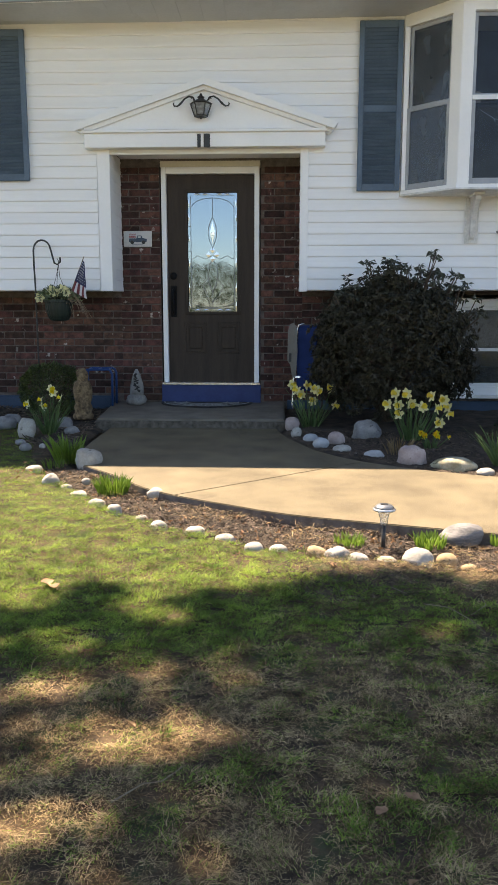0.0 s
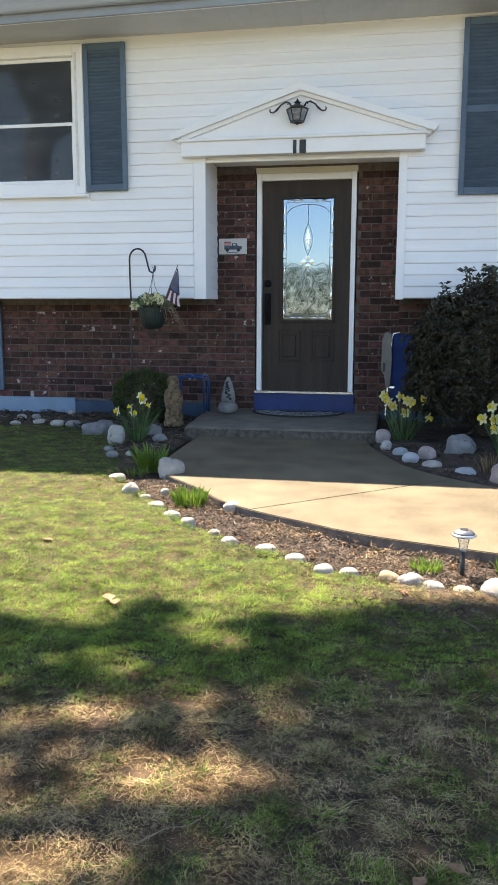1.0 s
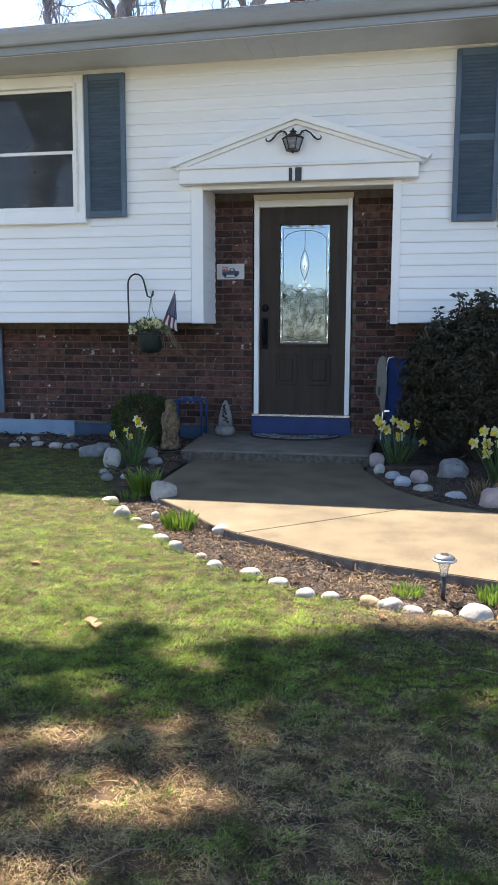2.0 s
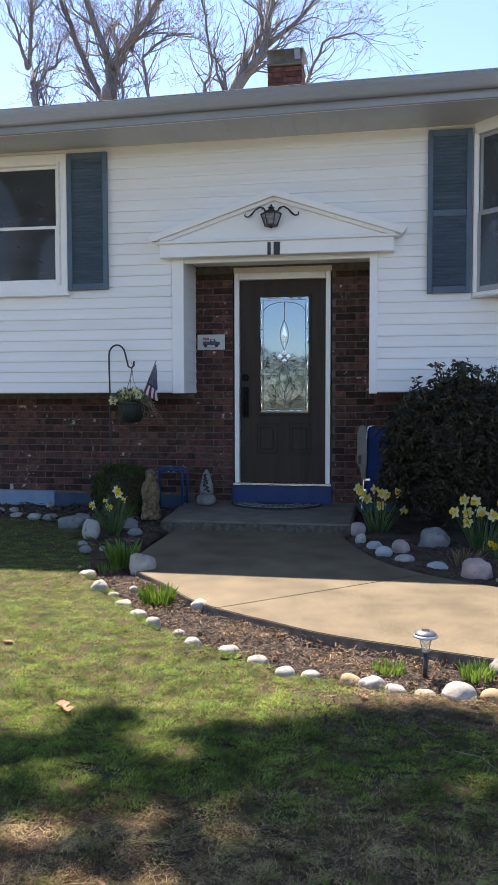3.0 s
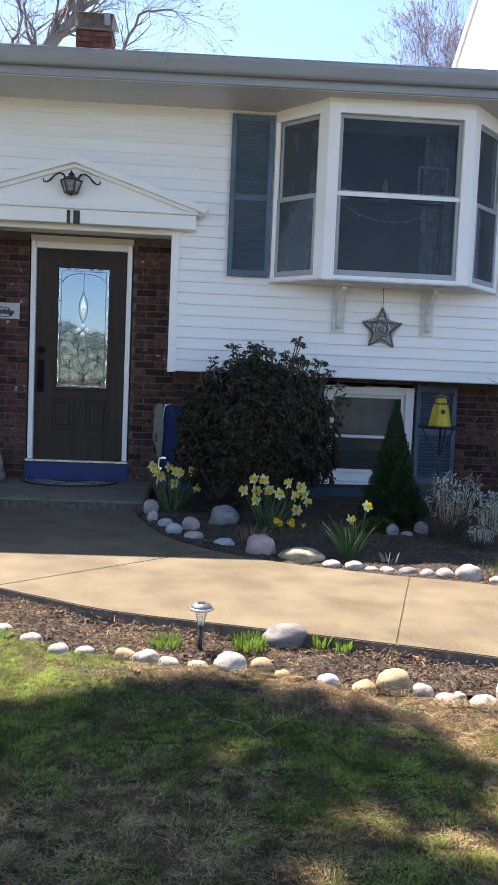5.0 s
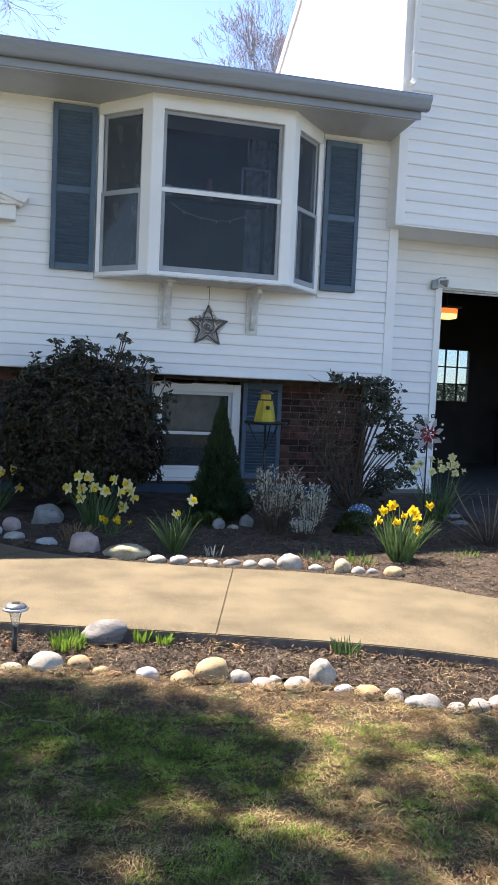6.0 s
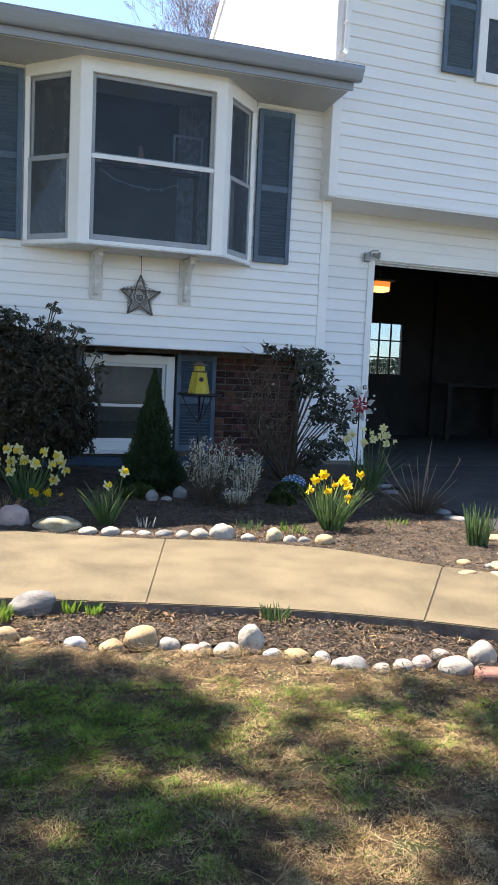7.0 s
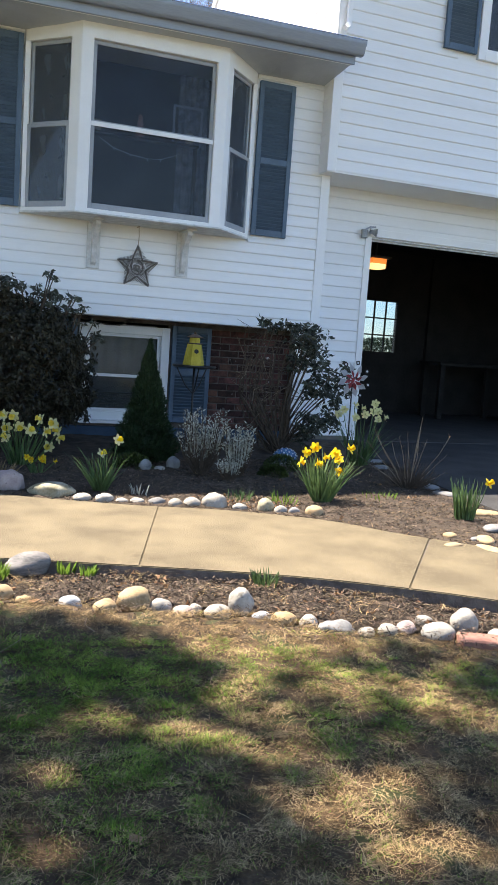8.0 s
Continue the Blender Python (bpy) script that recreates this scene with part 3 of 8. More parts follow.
def build_eave():
    roof = thing("roof_main", (0, 0, 0), "low shingled roof with a grey aluminium gutter", "roof", kind="structure")
    roof.matrix_basis = EAVE_TILT
    x0, x1 = -7.4, 3.36
    bm = bmesh.new()
    prism_pts = [(7.24, 4.355), (7.24, 4.395), (11.3, 5.80), (15.4, 4.395), (15.4, 4.355), (11.3, 5.74)]
    a = [bm.verts.new((x0, y, z)) for y, z in prism_pts]
    b = [bm.verts.new((x1, y, z)) for y, z in prism_pts]
    for i in range(6):
        bm.faces.new((a[i], b[i], b[(i + 1) % 6], a[(i + 1) % 6]))
    bm.faces.new(a[::-1])
    bm.faces.new(b)
    part("roof_deck", bm, M_SHINGLE, roof)
    part("fascia", bx(x0, x1 + 0.04, 7.275, 7.30, SOFFIT_Z - 0.018, 4.354, bev=0.002), M_GUTTER, roof)
    gut = bmesh.new()
    prof = [(7.272, 4.44), (7.272, 4.275), (7.215, 4.27), (7.195, 4.30), (7.19, 4.34), (7.165, 4.385), (7.160, 4.435), (7.168, 4.445), (7.175, 4.436), (7.18, 4.39), (7.203, 4.345), (7.206, 4.31), (7.222, 4.285), (7.262, 4.288), (7.262, 4.44)]
    prof = [(y, 4.27 + (z - 4.27) * 0.68) for y, z in prof]
    a = [gut.verts.new((x0, y, z)) for y, z in prof]
    b = [gut.verts.new((x1 + 0.09, y, z)) for y, z in prof]
    for i in range(len(prof) - 1):
        gut.faces.new((a[i], b[i], b[i + 1], a[i + 1]))
    gut.faces.new(a[:8] + [a[-1]])
    cap = [gut.verts.new((x1 + 0.091, y, z)) for y, z in prof[:8]]
    gut.faces.new(cap)
    part("gutter", gut, M_GUTTER, roof, "grey aluminium gutter with a bright metal lip", True)
    # The lip is a separate bar of brighter metal.
    part("gutter_lip", tube(bmesh.new(), [(x0, 7.164, 4.388), (x1 + 0.09, 7.164, 4.388)], 0.006, 5), M_CHROME, roof)
    part("gutter_strap", bx(-0.42, -0.405, 7.150, 7.160, 4.325, 4.375, bev=0.001), M_GUTTER, roof)
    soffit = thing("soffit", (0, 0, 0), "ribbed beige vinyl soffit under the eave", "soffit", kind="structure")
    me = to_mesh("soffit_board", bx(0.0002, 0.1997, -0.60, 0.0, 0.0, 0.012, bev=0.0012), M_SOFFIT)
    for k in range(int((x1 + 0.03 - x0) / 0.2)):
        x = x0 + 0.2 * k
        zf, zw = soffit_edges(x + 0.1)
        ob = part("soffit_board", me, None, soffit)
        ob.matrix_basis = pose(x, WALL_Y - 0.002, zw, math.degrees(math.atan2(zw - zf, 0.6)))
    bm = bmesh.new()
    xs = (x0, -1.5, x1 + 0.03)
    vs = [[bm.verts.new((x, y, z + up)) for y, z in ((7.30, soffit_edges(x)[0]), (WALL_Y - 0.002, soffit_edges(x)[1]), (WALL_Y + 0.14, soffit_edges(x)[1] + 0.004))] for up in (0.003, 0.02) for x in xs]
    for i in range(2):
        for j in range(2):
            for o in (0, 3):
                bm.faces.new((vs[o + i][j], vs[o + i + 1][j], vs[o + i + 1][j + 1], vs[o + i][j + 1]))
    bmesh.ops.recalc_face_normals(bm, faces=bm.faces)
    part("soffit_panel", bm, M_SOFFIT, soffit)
    part("soffit_channel", bx(x0, x1 + 0.03, 7.302, 7.335, SOFFIT_Z - 0.012, SOFFIT_Z + 0.0, bev=0.002), M_TRIM, roof)
    part("eave_end_board", bx(x1 + 0.005, x1 + 0.03, 7.30, 7.70, SOFFIT_Z + 0.001, 4.386), M_GUTTER, roof)


build_eave()

# closing walls, floors and ceilings of the house
shell = panel_wall("wall_back", [(-7.0, 3.5, 14.4, 14.6, 0.3, 4.4)], M_SIDING, "plain rear wall of the house")
part("wall_core", bx(-7.0, -6.85, WALL_Y + 0.17, 14.4, 0.3, 5.0), M_SIDING, shell)
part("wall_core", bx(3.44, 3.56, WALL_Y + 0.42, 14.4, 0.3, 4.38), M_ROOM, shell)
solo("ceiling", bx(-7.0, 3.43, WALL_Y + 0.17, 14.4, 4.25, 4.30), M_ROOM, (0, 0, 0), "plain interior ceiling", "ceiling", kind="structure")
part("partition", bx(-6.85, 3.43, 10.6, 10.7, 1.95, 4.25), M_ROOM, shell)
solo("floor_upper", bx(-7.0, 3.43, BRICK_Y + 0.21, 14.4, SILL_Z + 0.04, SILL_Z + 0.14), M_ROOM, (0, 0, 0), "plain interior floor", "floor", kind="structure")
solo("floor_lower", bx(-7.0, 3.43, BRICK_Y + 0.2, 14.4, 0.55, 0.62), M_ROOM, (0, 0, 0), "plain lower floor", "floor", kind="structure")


# ---- brick walls ----
BRICKS = []
for k in range(5):
    bmb = bmesh.new()
    box(bmb, 0, 0.194, 0, 0.05, 0, 0.0585, bev=0.004)
    for v in bmb.verts:
        v.co += Vector((0.002 * noise.noise(v.co * 30 + Vector((k, 0, 0))), 0.003 * noise.noise(v.co * 25 + Vector((0, k, 5))), 0.002 * noise.noise(v.co * 28 + Vector((9, 0, k)))))
    BRICKS.append(to_mesh("brick", bmb, M_BRICK))
HALF = []
bmb = bmesh.new()
box(bmb, 0, 0.092, 0, 0.05, 0, 0.0585, bev=0.004)
HALF.append(to_mesh("brick", bmb, M_BRICK))
WHITES = []
for src in (BRICKS[0], BRICKS[2]):
    c = src.copy()
    c.materials.clear()
    c.materials.append(M_BRICKWHITE)
    WHITES.append(c)
brick_rng = random.Random(5)


def bricks(wall, x0, x1, z0, z1, y, holes=(), white=0.03):
    """Running bond on a wall that faces -y."""
    r = 0
    while z0 + (r + 1) * 0.0695 <= z1 + 0.012:
        z = z0 + r * 0.0695
        x = x0 - (0.102 if r % 2 else 0.0)
        while x < x1 - 0.03:
            a, b = max(x, x0), min(x + 0.194, x1)
            clash = False
            for h in holes:
                if h[2] < z + 0.05 and h[3] > z + 0.01 and a < h[1] - 0.001 and b > h[0] + 0.001:
                    if a < h[0] - 0.03:
                        b = h[0]
                    elif b > h[1] + 0.03:
                        a = h[1]
                    else:
                        clash = True
            if not clash and b - a > 0.03:
                me = HALF[0] if b - a < 0.12 else (brick_rng.choice(WHITES) if brick_rng.random() < white else brick_rng.choice(BRICKS))
                ob = new("brick", me)
                ob.parent = wall
                ob.matrix_basis = pose(a, y - 0.004 * brick_rng.random() - 0.006, z, 0, 0, 0) @ Matrix.Diagonal(((b - a) / (0.092 if me is HALF[0] else 0.194), 1, 1, 1))
            x += 0.2045
        r += 1


DOOR_HOLE = (-1.71, -0.715, 0.5, 3.12)
LOWWIN = (1.21, 2.10, 0.85, 1.845)
wall_brick_left = panel_wall("wall_brick_left", [(-7.0, -2.11, BRICK_Y, BRICK_Y + 0.2, 0.4, SILL_Z + 0.02)], M_MORTAR, "dark red brick lower wall with flecks of old whitewash")
wall_brick_entry = panel_wall("wall_brick_entry", holes_core(-2.11, -0.30, 0.4, 3.16, BRICK_Y, BRICK_Y + 0.2, [DOOR_HOLE]), M_MORTAR, "dark red brick wall round the front door")
wall_brick_right = panel_wall("wall_brick_right", holes_core(-0.30, 3.47, 0.4, SILL_Z + 0.02, BRICK_Y, BRICK_Y + 0.2, [LOWWIN]), M_MORTAR, "dark red brick lower wall under the bay window")
part("footing_band", bx(-7.0, -3.62, BRICK_Y - 0.05, BRICK_Y + 0.01, 0.6, 0.862, bev=0.004), M_FOUND, wall_brick_left, "pale blue painted footing")
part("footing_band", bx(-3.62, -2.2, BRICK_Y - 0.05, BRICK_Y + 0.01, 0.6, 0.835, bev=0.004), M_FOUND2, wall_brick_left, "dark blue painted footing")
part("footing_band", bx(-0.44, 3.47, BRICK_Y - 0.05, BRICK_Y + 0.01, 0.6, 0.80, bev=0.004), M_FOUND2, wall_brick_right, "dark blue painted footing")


# ---- front door ----
M_BLACKMATT = surf("matt_black_iron", (0.004, 0.004, 0.0045), (0.009, 0.009, 0.01), 20, 0.7, 0.1, 90, spec=0.2)
M_WEATHERSTRIP = surf("cream_head_board", (0.62, 0.58, 0.48), (0.72, 0.68, 0.58), 3, 0.5, 0.04, 50)


def build_door():
    door = thing("door_1", (-1.21, 8.46, 0.98), "closed dark brown front door with a tall leaded glass light", "door", kind="structure")
    w = 0.43                      # half the slab's width
    g0, g1, gz0, gz1 = -0.235, 0.265, 0.70, 1.865      # the light's opening
    slab_ = bmesh.new()
    for b in holes_core(-w, w, 0.0, 2.025, -0.022, 0.022, [(g0, g1, gz0, gz1)]):
        box(slab_, *b)
    part("door_slab", slab_, M_DOOR, door)
    # light frame, glass, leading
    lf = bmesh.new()
    for b in holes_core(g0 - 0.025, g1 + 0.025, gz0 - 0.025, gz1 + 0.025, -0.034, -0.022, [(g0 + 0.004, g1 - 0.004, gz0 + 0.004, gz1 - 0.004)]):
        box(lf, *b, bev=0.003)
    part("glass_frame", lf, M_DOOR, door)
    pane = part("glass_pane", bx(g0, g1, -0.005, 0.003, gz0, gz1), M_DOORGLASS, door, "leaded glass mirroring the sky")
    cx = (g0 + g1) / 2
    lead = bmesh.new()
    yy = -0.009
    r = 0.003

    def bar(pts):
        tube(lead, [(x, yy, z) for x, z in pts], r, 5)
    bw = 0.035
    bar([(g0 + bw, gz0 + bw), (g1 - bw, gz0 + bw), (g1 - bw, gz1 - 0.09), (g1 - bw, gz1 - bw), (g0 + bw, gz1 - bw), (g0 + bw, gz0 + bw)])
    bar([(g0 + bw, gz1 - 0.14)] + [(cx + 0.2 * math.sin(a), gz1 - 0.14 + 0.085 * math.cos(a)) for a in np.linspace(-1.45, 1.45, 11)] + [(g1 - bw, gz1 - 0.14)])
    bar([(g0 + bw, gz0 + 0.09)] + [(cx + 0.2 * math.sin(a), gz0 + 0.09 - 0.045 * math.cos(a)) for a in np.linspace(-1.45, 1.45, 9)] + [(g1 - bw, gz0 + 0.09)])
    for z0, z1, k in ((1.33, 1.63, 0.042), (0.90, 1.22, 0.05)):
        for s in (-1, 1):
            bar([(cx + s * k * math.sin(math.pi * t), z0 + (z1 - z0) * t) for t in np.linspace(0, 1, 9)])
    bar([(cx, gz1 - 0.055), (cx, 1.63)])
    bar([(cx, 1.33), (cx, 1.31)])
    bar([(cx, 0.90), (cx, gz0 + 0.045)])
    for s in (-1, 1):
        bar([(cx, 1.26), (cx + s * 0.07, 1.22), (cx + s * 0.15, 1.255), (cx + s * 0.20, 1.22), (cx + s * (0.25 - bw), 1.235)])
        bar([(cx + s * 0.02, 1.19), (cx + s * 0.09, 1.13), (cx + s * 0.16, 1.17), (cx + s * (0.25 - bw), 1.14)])
        bar([(cx + s * 0.03, 1.04), (cx + s * 0.10, 0.96), (cx + s * 0.06, 0.86), (cx, 0.80)])
        for z in (0.82, 1.06, 1.30, 1.54):
            bar([(cx + s * 0.25, z), (cx + s * (0.25 - bw), z)])
    part("leading", lead, M_LEAD, door, "thin dark lead lines in curling loops")
    bv = bmesh.new()

    def gem(x, z, a, b):
        vs = [bv.verts.new(p) for p in ((x - a, yy, z), (x, yy, z - b), (x + a, yy, z), (x, yy, z + b), (x, yy - 0.002, z))]
        for i in range(4):
            bv.faces.new((vs[i], vs[(i + 1) % 4], vs[4]))
    gem(cx, 1.48, 0.026, 0.11)
    for dx, dz in ((0, 0.042), (0, -0.042), (0.042, 0), (-0.042, 0)):
        gem(cx + dx, 1.265 + dz, 0.026, 0.03)
    for s in (-1, 1):
        for z in (0.76, 0.94, 1.18, 1.42, 1.62, 1.76):
            gem(cx + s * 0.236, z, 0.010, 0.05)
    for x in (-0.15, -0.07, 0.07, 0.15):
        gem(cx + x, gz0 + 0.018, 0.035, 0.011)
        gem(cx + x, gz1 - 0.018, 0.035, 0.011)
    part("bevelled_piece", bv, M_BEVEL, door, "bright bevelled glass jewels")
    # raised lower panels
    for a, b in ((-0.275, -0.045), (0.055, 0.29)):
        pn = bmesh.new()
        for q in holes_core(a, b, 0.285, 0.60, -0.030, -0.020, [(a + 0.022, b - 0.022, 0.307, 0.578)]):
            box(pn, *q, bev=0.004)
        box(pn, a + 0.045, b - 0.045, -0.031, -0.018, 0.33, 0.555, bev=0.009)
        part("door_panel", pn, M_DOOR, door)
    # frame
    fr = bmesh.new()
    box(fr, -w - 0.052, -w - 0.004, -0.075, 0.05, -0.005, 2.095, bev=0.004)
    box(fr, w + 0.004, w + 0.052, -0.075, 0.05, -0.005, 2.095, bev=0.004)
    box(fr, -w - 0.004, w + 0.004, -0.072, 0.05, 2.03, 2.095, bev=0.004)
    part("door_frame", fr, M_TRIM, door, "white painted door frame")
    part("head_board", bx(-w - 0.06, w + 0.06, -0.066, 0.03, 2.097, 2.15), M_WEATHERSTRIP, door, "cream head board")
    part("threshold", bx(-w - 0.07, w + 0.065, -0.11, 0.04, -0.028, -0.002, bev=0.004), M_CHROME, door, "pale metal threshold")
    part("kick_board", bx(-w - 0.075, w + 0.07, -0.085, 0.02, -0.21, -0.03, bev=0.003), M_BLUE, door, "navy blue board below the threshold")
    # handle set
    hs = part("handle_set", bx(-0.408, -0.346, -0.034, -0.022, 0.65, 0.96, bev=0.006), M_BLACKMATT, door, "long black handle set")
    part("grip", tube(bmesh.new(), [(-0.377, -0.03, 0.925), (-0.377, -0.075, 0.91), (-0.377, -0.082, 0.82), (-0.377, -0.07, 0.70), (-0.377, -0.03, 0.685)], [0.013, 0.013, 0.016, 0.013, 0.013], 8), M_BLACKMATT, hs, smooth=True)
    bm = bmesh.new()
    lathe(bm, [(0.036, 0), (0.038, 0.006), (0.03, 0.018), (0.014, 0.024)], 14)
    bmesh.ops.transform(bm, matrix=pose(-0.377, -0.022, 1.055, 90), verts=bm.verts)
    part("deadbolt", bm, M_BLACKMATT, door, smooth=True)


build_door()


# ---- windows and shutters ----
def shutter(name_at, w, h, label, group, rails=(0.5,)):
    """A louvred shutter from its lower left corner; faces -y."""
    sh = thing("shutter", name_at, label, "shutter", group)
    s = 0.045
    part("stile", bx(0, s, -0.035, 0, 0, h, bev=0.003), M_SHUTTER, sh)
    part("stile", bx(w - s, w, -0.035, 0, 0, h, bev=0.003), M_SHUTTER, sh)
    zs = [0.0, *[r * h for r in rails], h - 0.06]
    for z in zs:
        part("rail", bx(s, w - s, -0.034, -0.002, z, z + 0.06, bev=0.003), M_SHUTTER, sh)
    part("backing", bx(s, w - s, -0.008, -0.001, 0.05, h - 0.05), M_SHUTTER, sh)
    bm = bmesh.new()
    box(bm, s + 0.001, w - s - 0.001, -0.004, 0.004, -0.017, 0.017, m=pose(0, 0, 0, 42))
    me = to_mesh("louvre", bm, M_SHUTTER)
    for a, b in zip(zs, zs[1:]):
        k = int((b - a - 0.06) / 0.031)
        for i in range(k):
            o = part("louvre", me, None, sh)
            o.matrix_basis = pose(0, -0.018, a + 0.06 + (i + 0.5) * (b - a - 0.06) / k)
    return sh


SHG = "slate blue shutters beside the windows"
shutter((-3.225, WALL_Y - 0.018, 2.875), 0.40, 1.30, "slate blue louvred shutter beside a white window", SHG, ())
shutter((0.17, WALL_Y - 0.018, 2.765), 0.38, 1.435, "slate blue louvred shutter beside the bay window", SHG, (0.47,))
shutter((2.715, WALL_Y - 0.018, 2.765), 0.365, 1.43, "slate blue louvred shutter beside the bay window", SHG, (0.47,))


def sash_window(win, x0, x1, z0, z1, y, frame_w, pane_m, sash_m=M_TRIM, depth=0.06, mid=0.48):
    """A double-hung window in local axes, facing -y: casing, two sashes, two panes."""
    fr = bmesh.new()
    for b in holes_core(x0, x1, z0, z1, y - 0.03, y + depth, [(x0 + frame_w, x1 - frame_w, z0 + frame_w, z1 - frame_w)]):
        box(fr, *b, bev=0.004)
    part("window_frame", fr, M_TRIM, win, "white window casing")
    a, b, c, d = x0 + frame_w, x1 - frame_w, z0 + frame_w, z1 - frame_w
    zm = c + mid * (d - c)
    for nm, q0, q1, yy in (("lower_sash", c, zm + 0.02, y - 0.012), ("upper_sash", zm - 0.015, d, y + 0.014)):
        sb = bmesh.new()
        sw = 0.032
        for q in holes_core(a + 0.002, b - 0.002, q0 + 0.002, q1 - 0.002, yy, yy + 0.022, [(a + sw, b - sw, q0 + sw, q1 - sw)]):
            box(sb, *q, bev=0.003)
        sash = part(nm, sb, sash_m, win)
        part("pane", bx(a + sw - 0.006, b - sw + 0.006, yy + 0.009, yy + 0.013, q0 + sw - 0.006, q1 - sw + 0.006), pane_m, sash)


win1 = thing("window_1", (0, 0, 0), "white double-hung window with dark panes", "window", kind="structure")
sash_window(win1, -4.34, -3.235, 2.855, 4.185, WALL_Y - 0.01, 0.10, M_PANE, mid=0.47)
part("window_sill", bx(-4.36, -3.215, WALL_Y - 0.075, WALL_Y - 0.02, 2.825, 2.853, bev=0.004), M_TRIM, win1)
part("inner_stop", bx(-3.318, -3.298, WALL_Y - 0.045, WALL_Y - 0.041, 2.93, 4.11), M_GREYTRIM, win1)


def build_bay():
    bay = thing("window_2", (0, 0, 0), "white angled bay window with dark panes", "bay window", kind="structure")
    xl, xr, fl, fr_, yf = 0.565, 2.69, 0.985, 2.27, 7.47
    z0, z1 = 2.735, SOFFIT_Z - 0.004
    # seat board and head
    out = [(xl - 0.01, WALL_Y - 0.02), (fl - 0.015, yf - 0.03), (fr_ + 0.015, yf - 0.03), (xr + 0.01, WALL_Y - 0.02), (xr, WALL_Y + 0.1), (xl, WALL_Y + 0.1)]
    bm = slab(bmesh.new(), out, z0 - 0.018, z0)
    bmesh.ops.bevel(bm, geom=list(bm.edges), offset=0.004, segments=1, affect="EDGES")
    part("seat_board", bm, M_GREYTRIM, bay, "mottled grey-white underside board")
    out2 = [(xl, WALL_Y - 0.02), (fl, yf), (fr_, yf), (xr, WALL_Y - 0.02), (xr, WALL_Y + 0.1), (xl, WALL_Y + 0.1)]
    part("head_board", slab(bmesh.new(), out2, z1 - 0.075, z1 + 0.06), M_TRIM, bay)
    part("ledge_moulding", slab(bmesh.new(), [(xl - 0.004, WALL_Y - 0.022), (fl - 0.006, yf - 0.012), (fr_ + 0.006, yf - 0.012), (xr + 0.004, WALL_Y - 0.022), (xr, WALL_Y), (xl, WALL_Y)], z0 + 0.001, z0 + 0.03), M_TRIM, bay)
    # posts at the two bends
    for x, s in ((fl, 1), (fr_, -1)):
        post = slab(bmesh.new(), [(x, yf - 0.002), (x + s * 0.10, yf - 0.002), (x + s * 0.10, yf + 0.07), (x - s * 0.045, yf + 0.115), (x - s * 0.075, yf + 0.075)], z0 + 0.03, z1 - 0.074)
        bmesh.ops.bevel(post, geom=[e for e in post.edges if abs(e.verts[0].co.z - e.verts[1].co.z) > 0.5], offset=0.005, segments=1, affect="EDGES")
        part("corner_post", post, M_TRIM, bay)
    for x, s in ((xl, 1), (xr, -1)):
        part("wall_post", bx(*sorted((x, x + s * 0.045)), WALL_Y - 0.045, WALL_Y + 0.1, z0 + 0.03, z1 - 0.074, bev=0.003), M_TRIM, bay)
    # centre sashes
    a, b, c, d = fl + 0.10, fr_ - 0.10, z0 + 0.031, z1 - 0.076

    def lights(nm, local, a, b, c, d, zm, sash_m):
        for tag_, q0, q1, yy in (("lower_sash", c, zm + 0.012, -0.02), ("upper_sash", zm - 0.022, d, 0.006)):
            sb = bmesh.new()
            sw = 0.034
            for q in holes_core(a + 0.002, b - 0.002, q0 + 0.002, q1 - 0.002, yy, yy + 0.024, [(a + sw, b - sw, q0 + sw * 1.5, q1 - sw)]):
                box(sb, *q, bev=0.003)
            bmesh.ops.transform(sb, matrix=local, verts=sb.verts)
            s_ = part(tag_, sb, sash_m, bay, nm)
            pb = bx(a + sw - 0.006, b - sw + 0.006, yy + 0.010, yy + 0.014, q0 + sw - 0.006, q1 - sw + 0.006)
            bmesh.ops.transform(pb, matrix=local, verts=pb.verts)
            part("pane", pb, M_SIDEPANE if "side" in nm else M_BAYPANE, s_)
    zm = 3.475
    lights("grey centre sash", pose(0, yf + 0.035, 0), a, b, c, d, zm, M_SASH)
    part("meeting_rail", bx(a + 0.003, b - 0.003, yf + 0.006, yf + 0.014, zm - 0.028, zm + 0.010, bev=0.002), M_TRIM, bay, "white meeting rail")
    # side sashes, in planes turned toward the wall
    for (px, py), (qx, qy) in (((xl + 0.047, WALL_Y - 0.03), (fl - 0.055, yf + 0.085)), ((fr_ + 0.055, yf + 0.085), (xr - 0.047, WALL_Y - 0.03))):
        L = math.hypot(qx - px, qy - py)
        m = pose(px, py, 0, 0, 0, math.degrees(math.atan2(qy - py, qx - px)))
        lights("grey side sash", m, 0.0, L, c, d, zm - 0.02, M_SASH)
    return bay


build_bay()


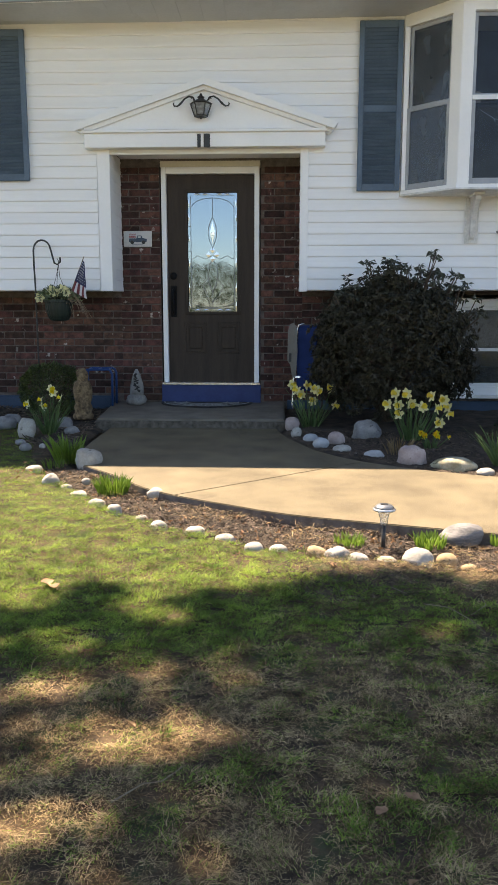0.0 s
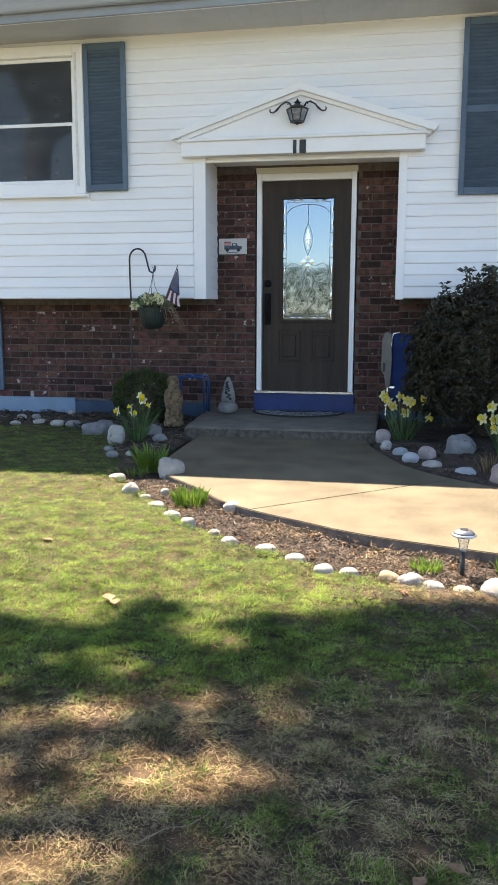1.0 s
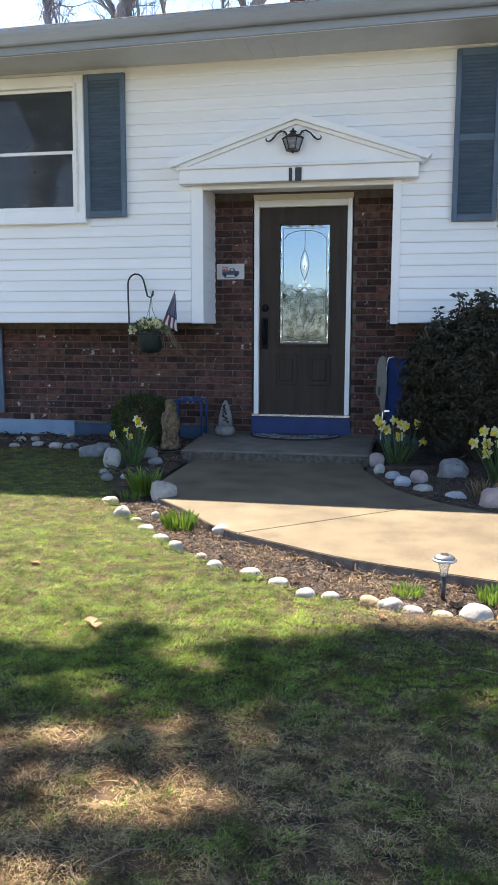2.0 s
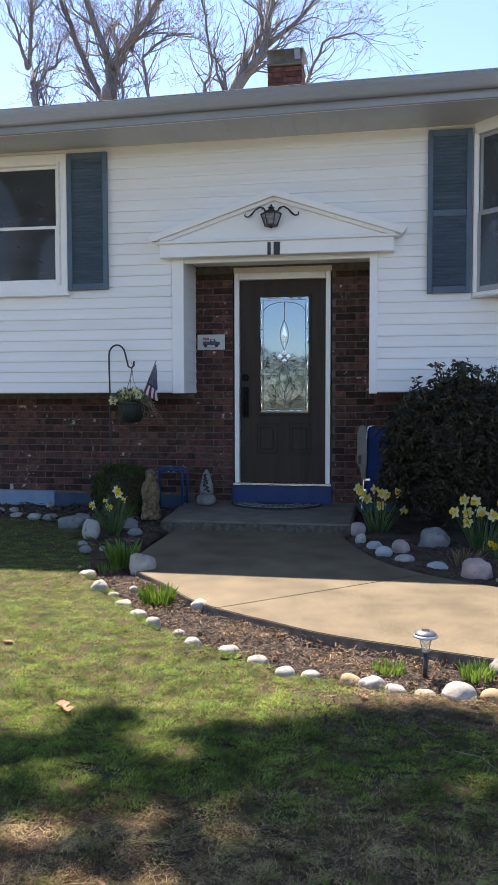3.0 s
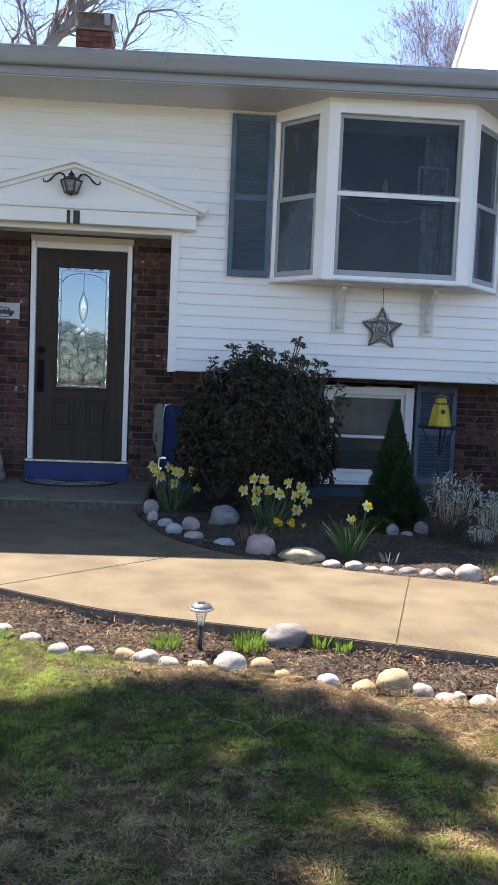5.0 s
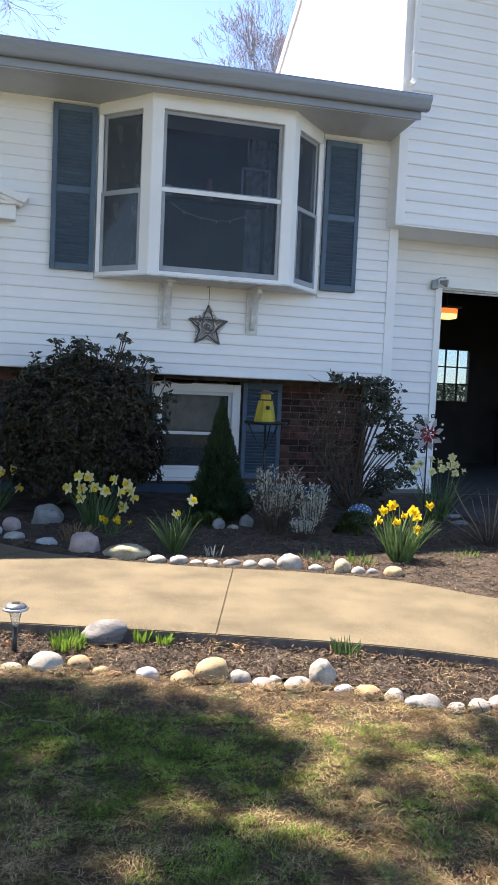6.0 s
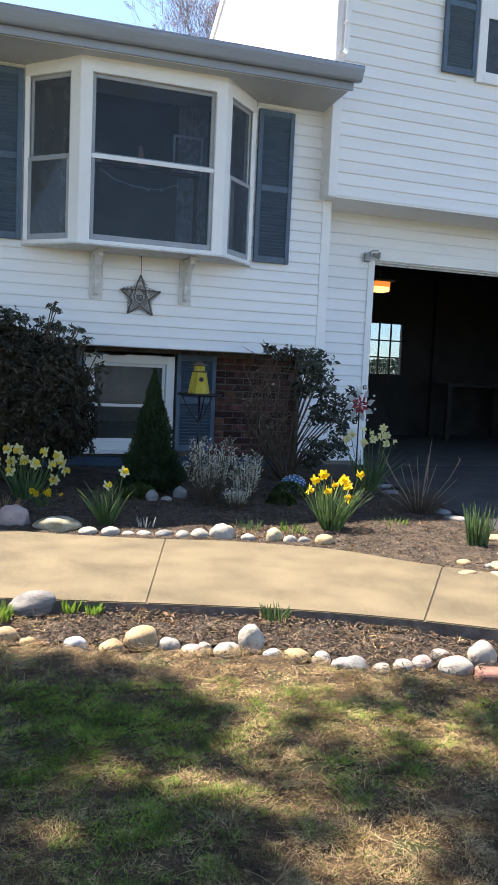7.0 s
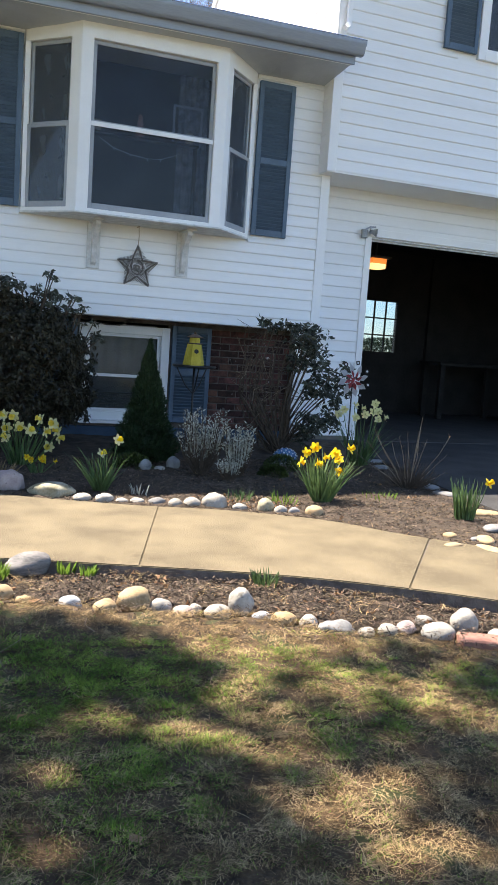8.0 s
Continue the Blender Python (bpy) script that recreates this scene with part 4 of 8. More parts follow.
def build_bracket(x):
    br = thing("bay_bracket", (x, WALL_Y - 0.018, 2.30), "mottled grey-white wooden bracket under the bay window", "bracket", "brackets under the bay window")
    part("back_plate", bx(-0.06, 0.06, -0.016, 0, 0, 0.40, bev=0.003), M_GREYTRIM, br)
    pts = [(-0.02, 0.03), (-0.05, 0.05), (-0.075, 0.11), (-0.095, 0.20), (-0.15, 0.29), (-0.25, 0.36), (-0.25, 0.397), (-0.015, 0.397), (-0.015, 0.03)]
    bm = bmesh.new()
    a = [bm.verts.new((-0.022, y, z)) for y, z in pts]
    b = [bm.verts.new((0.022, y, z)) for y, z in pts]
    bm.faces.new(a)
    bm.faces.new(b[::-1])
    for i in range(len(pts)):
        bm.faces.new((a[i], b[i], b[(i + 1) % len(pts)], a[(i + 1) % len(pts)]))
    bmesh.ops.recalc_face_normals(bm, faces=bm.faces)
    part("scroll", bm, M_GREYTRIM, br)
    part("cap", bx(-0.045, 0.045, -0.30, -0.016, 0.397, 0.415, bev=0.003), M_GREYTRIM, br)


build_bracket(1.215)
build_bracket(2.05)

win3 = thing("window_3", (0, 0, 0), "white double-hung lower window with milky reflections", "window", kind="structure")
sash_window(win3, 1.195, 2.105, 0.865, 1.815, BRICK_Y - 0.015, 0.085, M_LOWPANE, mid=0.46)
part("window_sill", bx(1.18, 2.13, BRICK_Y - 0.09, BRICK_Y - 0.02, 0.832, 0.863, bev=0.004), M_TRIM, win3)
LSG = "slate blue shutters on the brick wall"
shutter((2.13, BRICK_Y - 0.012, 0.86), 0.415, 0.985, "slate blue louvred shutter on dark brick", LSG)
shutter((0.76, BRICK_Y - 0.012, 0.86), 0.415, 0.985, "slate blue louvred shutter on dark brick", LSG)
shutter((-4.82, BRICK_Y - 0.012, 0.93), 0.40, 0.92, "slate blue louvred shutter on dark brick", LSG)


# ---- right wing and garage ----
def build_wing():
    x0, x1 = 3.40, 9.6
    wing = panel_wall("wall_wing", [(x0 + 0.02, x1, WING_Y + 0.002, WING_Y + 0.15, 3.436, 6.3)], M_TRIM, "upper storey of the wing in white siding, overhanging the garage")
    siding(wing, x0 + 0.085, x1, 3.436, 6.3, WING_Y, 0.1155, [(4.74, 6.6, 4.72, 6.1)])
    part("corner_post", bx(x0 - 0.012, x0 + 0.085, WING_Y - 0.022, WING_Y + 0.06, 3.432, 6.3, bev=0.004), M_TRIM, wing)
    part("overhang_soffit", bx(x0, x1, WING_Y - 0.01, GAR_Y + 0.02, 3.425, 3.438), M_TRIM, wing)
    # side wall with a gable, facing the low roof
    side = panel_wall("wall_wing_side", [], M_TRIM, "sunlit white siding gable of the wing")
    yb, yr = 12.20, 9.60
    bm = bmesh.new()
    pts = [(WING_Y + 0.061, 3.436), (yb, 3.436), (yb, 6.13), (yr, 7.99), (WING_Y + 0.061, 6.67)]
    a = [bm.verts.new((x0, y, z)) for y, z in pts]
    b = [bm.verts.new((x0 + 0.12, y, z)) for y, z in pts]
    bm.faces.new(a)
    bm.faces.new(b[::-1])
    for i in range(5):
        bm.faces.new((a[i], b[i], b[(i + 1) % 5], a[(i + 1) % 5]))
    bmesh.ops.recalc_face_normals(bm, faces=bm.faces)
    part("wall_core", bm, M_SIDING, side)
    h = 0.1155
    for k in range(39):
        z = 3.436 + k * h
        y1 = yb if z + h < 6.13 else yb - (z + h - 6.13) / 0.717
        y0 = WING_Y + 0.062 if z + h < 6.67 else WING_Y + 0.062 + (z + h - 6.67) / 0.717
        if y1 - y0 > 0.15:
            key = (round(y1 - y0, 3), h, "thin")
            if key not in PLANKS:
                PLANKS[key] = plank(y1 - y0, h, 0.007)
            ob = new("siding_plank", PLANKS[key])
            ob.parent = side
            ob.matrix_basis = pose(x0 - 0.001, y1, z, 0, 0, -90)
    # rake boards
    for (ya, za), (yb2, zb) in (((yb + 0.25, 5.885), (yr, 7.93)), ((7.30, 6.28), (yr, 7.93))):
        bm = bmesh.new()
        v = [bm.verts.new(p) for x in (x0 - 0.03, x0 + 0.02) for p in ((x, ya, za), (x, yb2, zb), (x, yb2, zb + 0.15), (x, ya, za + 0.15))]
        for q in ((0, 1, 2, 3), (7, 6, 5, 4), (0, 4, 5, 1), (1, 5, 6, 2), (2, 6, 7, 3), (3, 7, 4, 0)):
            bm.faces.new([v[i] for i in q])
        bmesh.ops.recalc_face_normals(bm, faces=bm.faces)
        part("rake_board", bm, M_TRIM, side)
    roof = thing("roof_wing", (0, 0, 0), "dark shingled gable roof of the wing", "roof", kind="structure")
    bm = bmesh.new()
    pts = [(7.25, 6.43), (yr, 8.116), (yb + 0.35, 6.0), (yb + 0.35, 5.97), (yr, 8.086), (7.25, 6.40)]
    a = [bm.verts.new((x0 - 0.025, y, z)) for y, z in pts]
    b = [bm.verts.new((x1 + 0.2, y, z)) for y, z in pts]
    for i in range(6):
        bm.faces.new((a[i], b[i], b[(i + 1) % 6], a[(i + 1) % 6]))
    bm.faces.new(a[::-1])
    bm.faces.new(b)
    part("roof_deck", bm, M_SHINGLE, roof)
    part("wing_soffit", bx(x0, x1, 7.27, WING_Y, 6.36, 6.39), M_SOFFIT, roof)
    # downspout at the corner, turning out over the low roof
    sp = thing("downspout", (3.475, WING_Y - 0.065, 4.72), "white aluminium downspout ending over the lower roof", "downspout")
    bm = bmesh.new()
    tube(bm, [(0.012, 0, 1.6), (0.004, 0, 0.10), (-0.004, -0.01, 0.05), (-0.03, -0.04, 0.01), (-0.07, -0.08, -0.02)], 0.030, 4)
    part("pipe", bm, M_TRIM, sp)
    for z in (0.3, 0.9):
        part("strap", bx(-0.028, 0.038, -0.034, 0.045, z, z + 0.025, bev=0.002), M_TRIM, sp)
    # upper window and shutter
    shutter((4.555, WING_Y - 0.018, 4.775), 0.385, 1.35, "slate blue louvred shutter on the wing's upper storey", SHG, (0.47,))
    w4 = thing("window_4", (0, 0, 0), "white upper window of the wing", "window", kind="structure")
    sash_window(w4, 4.965, 5.95, 4.74, 6.1, WING_Y - 0.01, 0.085, M_PANE)
    # garage front
    gar = panel_wall("wall_garage", holes_core(3.475, x1, 0.66, 3.425, GAR_Y + 0.002, GAR_Y + 0.14, [(4.26, 8.6, 0.5, 2.95)]), M_TRIM, "white siding wall round the open garage")
    siding(gar, 3.475, 4.185, 0.775, 3.42, GAR_Y, 0.1155)
    siding(gar, 4.185, 8.7, 0.775 + 20 * 0.1155, 3.42, GAR_Y, 0.1155)
    part("starter_strip", bx(4.185, 8.7, GAR_Y - 0.012, GAR_Y, 3.03, 3.087), M_SIDING, gar)
    part("door_casing", bx(4.185, 4.262, GAR_Y - 0.03, GAR_Y + 0.16, 0.70, 2.955, bev=0.003), M_TRIM, gar)
    part("door_casing", bx(8.6, 8.7, GAR_Y - 0.03, GAR_Y + 0.16, 0.70, 3.04, bev=0.003), M_TRIM, gar)
    part("head_casing", bx(4.185, 8.6, GAR_Y - 0.028, GAR_Y + 0.16, 2.957, 3.04, bev=0.003), M_TRIM, gar)
    for i, (yy, zz) in enumerate(((0.0, 2.935), (0.035, 2.915))):
        part("door_stop", bx(4.2, 8.62, GAR_Y + yy, GAR_Y + yy + 0.02, zz, zz + 0.02, bev=0.002), M_GREYTRIM, gar)
    part("footing", bx(3.475, 4.262, GAR_Y - 0.012, GAR_Y + 0.1, 0.55, 0.775), M_STOOP, gar)
    # inside
    gx0, gx1, gyb = 3.58, 9.3, 12.3
    room = panel_wall("wall_garage_inside", [(gx0, gx0 + 0.05, GAR_Y + 0.16, gyb, 0.7, 3.40), (gx1, gx1 + 0.05, GAR_Y + 0.16, gyb, 0.7, 3.40)], M_GLOOMWALL, "dark unlit garage walls")
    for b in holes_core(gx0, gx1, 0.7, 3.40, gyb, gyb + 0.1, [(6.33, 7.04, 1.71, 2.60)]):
        part("wall_core", bx(*b), M_GLOOMWALL, room)
    part("stud", bx(7.6, 7.7, gyb - 0.08, gyb, 0.7, 3.35), M_GLOOMWALL, room)
    solo("ceiling_garage", bx(gx0, gx1, GAR_Y + 0.16, gyb, 3.40, 3.42), M_GLOOMWALL, (0, 0, 0), "dark garage ceiling", "ceiling", kind="structure")
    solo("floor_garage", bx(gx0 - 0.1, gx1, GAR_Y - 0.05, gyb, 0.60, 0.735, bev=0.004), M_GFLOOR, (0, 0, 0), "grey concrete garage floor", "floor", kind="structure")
    back = thing("door_2", (0, 0, 0), "dark garage back door with a nine-light window", "door", kind="structure")
    part("door_leaf", bx(6.2, 7.15, gyb - 0.045, gyb - 0.005, 0.72, 1.70), M_GLOOMWALL, back)
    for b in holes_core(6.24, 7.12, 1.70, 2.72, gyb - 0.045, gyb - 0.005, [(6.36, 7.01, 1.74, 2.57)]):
        part("door_leaf", bx(*b), M_GLOOMWALL, back)
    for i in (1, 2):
        part("glazing_bar", bx(6.36 + i * 0.2167 - 0.011, 6.36 + i * 0.2167 + 0.011, gyb - 0.035, gyb - 0.012, 1.74, 2.57), M_GLOOMWALL, back)
        part("glazing_bar", bx(6.36, 7.01, gyb - 0.034, gyb - 0.013, 1.74 + i * 0.2767 - 0.011, 1.74 + i * 0.2767 + 0.011), M_GLOOMWALL, back)
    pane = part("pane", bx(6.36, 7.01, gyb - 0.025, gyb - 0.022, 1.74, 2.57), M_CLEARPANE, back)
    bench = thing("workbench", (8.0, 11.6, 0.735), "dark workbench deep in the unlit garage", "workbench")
    part("bench_top", bx(-0.7, 0.7, -0.3, 0.3, 0.86, 0.91, bev=0.004), M_GLOOMWALL, bench)
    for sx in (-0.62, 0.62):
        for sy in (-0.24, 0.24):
            part("leg", bx(sx - 0.04, sx + 0.04, sy - 0.04, sy + 0.04, 0, 0.86), M_GLOOMWALL, bench)


build_wing()


# ---- chimney ----
M_CAPTIN = surf("weathered_tan_tin", (0.20, 0.19, 0.165), (0.34, 0.325, 0.285), 9, 0.55, 0.2, 60, metal=0.2)


def build_chimney():
    CHIMNEY_BRICK = BRICKS[1].copy()
    CHIMNEY_BRICK.materials.clear()
    CHIMNEY_BRICK.materials.append(surf("weathered_chimney_brick", (0.075, 0.028, 0.024), (0.19, 0.085, 0.07), 14, 0.85, 0.5, 120, rnd=0.35))
    ch = thing("chimney", (-1.525, 11.3, 5.29), "red brick chimney with a dented sheet metal cap", "chimney")
    part("stack", bx(-0.21, 0.21, -0.21, 0.21, 0, 0.86), M_MORTAR, ch)
    for r in range(13):
        z = r * 0.0695 - 0.03
        o = 0.05 if r % 2 else 0.0
        for s in range(4):
            for k in range(2):
                ob = part("brick", CHIMNEY_BRICK, None, ch)
                ob.matrix_basis = pose(0, 0, 0, 0, 0, 90 * s) @ pose(-0.225 + o + k * 0.204, -0.225, z)
    part("crown", bx(-0.235, 0.235, -0.235, 0.235, 0.88, 0.91, bev=0.006), M_STOOP, ch)
    for sx in (-1, 1):
        for sy in (-1, 1):
            part("cap_leg", bx(sx * 0.2 - 0.012, sx * 0.2 + 0.012, sy * 0.2 - 0.012, sy * 0.2 + 0.012, 0.90, 1.10), M_GUTTER, ch)
    part("cap_mesh", bx(-0.19, 0.19, -0.19, 0.19, 0.91, 1.09), M_LEAD, ch)
    bm = bmesh.new()
    vs = [bm.verts.new(p) for p in ((-0.25, -0.25, 1.08), (0.25, -0.25, 1.08), (0.27, 0.25, 1.06), (-0.25, 0.25, 1.08), (0.02, 0, 1.17))]
    for i in range(4):
        bm.faces.new((vs[i], vs[(i + 1) % 4], vs[4]))
    bm.faces.new(vs[:4][::-1])
    part("cap_lid", bm, M_GUTTER, ch)
    pn = bmesh.new()
    vs = [pn.verts.new(p) for p in ((-0.235, -0.225, 0.905), (0.225, -0.225, 0.905), (0.235, -0.235, 1.085), (-0.24, -0.235, 1.085), (0.01, -0.19, 0.995))]
    for i in range(4):
        pn.faces.new((vs[i], vs[(i + 1) % 4], vs[4]))
    bmesh.ops.solidify(pn, geom=pn.faces[:], thickness=0.004)
    part("cap_panel", pn, M_CAPTIN, ch, "dented tan sheet metal side")
    part("cap_flap", bx(0.2, 0.27, -0.24, 0.24, 0.93, 1.08, m=pose(0, 0, 0, 0, -4)), M_GUTTER, ch)


build_chimney()


# ---- things on the walls ----
M_GLASSLAMP = pane_mat("lantern_glass", 0.05, (0.5, 0.52, 0.55), 0.2, veil=((0.5, 0.52, 0.55), 0.45))
M_SIGN = surf("white_sign_board", (0.52, 0.51, 0.50), (0.62, 0.61, 0.60), 8, 0.7, 0.06, 60)
M_TRUCK = surf("slate_blue_sign_paint", (0.05, 0.075, 0.11), (0.08, 0.11, 0.15), 20, 0.7, 0.03, 60)
M_RED = surf("muted_red_paint", (0.30, 0.04, 0.05), (0.42, 0.08, 0.09), 12, 0.7, 0.03, 60)
M_FLAGRED = surf("flag_dull_red", (0.12, 0.022, 0.03), (0.20, 0.045, 0.055), 12, 0.8, 0.05, 80)
M_FLAGBLUE = surf("flag_navy", (0.015, 0.022, 0.07), (0.03, 0.04, 0.10), 12, 0.8, 0.05, 80)
M_FLAGWHITE = surf("flag_white", (0.46, 0.46, 0.48), (0.62, 0.62, 0.64), 12, 0.8, 0.05, 80)
M_TWIG = surf("grey_brown_twigs", (0.095, 0.085, 0.08), (0.22, 0.20, 0.19), 30, 0.9, 0.4, 120, island=0.3)
M_STRING = surf("brown_string", (0.16, 0.11, 0.07), (0.24, 0.17, 0.11), 30, 0.9, 0.1, 120)


def build_lantern():
    la = thing("wall_lantern", (-1.222, WALL_Y - 0.115, 3.375), "black carriage lantern with scrolled arms on the pediment", "wall lamp")
    part("back_plate", bx(-0.035, 0.035, -0.012, 0.01, 0.03, 0.16, bev=0.004), M_BLACK, la)
    y = -0.075
    bm = bmesh.new()
    lathe(bm, [(0.095, 0.112), (0.102, 0.118), (0.05, 0.148), (0.026, 0.156), (0.024, 0.168), (0.036, 0.172), (0.014, 0.186), (0.008, 0.198), (0.002, 0.208)], 6, (0, y, 0))
    part("roof_cap", bm, M_BLACK, la)
    bm = bmesh.new()
    for k in range(6):
        a = math.pi / 3 * k
        c, s = math.cos(a), math.sin(a)
        part("cage_bar", tube(bmesh.new(), [(0.092 * c, y + 0.092 * s, 0.114), (0.058 * c, y + 0.058 * s, 0.018)], 0.007, 4), M_BLACK, la)
    lathe(bm, [(0.062, 0.008), (0.064, 0.02), (0.03, 0.004), (0.012, -0.005), (0.004, -0.012)][::-1], 6, (0, y, 0))
    part("base_cup", bm, M_BLACK, la)
    bm = bmesh.new()
    lathe(bm, [(0.054, 0.022), (0.084, 0.112)], 6, (0, y, 0))
    part("glass", bm, M_GLASSLAMP, la, "cloudy lantern glass")
    part("bulb", lathe(bmesh.new(), [(0.008, 0.03), (0.016, 0.05), (0.018, 0.07), (0.008, 0.10)], 10, (0, y, 0)), M_SIGN, la)
    for s in (-1, 1):
        pts = [(s * 0.03, y + 0.03, 0.15), (s * 0.055, y + 0.03, 0.165), (s * 0.062, y + 0.03, 0.185), (s * 0.05, y + 0.03, 0.196)]
        curl = [(s * (0.075 + 0.012 * math.cos(a)), y + 0.03, 0.165 + 0.012 * math.sin(a)) for a in np.linspace(0, 4.5, 8)]
        arm = [(s * 0.055, y + 0.03, 0.15), (s * 0.075, y + 0.03, 0.18), (s * 0.11, y + 0.03, 0.187), (s * 0.15, y + 0.03, 0.165), (s * 0.185, y + 0.03, 0.125), (s * 0.215, y + 0.03, 0.105), (s * 0.24, y + 0.03, 0.108), (s * 0.248, y + 0.03, 0.125), (s * 0.24, y + 0.03, 0.137)]
        bm = bmesh.new()
        tube(bm, arm, [0.007, 0.008, 0.008, 0.007, 0.009, 0.007, 0.007, 0.006, 0.004], 6)
        tube(bm, curl, 0.005, 5)
        bmesh.ops.create_icosphere(bm, subdivisions=1, radius=0.012, matrix=pose(s * 0.185, y + 0.03, 0.127))
        part("scroll_arm", bm, M_BLACK, la)


build_lantern()

# two plain dark bars stand for the figures over the door
fig = thing("number_plate", (-1.21, WALL_Y - 0.142, 3.135), "two dark upright bars on the frieze", "number bars")
part("bar", bx(-0.052, -0.022, -0.008, 0, 0, 0.115, bev=0.002), M_BLACK, fig)
part("bar", bx(0.005, 0.062, -0.008, 0, 0, 0.115, bev=0.002), M_BLACK, fig)


def build_sign():
    sg = thing("hanging_sign", (-1.93, BRICK_Y - 0.012, 2.318), "small white board with a painted blue pickup truck", "sign")
    part("board", bx(-0.14, 0.14, -0.014, 0, 0, 0.152, bev=0.003), M_SIGN, sg)
    y0, y1 = -0.0165, -0.0142
    tr = bmesh.new()
    prism(tr, [(-0.085, 0.045), (0.088, 0.045), (0.092, 0.075), (0.05, 0.083), (0.038, 0.108), (-0.005, 0.108), (-0.012, 0.08), (-0.085, 0.08)], y0, y1)
    part("painted_truck", tr, M_TRUCK, sg, "slate blue painted truck")
    for x in (-0.055, 0.058):
        bm = bmesh.new()
        lathe(bm, [(0.018, 0), (0.018, 0.004)], 12)
        bmesh.ops.transform(bm, matrix=pose(x, -0.0166, 0.042, 90), verts=bm.verts)
        part("painted_wheel", bm, M_BLACK, sg)
    part("painted_window", bx(0.003, 0.03, -0.0185, -0.0168, 0.085, 0.102), M_SIGN, sg)
    part("painted_flag", bx(-0.085, -0.02, -0.0166, -0.0142, 0.084, 0.125), M_RED, sg, "faded red and white flag patch")
    for z in (0.091, 0.105, 0.118):
        part("painted_stripe", bx(-0.085, -0.02, -0.0186, -0.0168, z, z + 0.005), M_SIGN, sg)
    part("painted_bar", bx(-0.06, 0.05, -0.0166, -0.0142, 0.016, 0.021), M_TRUCK, sg)
    part("string", tube(bmesh.new(), [(-0.10, -0.008, 0.15), (-0.005, -0.004, 0.245), (0.10, -0.008, 0.15)], 0.0018, 4), M_STRING, sg)


build_sign()


def build_star():
    st = thing("twig_star", (1.625, WALL_Y - 0.04, 2.345), "grey woven twig star hanging under the bay window", "wall star")
    R, r = 0.195, 0.082
    tip = [(R * math.sin(2 * math.pi * k / 5), R * math.cos(2 * math.pi * k / 5)) for k in range(5)]
    inn = [(r * math.sin(2 * math.pi * (k + 0.5) / 5), r * math.cos(2 * math.pi * (k + 0.5) / 5)) for k in range(5)]
    ring = [p for k in range(5) for p in (tip[k], inn[k])]
    fr = bmesh.new()
    for k in range(10):
        a, b = ring[k], ring[(k + 1) % 10]
        for q in range(3):
            j = lambda: brick_rng.uniform(-0.005, 0.005)
            tube(fr, [(a[0] + j(), j(), a[1] + j()), ((a[0] + b[0]) / 2 + j(), j(), (a[1] + b[1]) / 2 + j()), (b[0] + j(), j(), b[1] + j())], 0.0055, 5)
    part("twig_frame", fr, M_TWIG, st)
    wv = bmesh.new()
    for q in range(48):
        a0 = brick_rng.uniform(0, 6.28)
        rr = brick_rng.uniform(0.01, 0.1)
        tube(wv, [(rr * math.cos(a0 + t) * brick_rng.uniform(0.9, 1.1), brick_rng.uniform(-0.015, 0.012), rr * math.sin(a0 + t) * brick_rng.uniform(0.9, 1.1)) for t in np.linspace(0, brick_rng.uniform(1.2, 3.0), 6)], 0.0024, 4)
    for k in range(5):
        for q in range(9):
            f = 0.42 + 0.058 * q
            c = Vector((tip[k][0] * f, 0, tip[k][1] * f))
            side = Vector((tip[k][1], 0, -tip[k][0])).normalized() * (1 - f) * 0.13
            tube(wv, [c - side + Vector((0, 0.008, 0)), c + Vector((0, -0.012, 0)), c + side + Vector((tip[k][0] * 0.08, 0.005, tip[k][1] * 0.08))], 0.003, 4)
    part("twig_weave", wv, M_TWIG, st)
    part("hanger", tube(bmesh.new(), [(0, 0, R - 0.01), (0.004, 0.004, R + 0.09), (0, 0.015, R + 0.19)], 0.003, 5), M_STRING, st)
    part("bow", tube(bmesh.new(), [(-0.02, 0.0, R + 0.165), (0, 0.005, R + 0.175), (0.02, 0, R + 0.19)], 0.004, 5), M_STRING, st)


build_star()


def build_floodlight():
    fl = thing("floodlight", (4.15, GAR_Y - 0.03, 2.93), "small grey outdoor lamp over the garage casing", "outdoor lamp")
    part("mount", bx(-0.03, 0.04, -0.035, 0, 0.0, 0.09, bev=0.005), M_LEAD, fl)
    bm = bmesh.new()
    lathe(bm, [(0.02, 0), (0.024, 0.03), (0.04, 0.07), (0.042, 0.08)], 12)
    bmesh.ops.transform(bm, matrix=pose(0.05, -0.05, 0.07, 100, 0, 50), verts=bm.verts)
    part("lamp_head", bm, M_LEAD, fl, smooth=True)
    part("arm", tube(bmesh.new(), [(0, -0.02, 0.08), (0.06, -0.03, 0.12), (0.13, -0.03, 0.125)], 0.008, 6), M_GUTTER, fl)


build_floodlight()

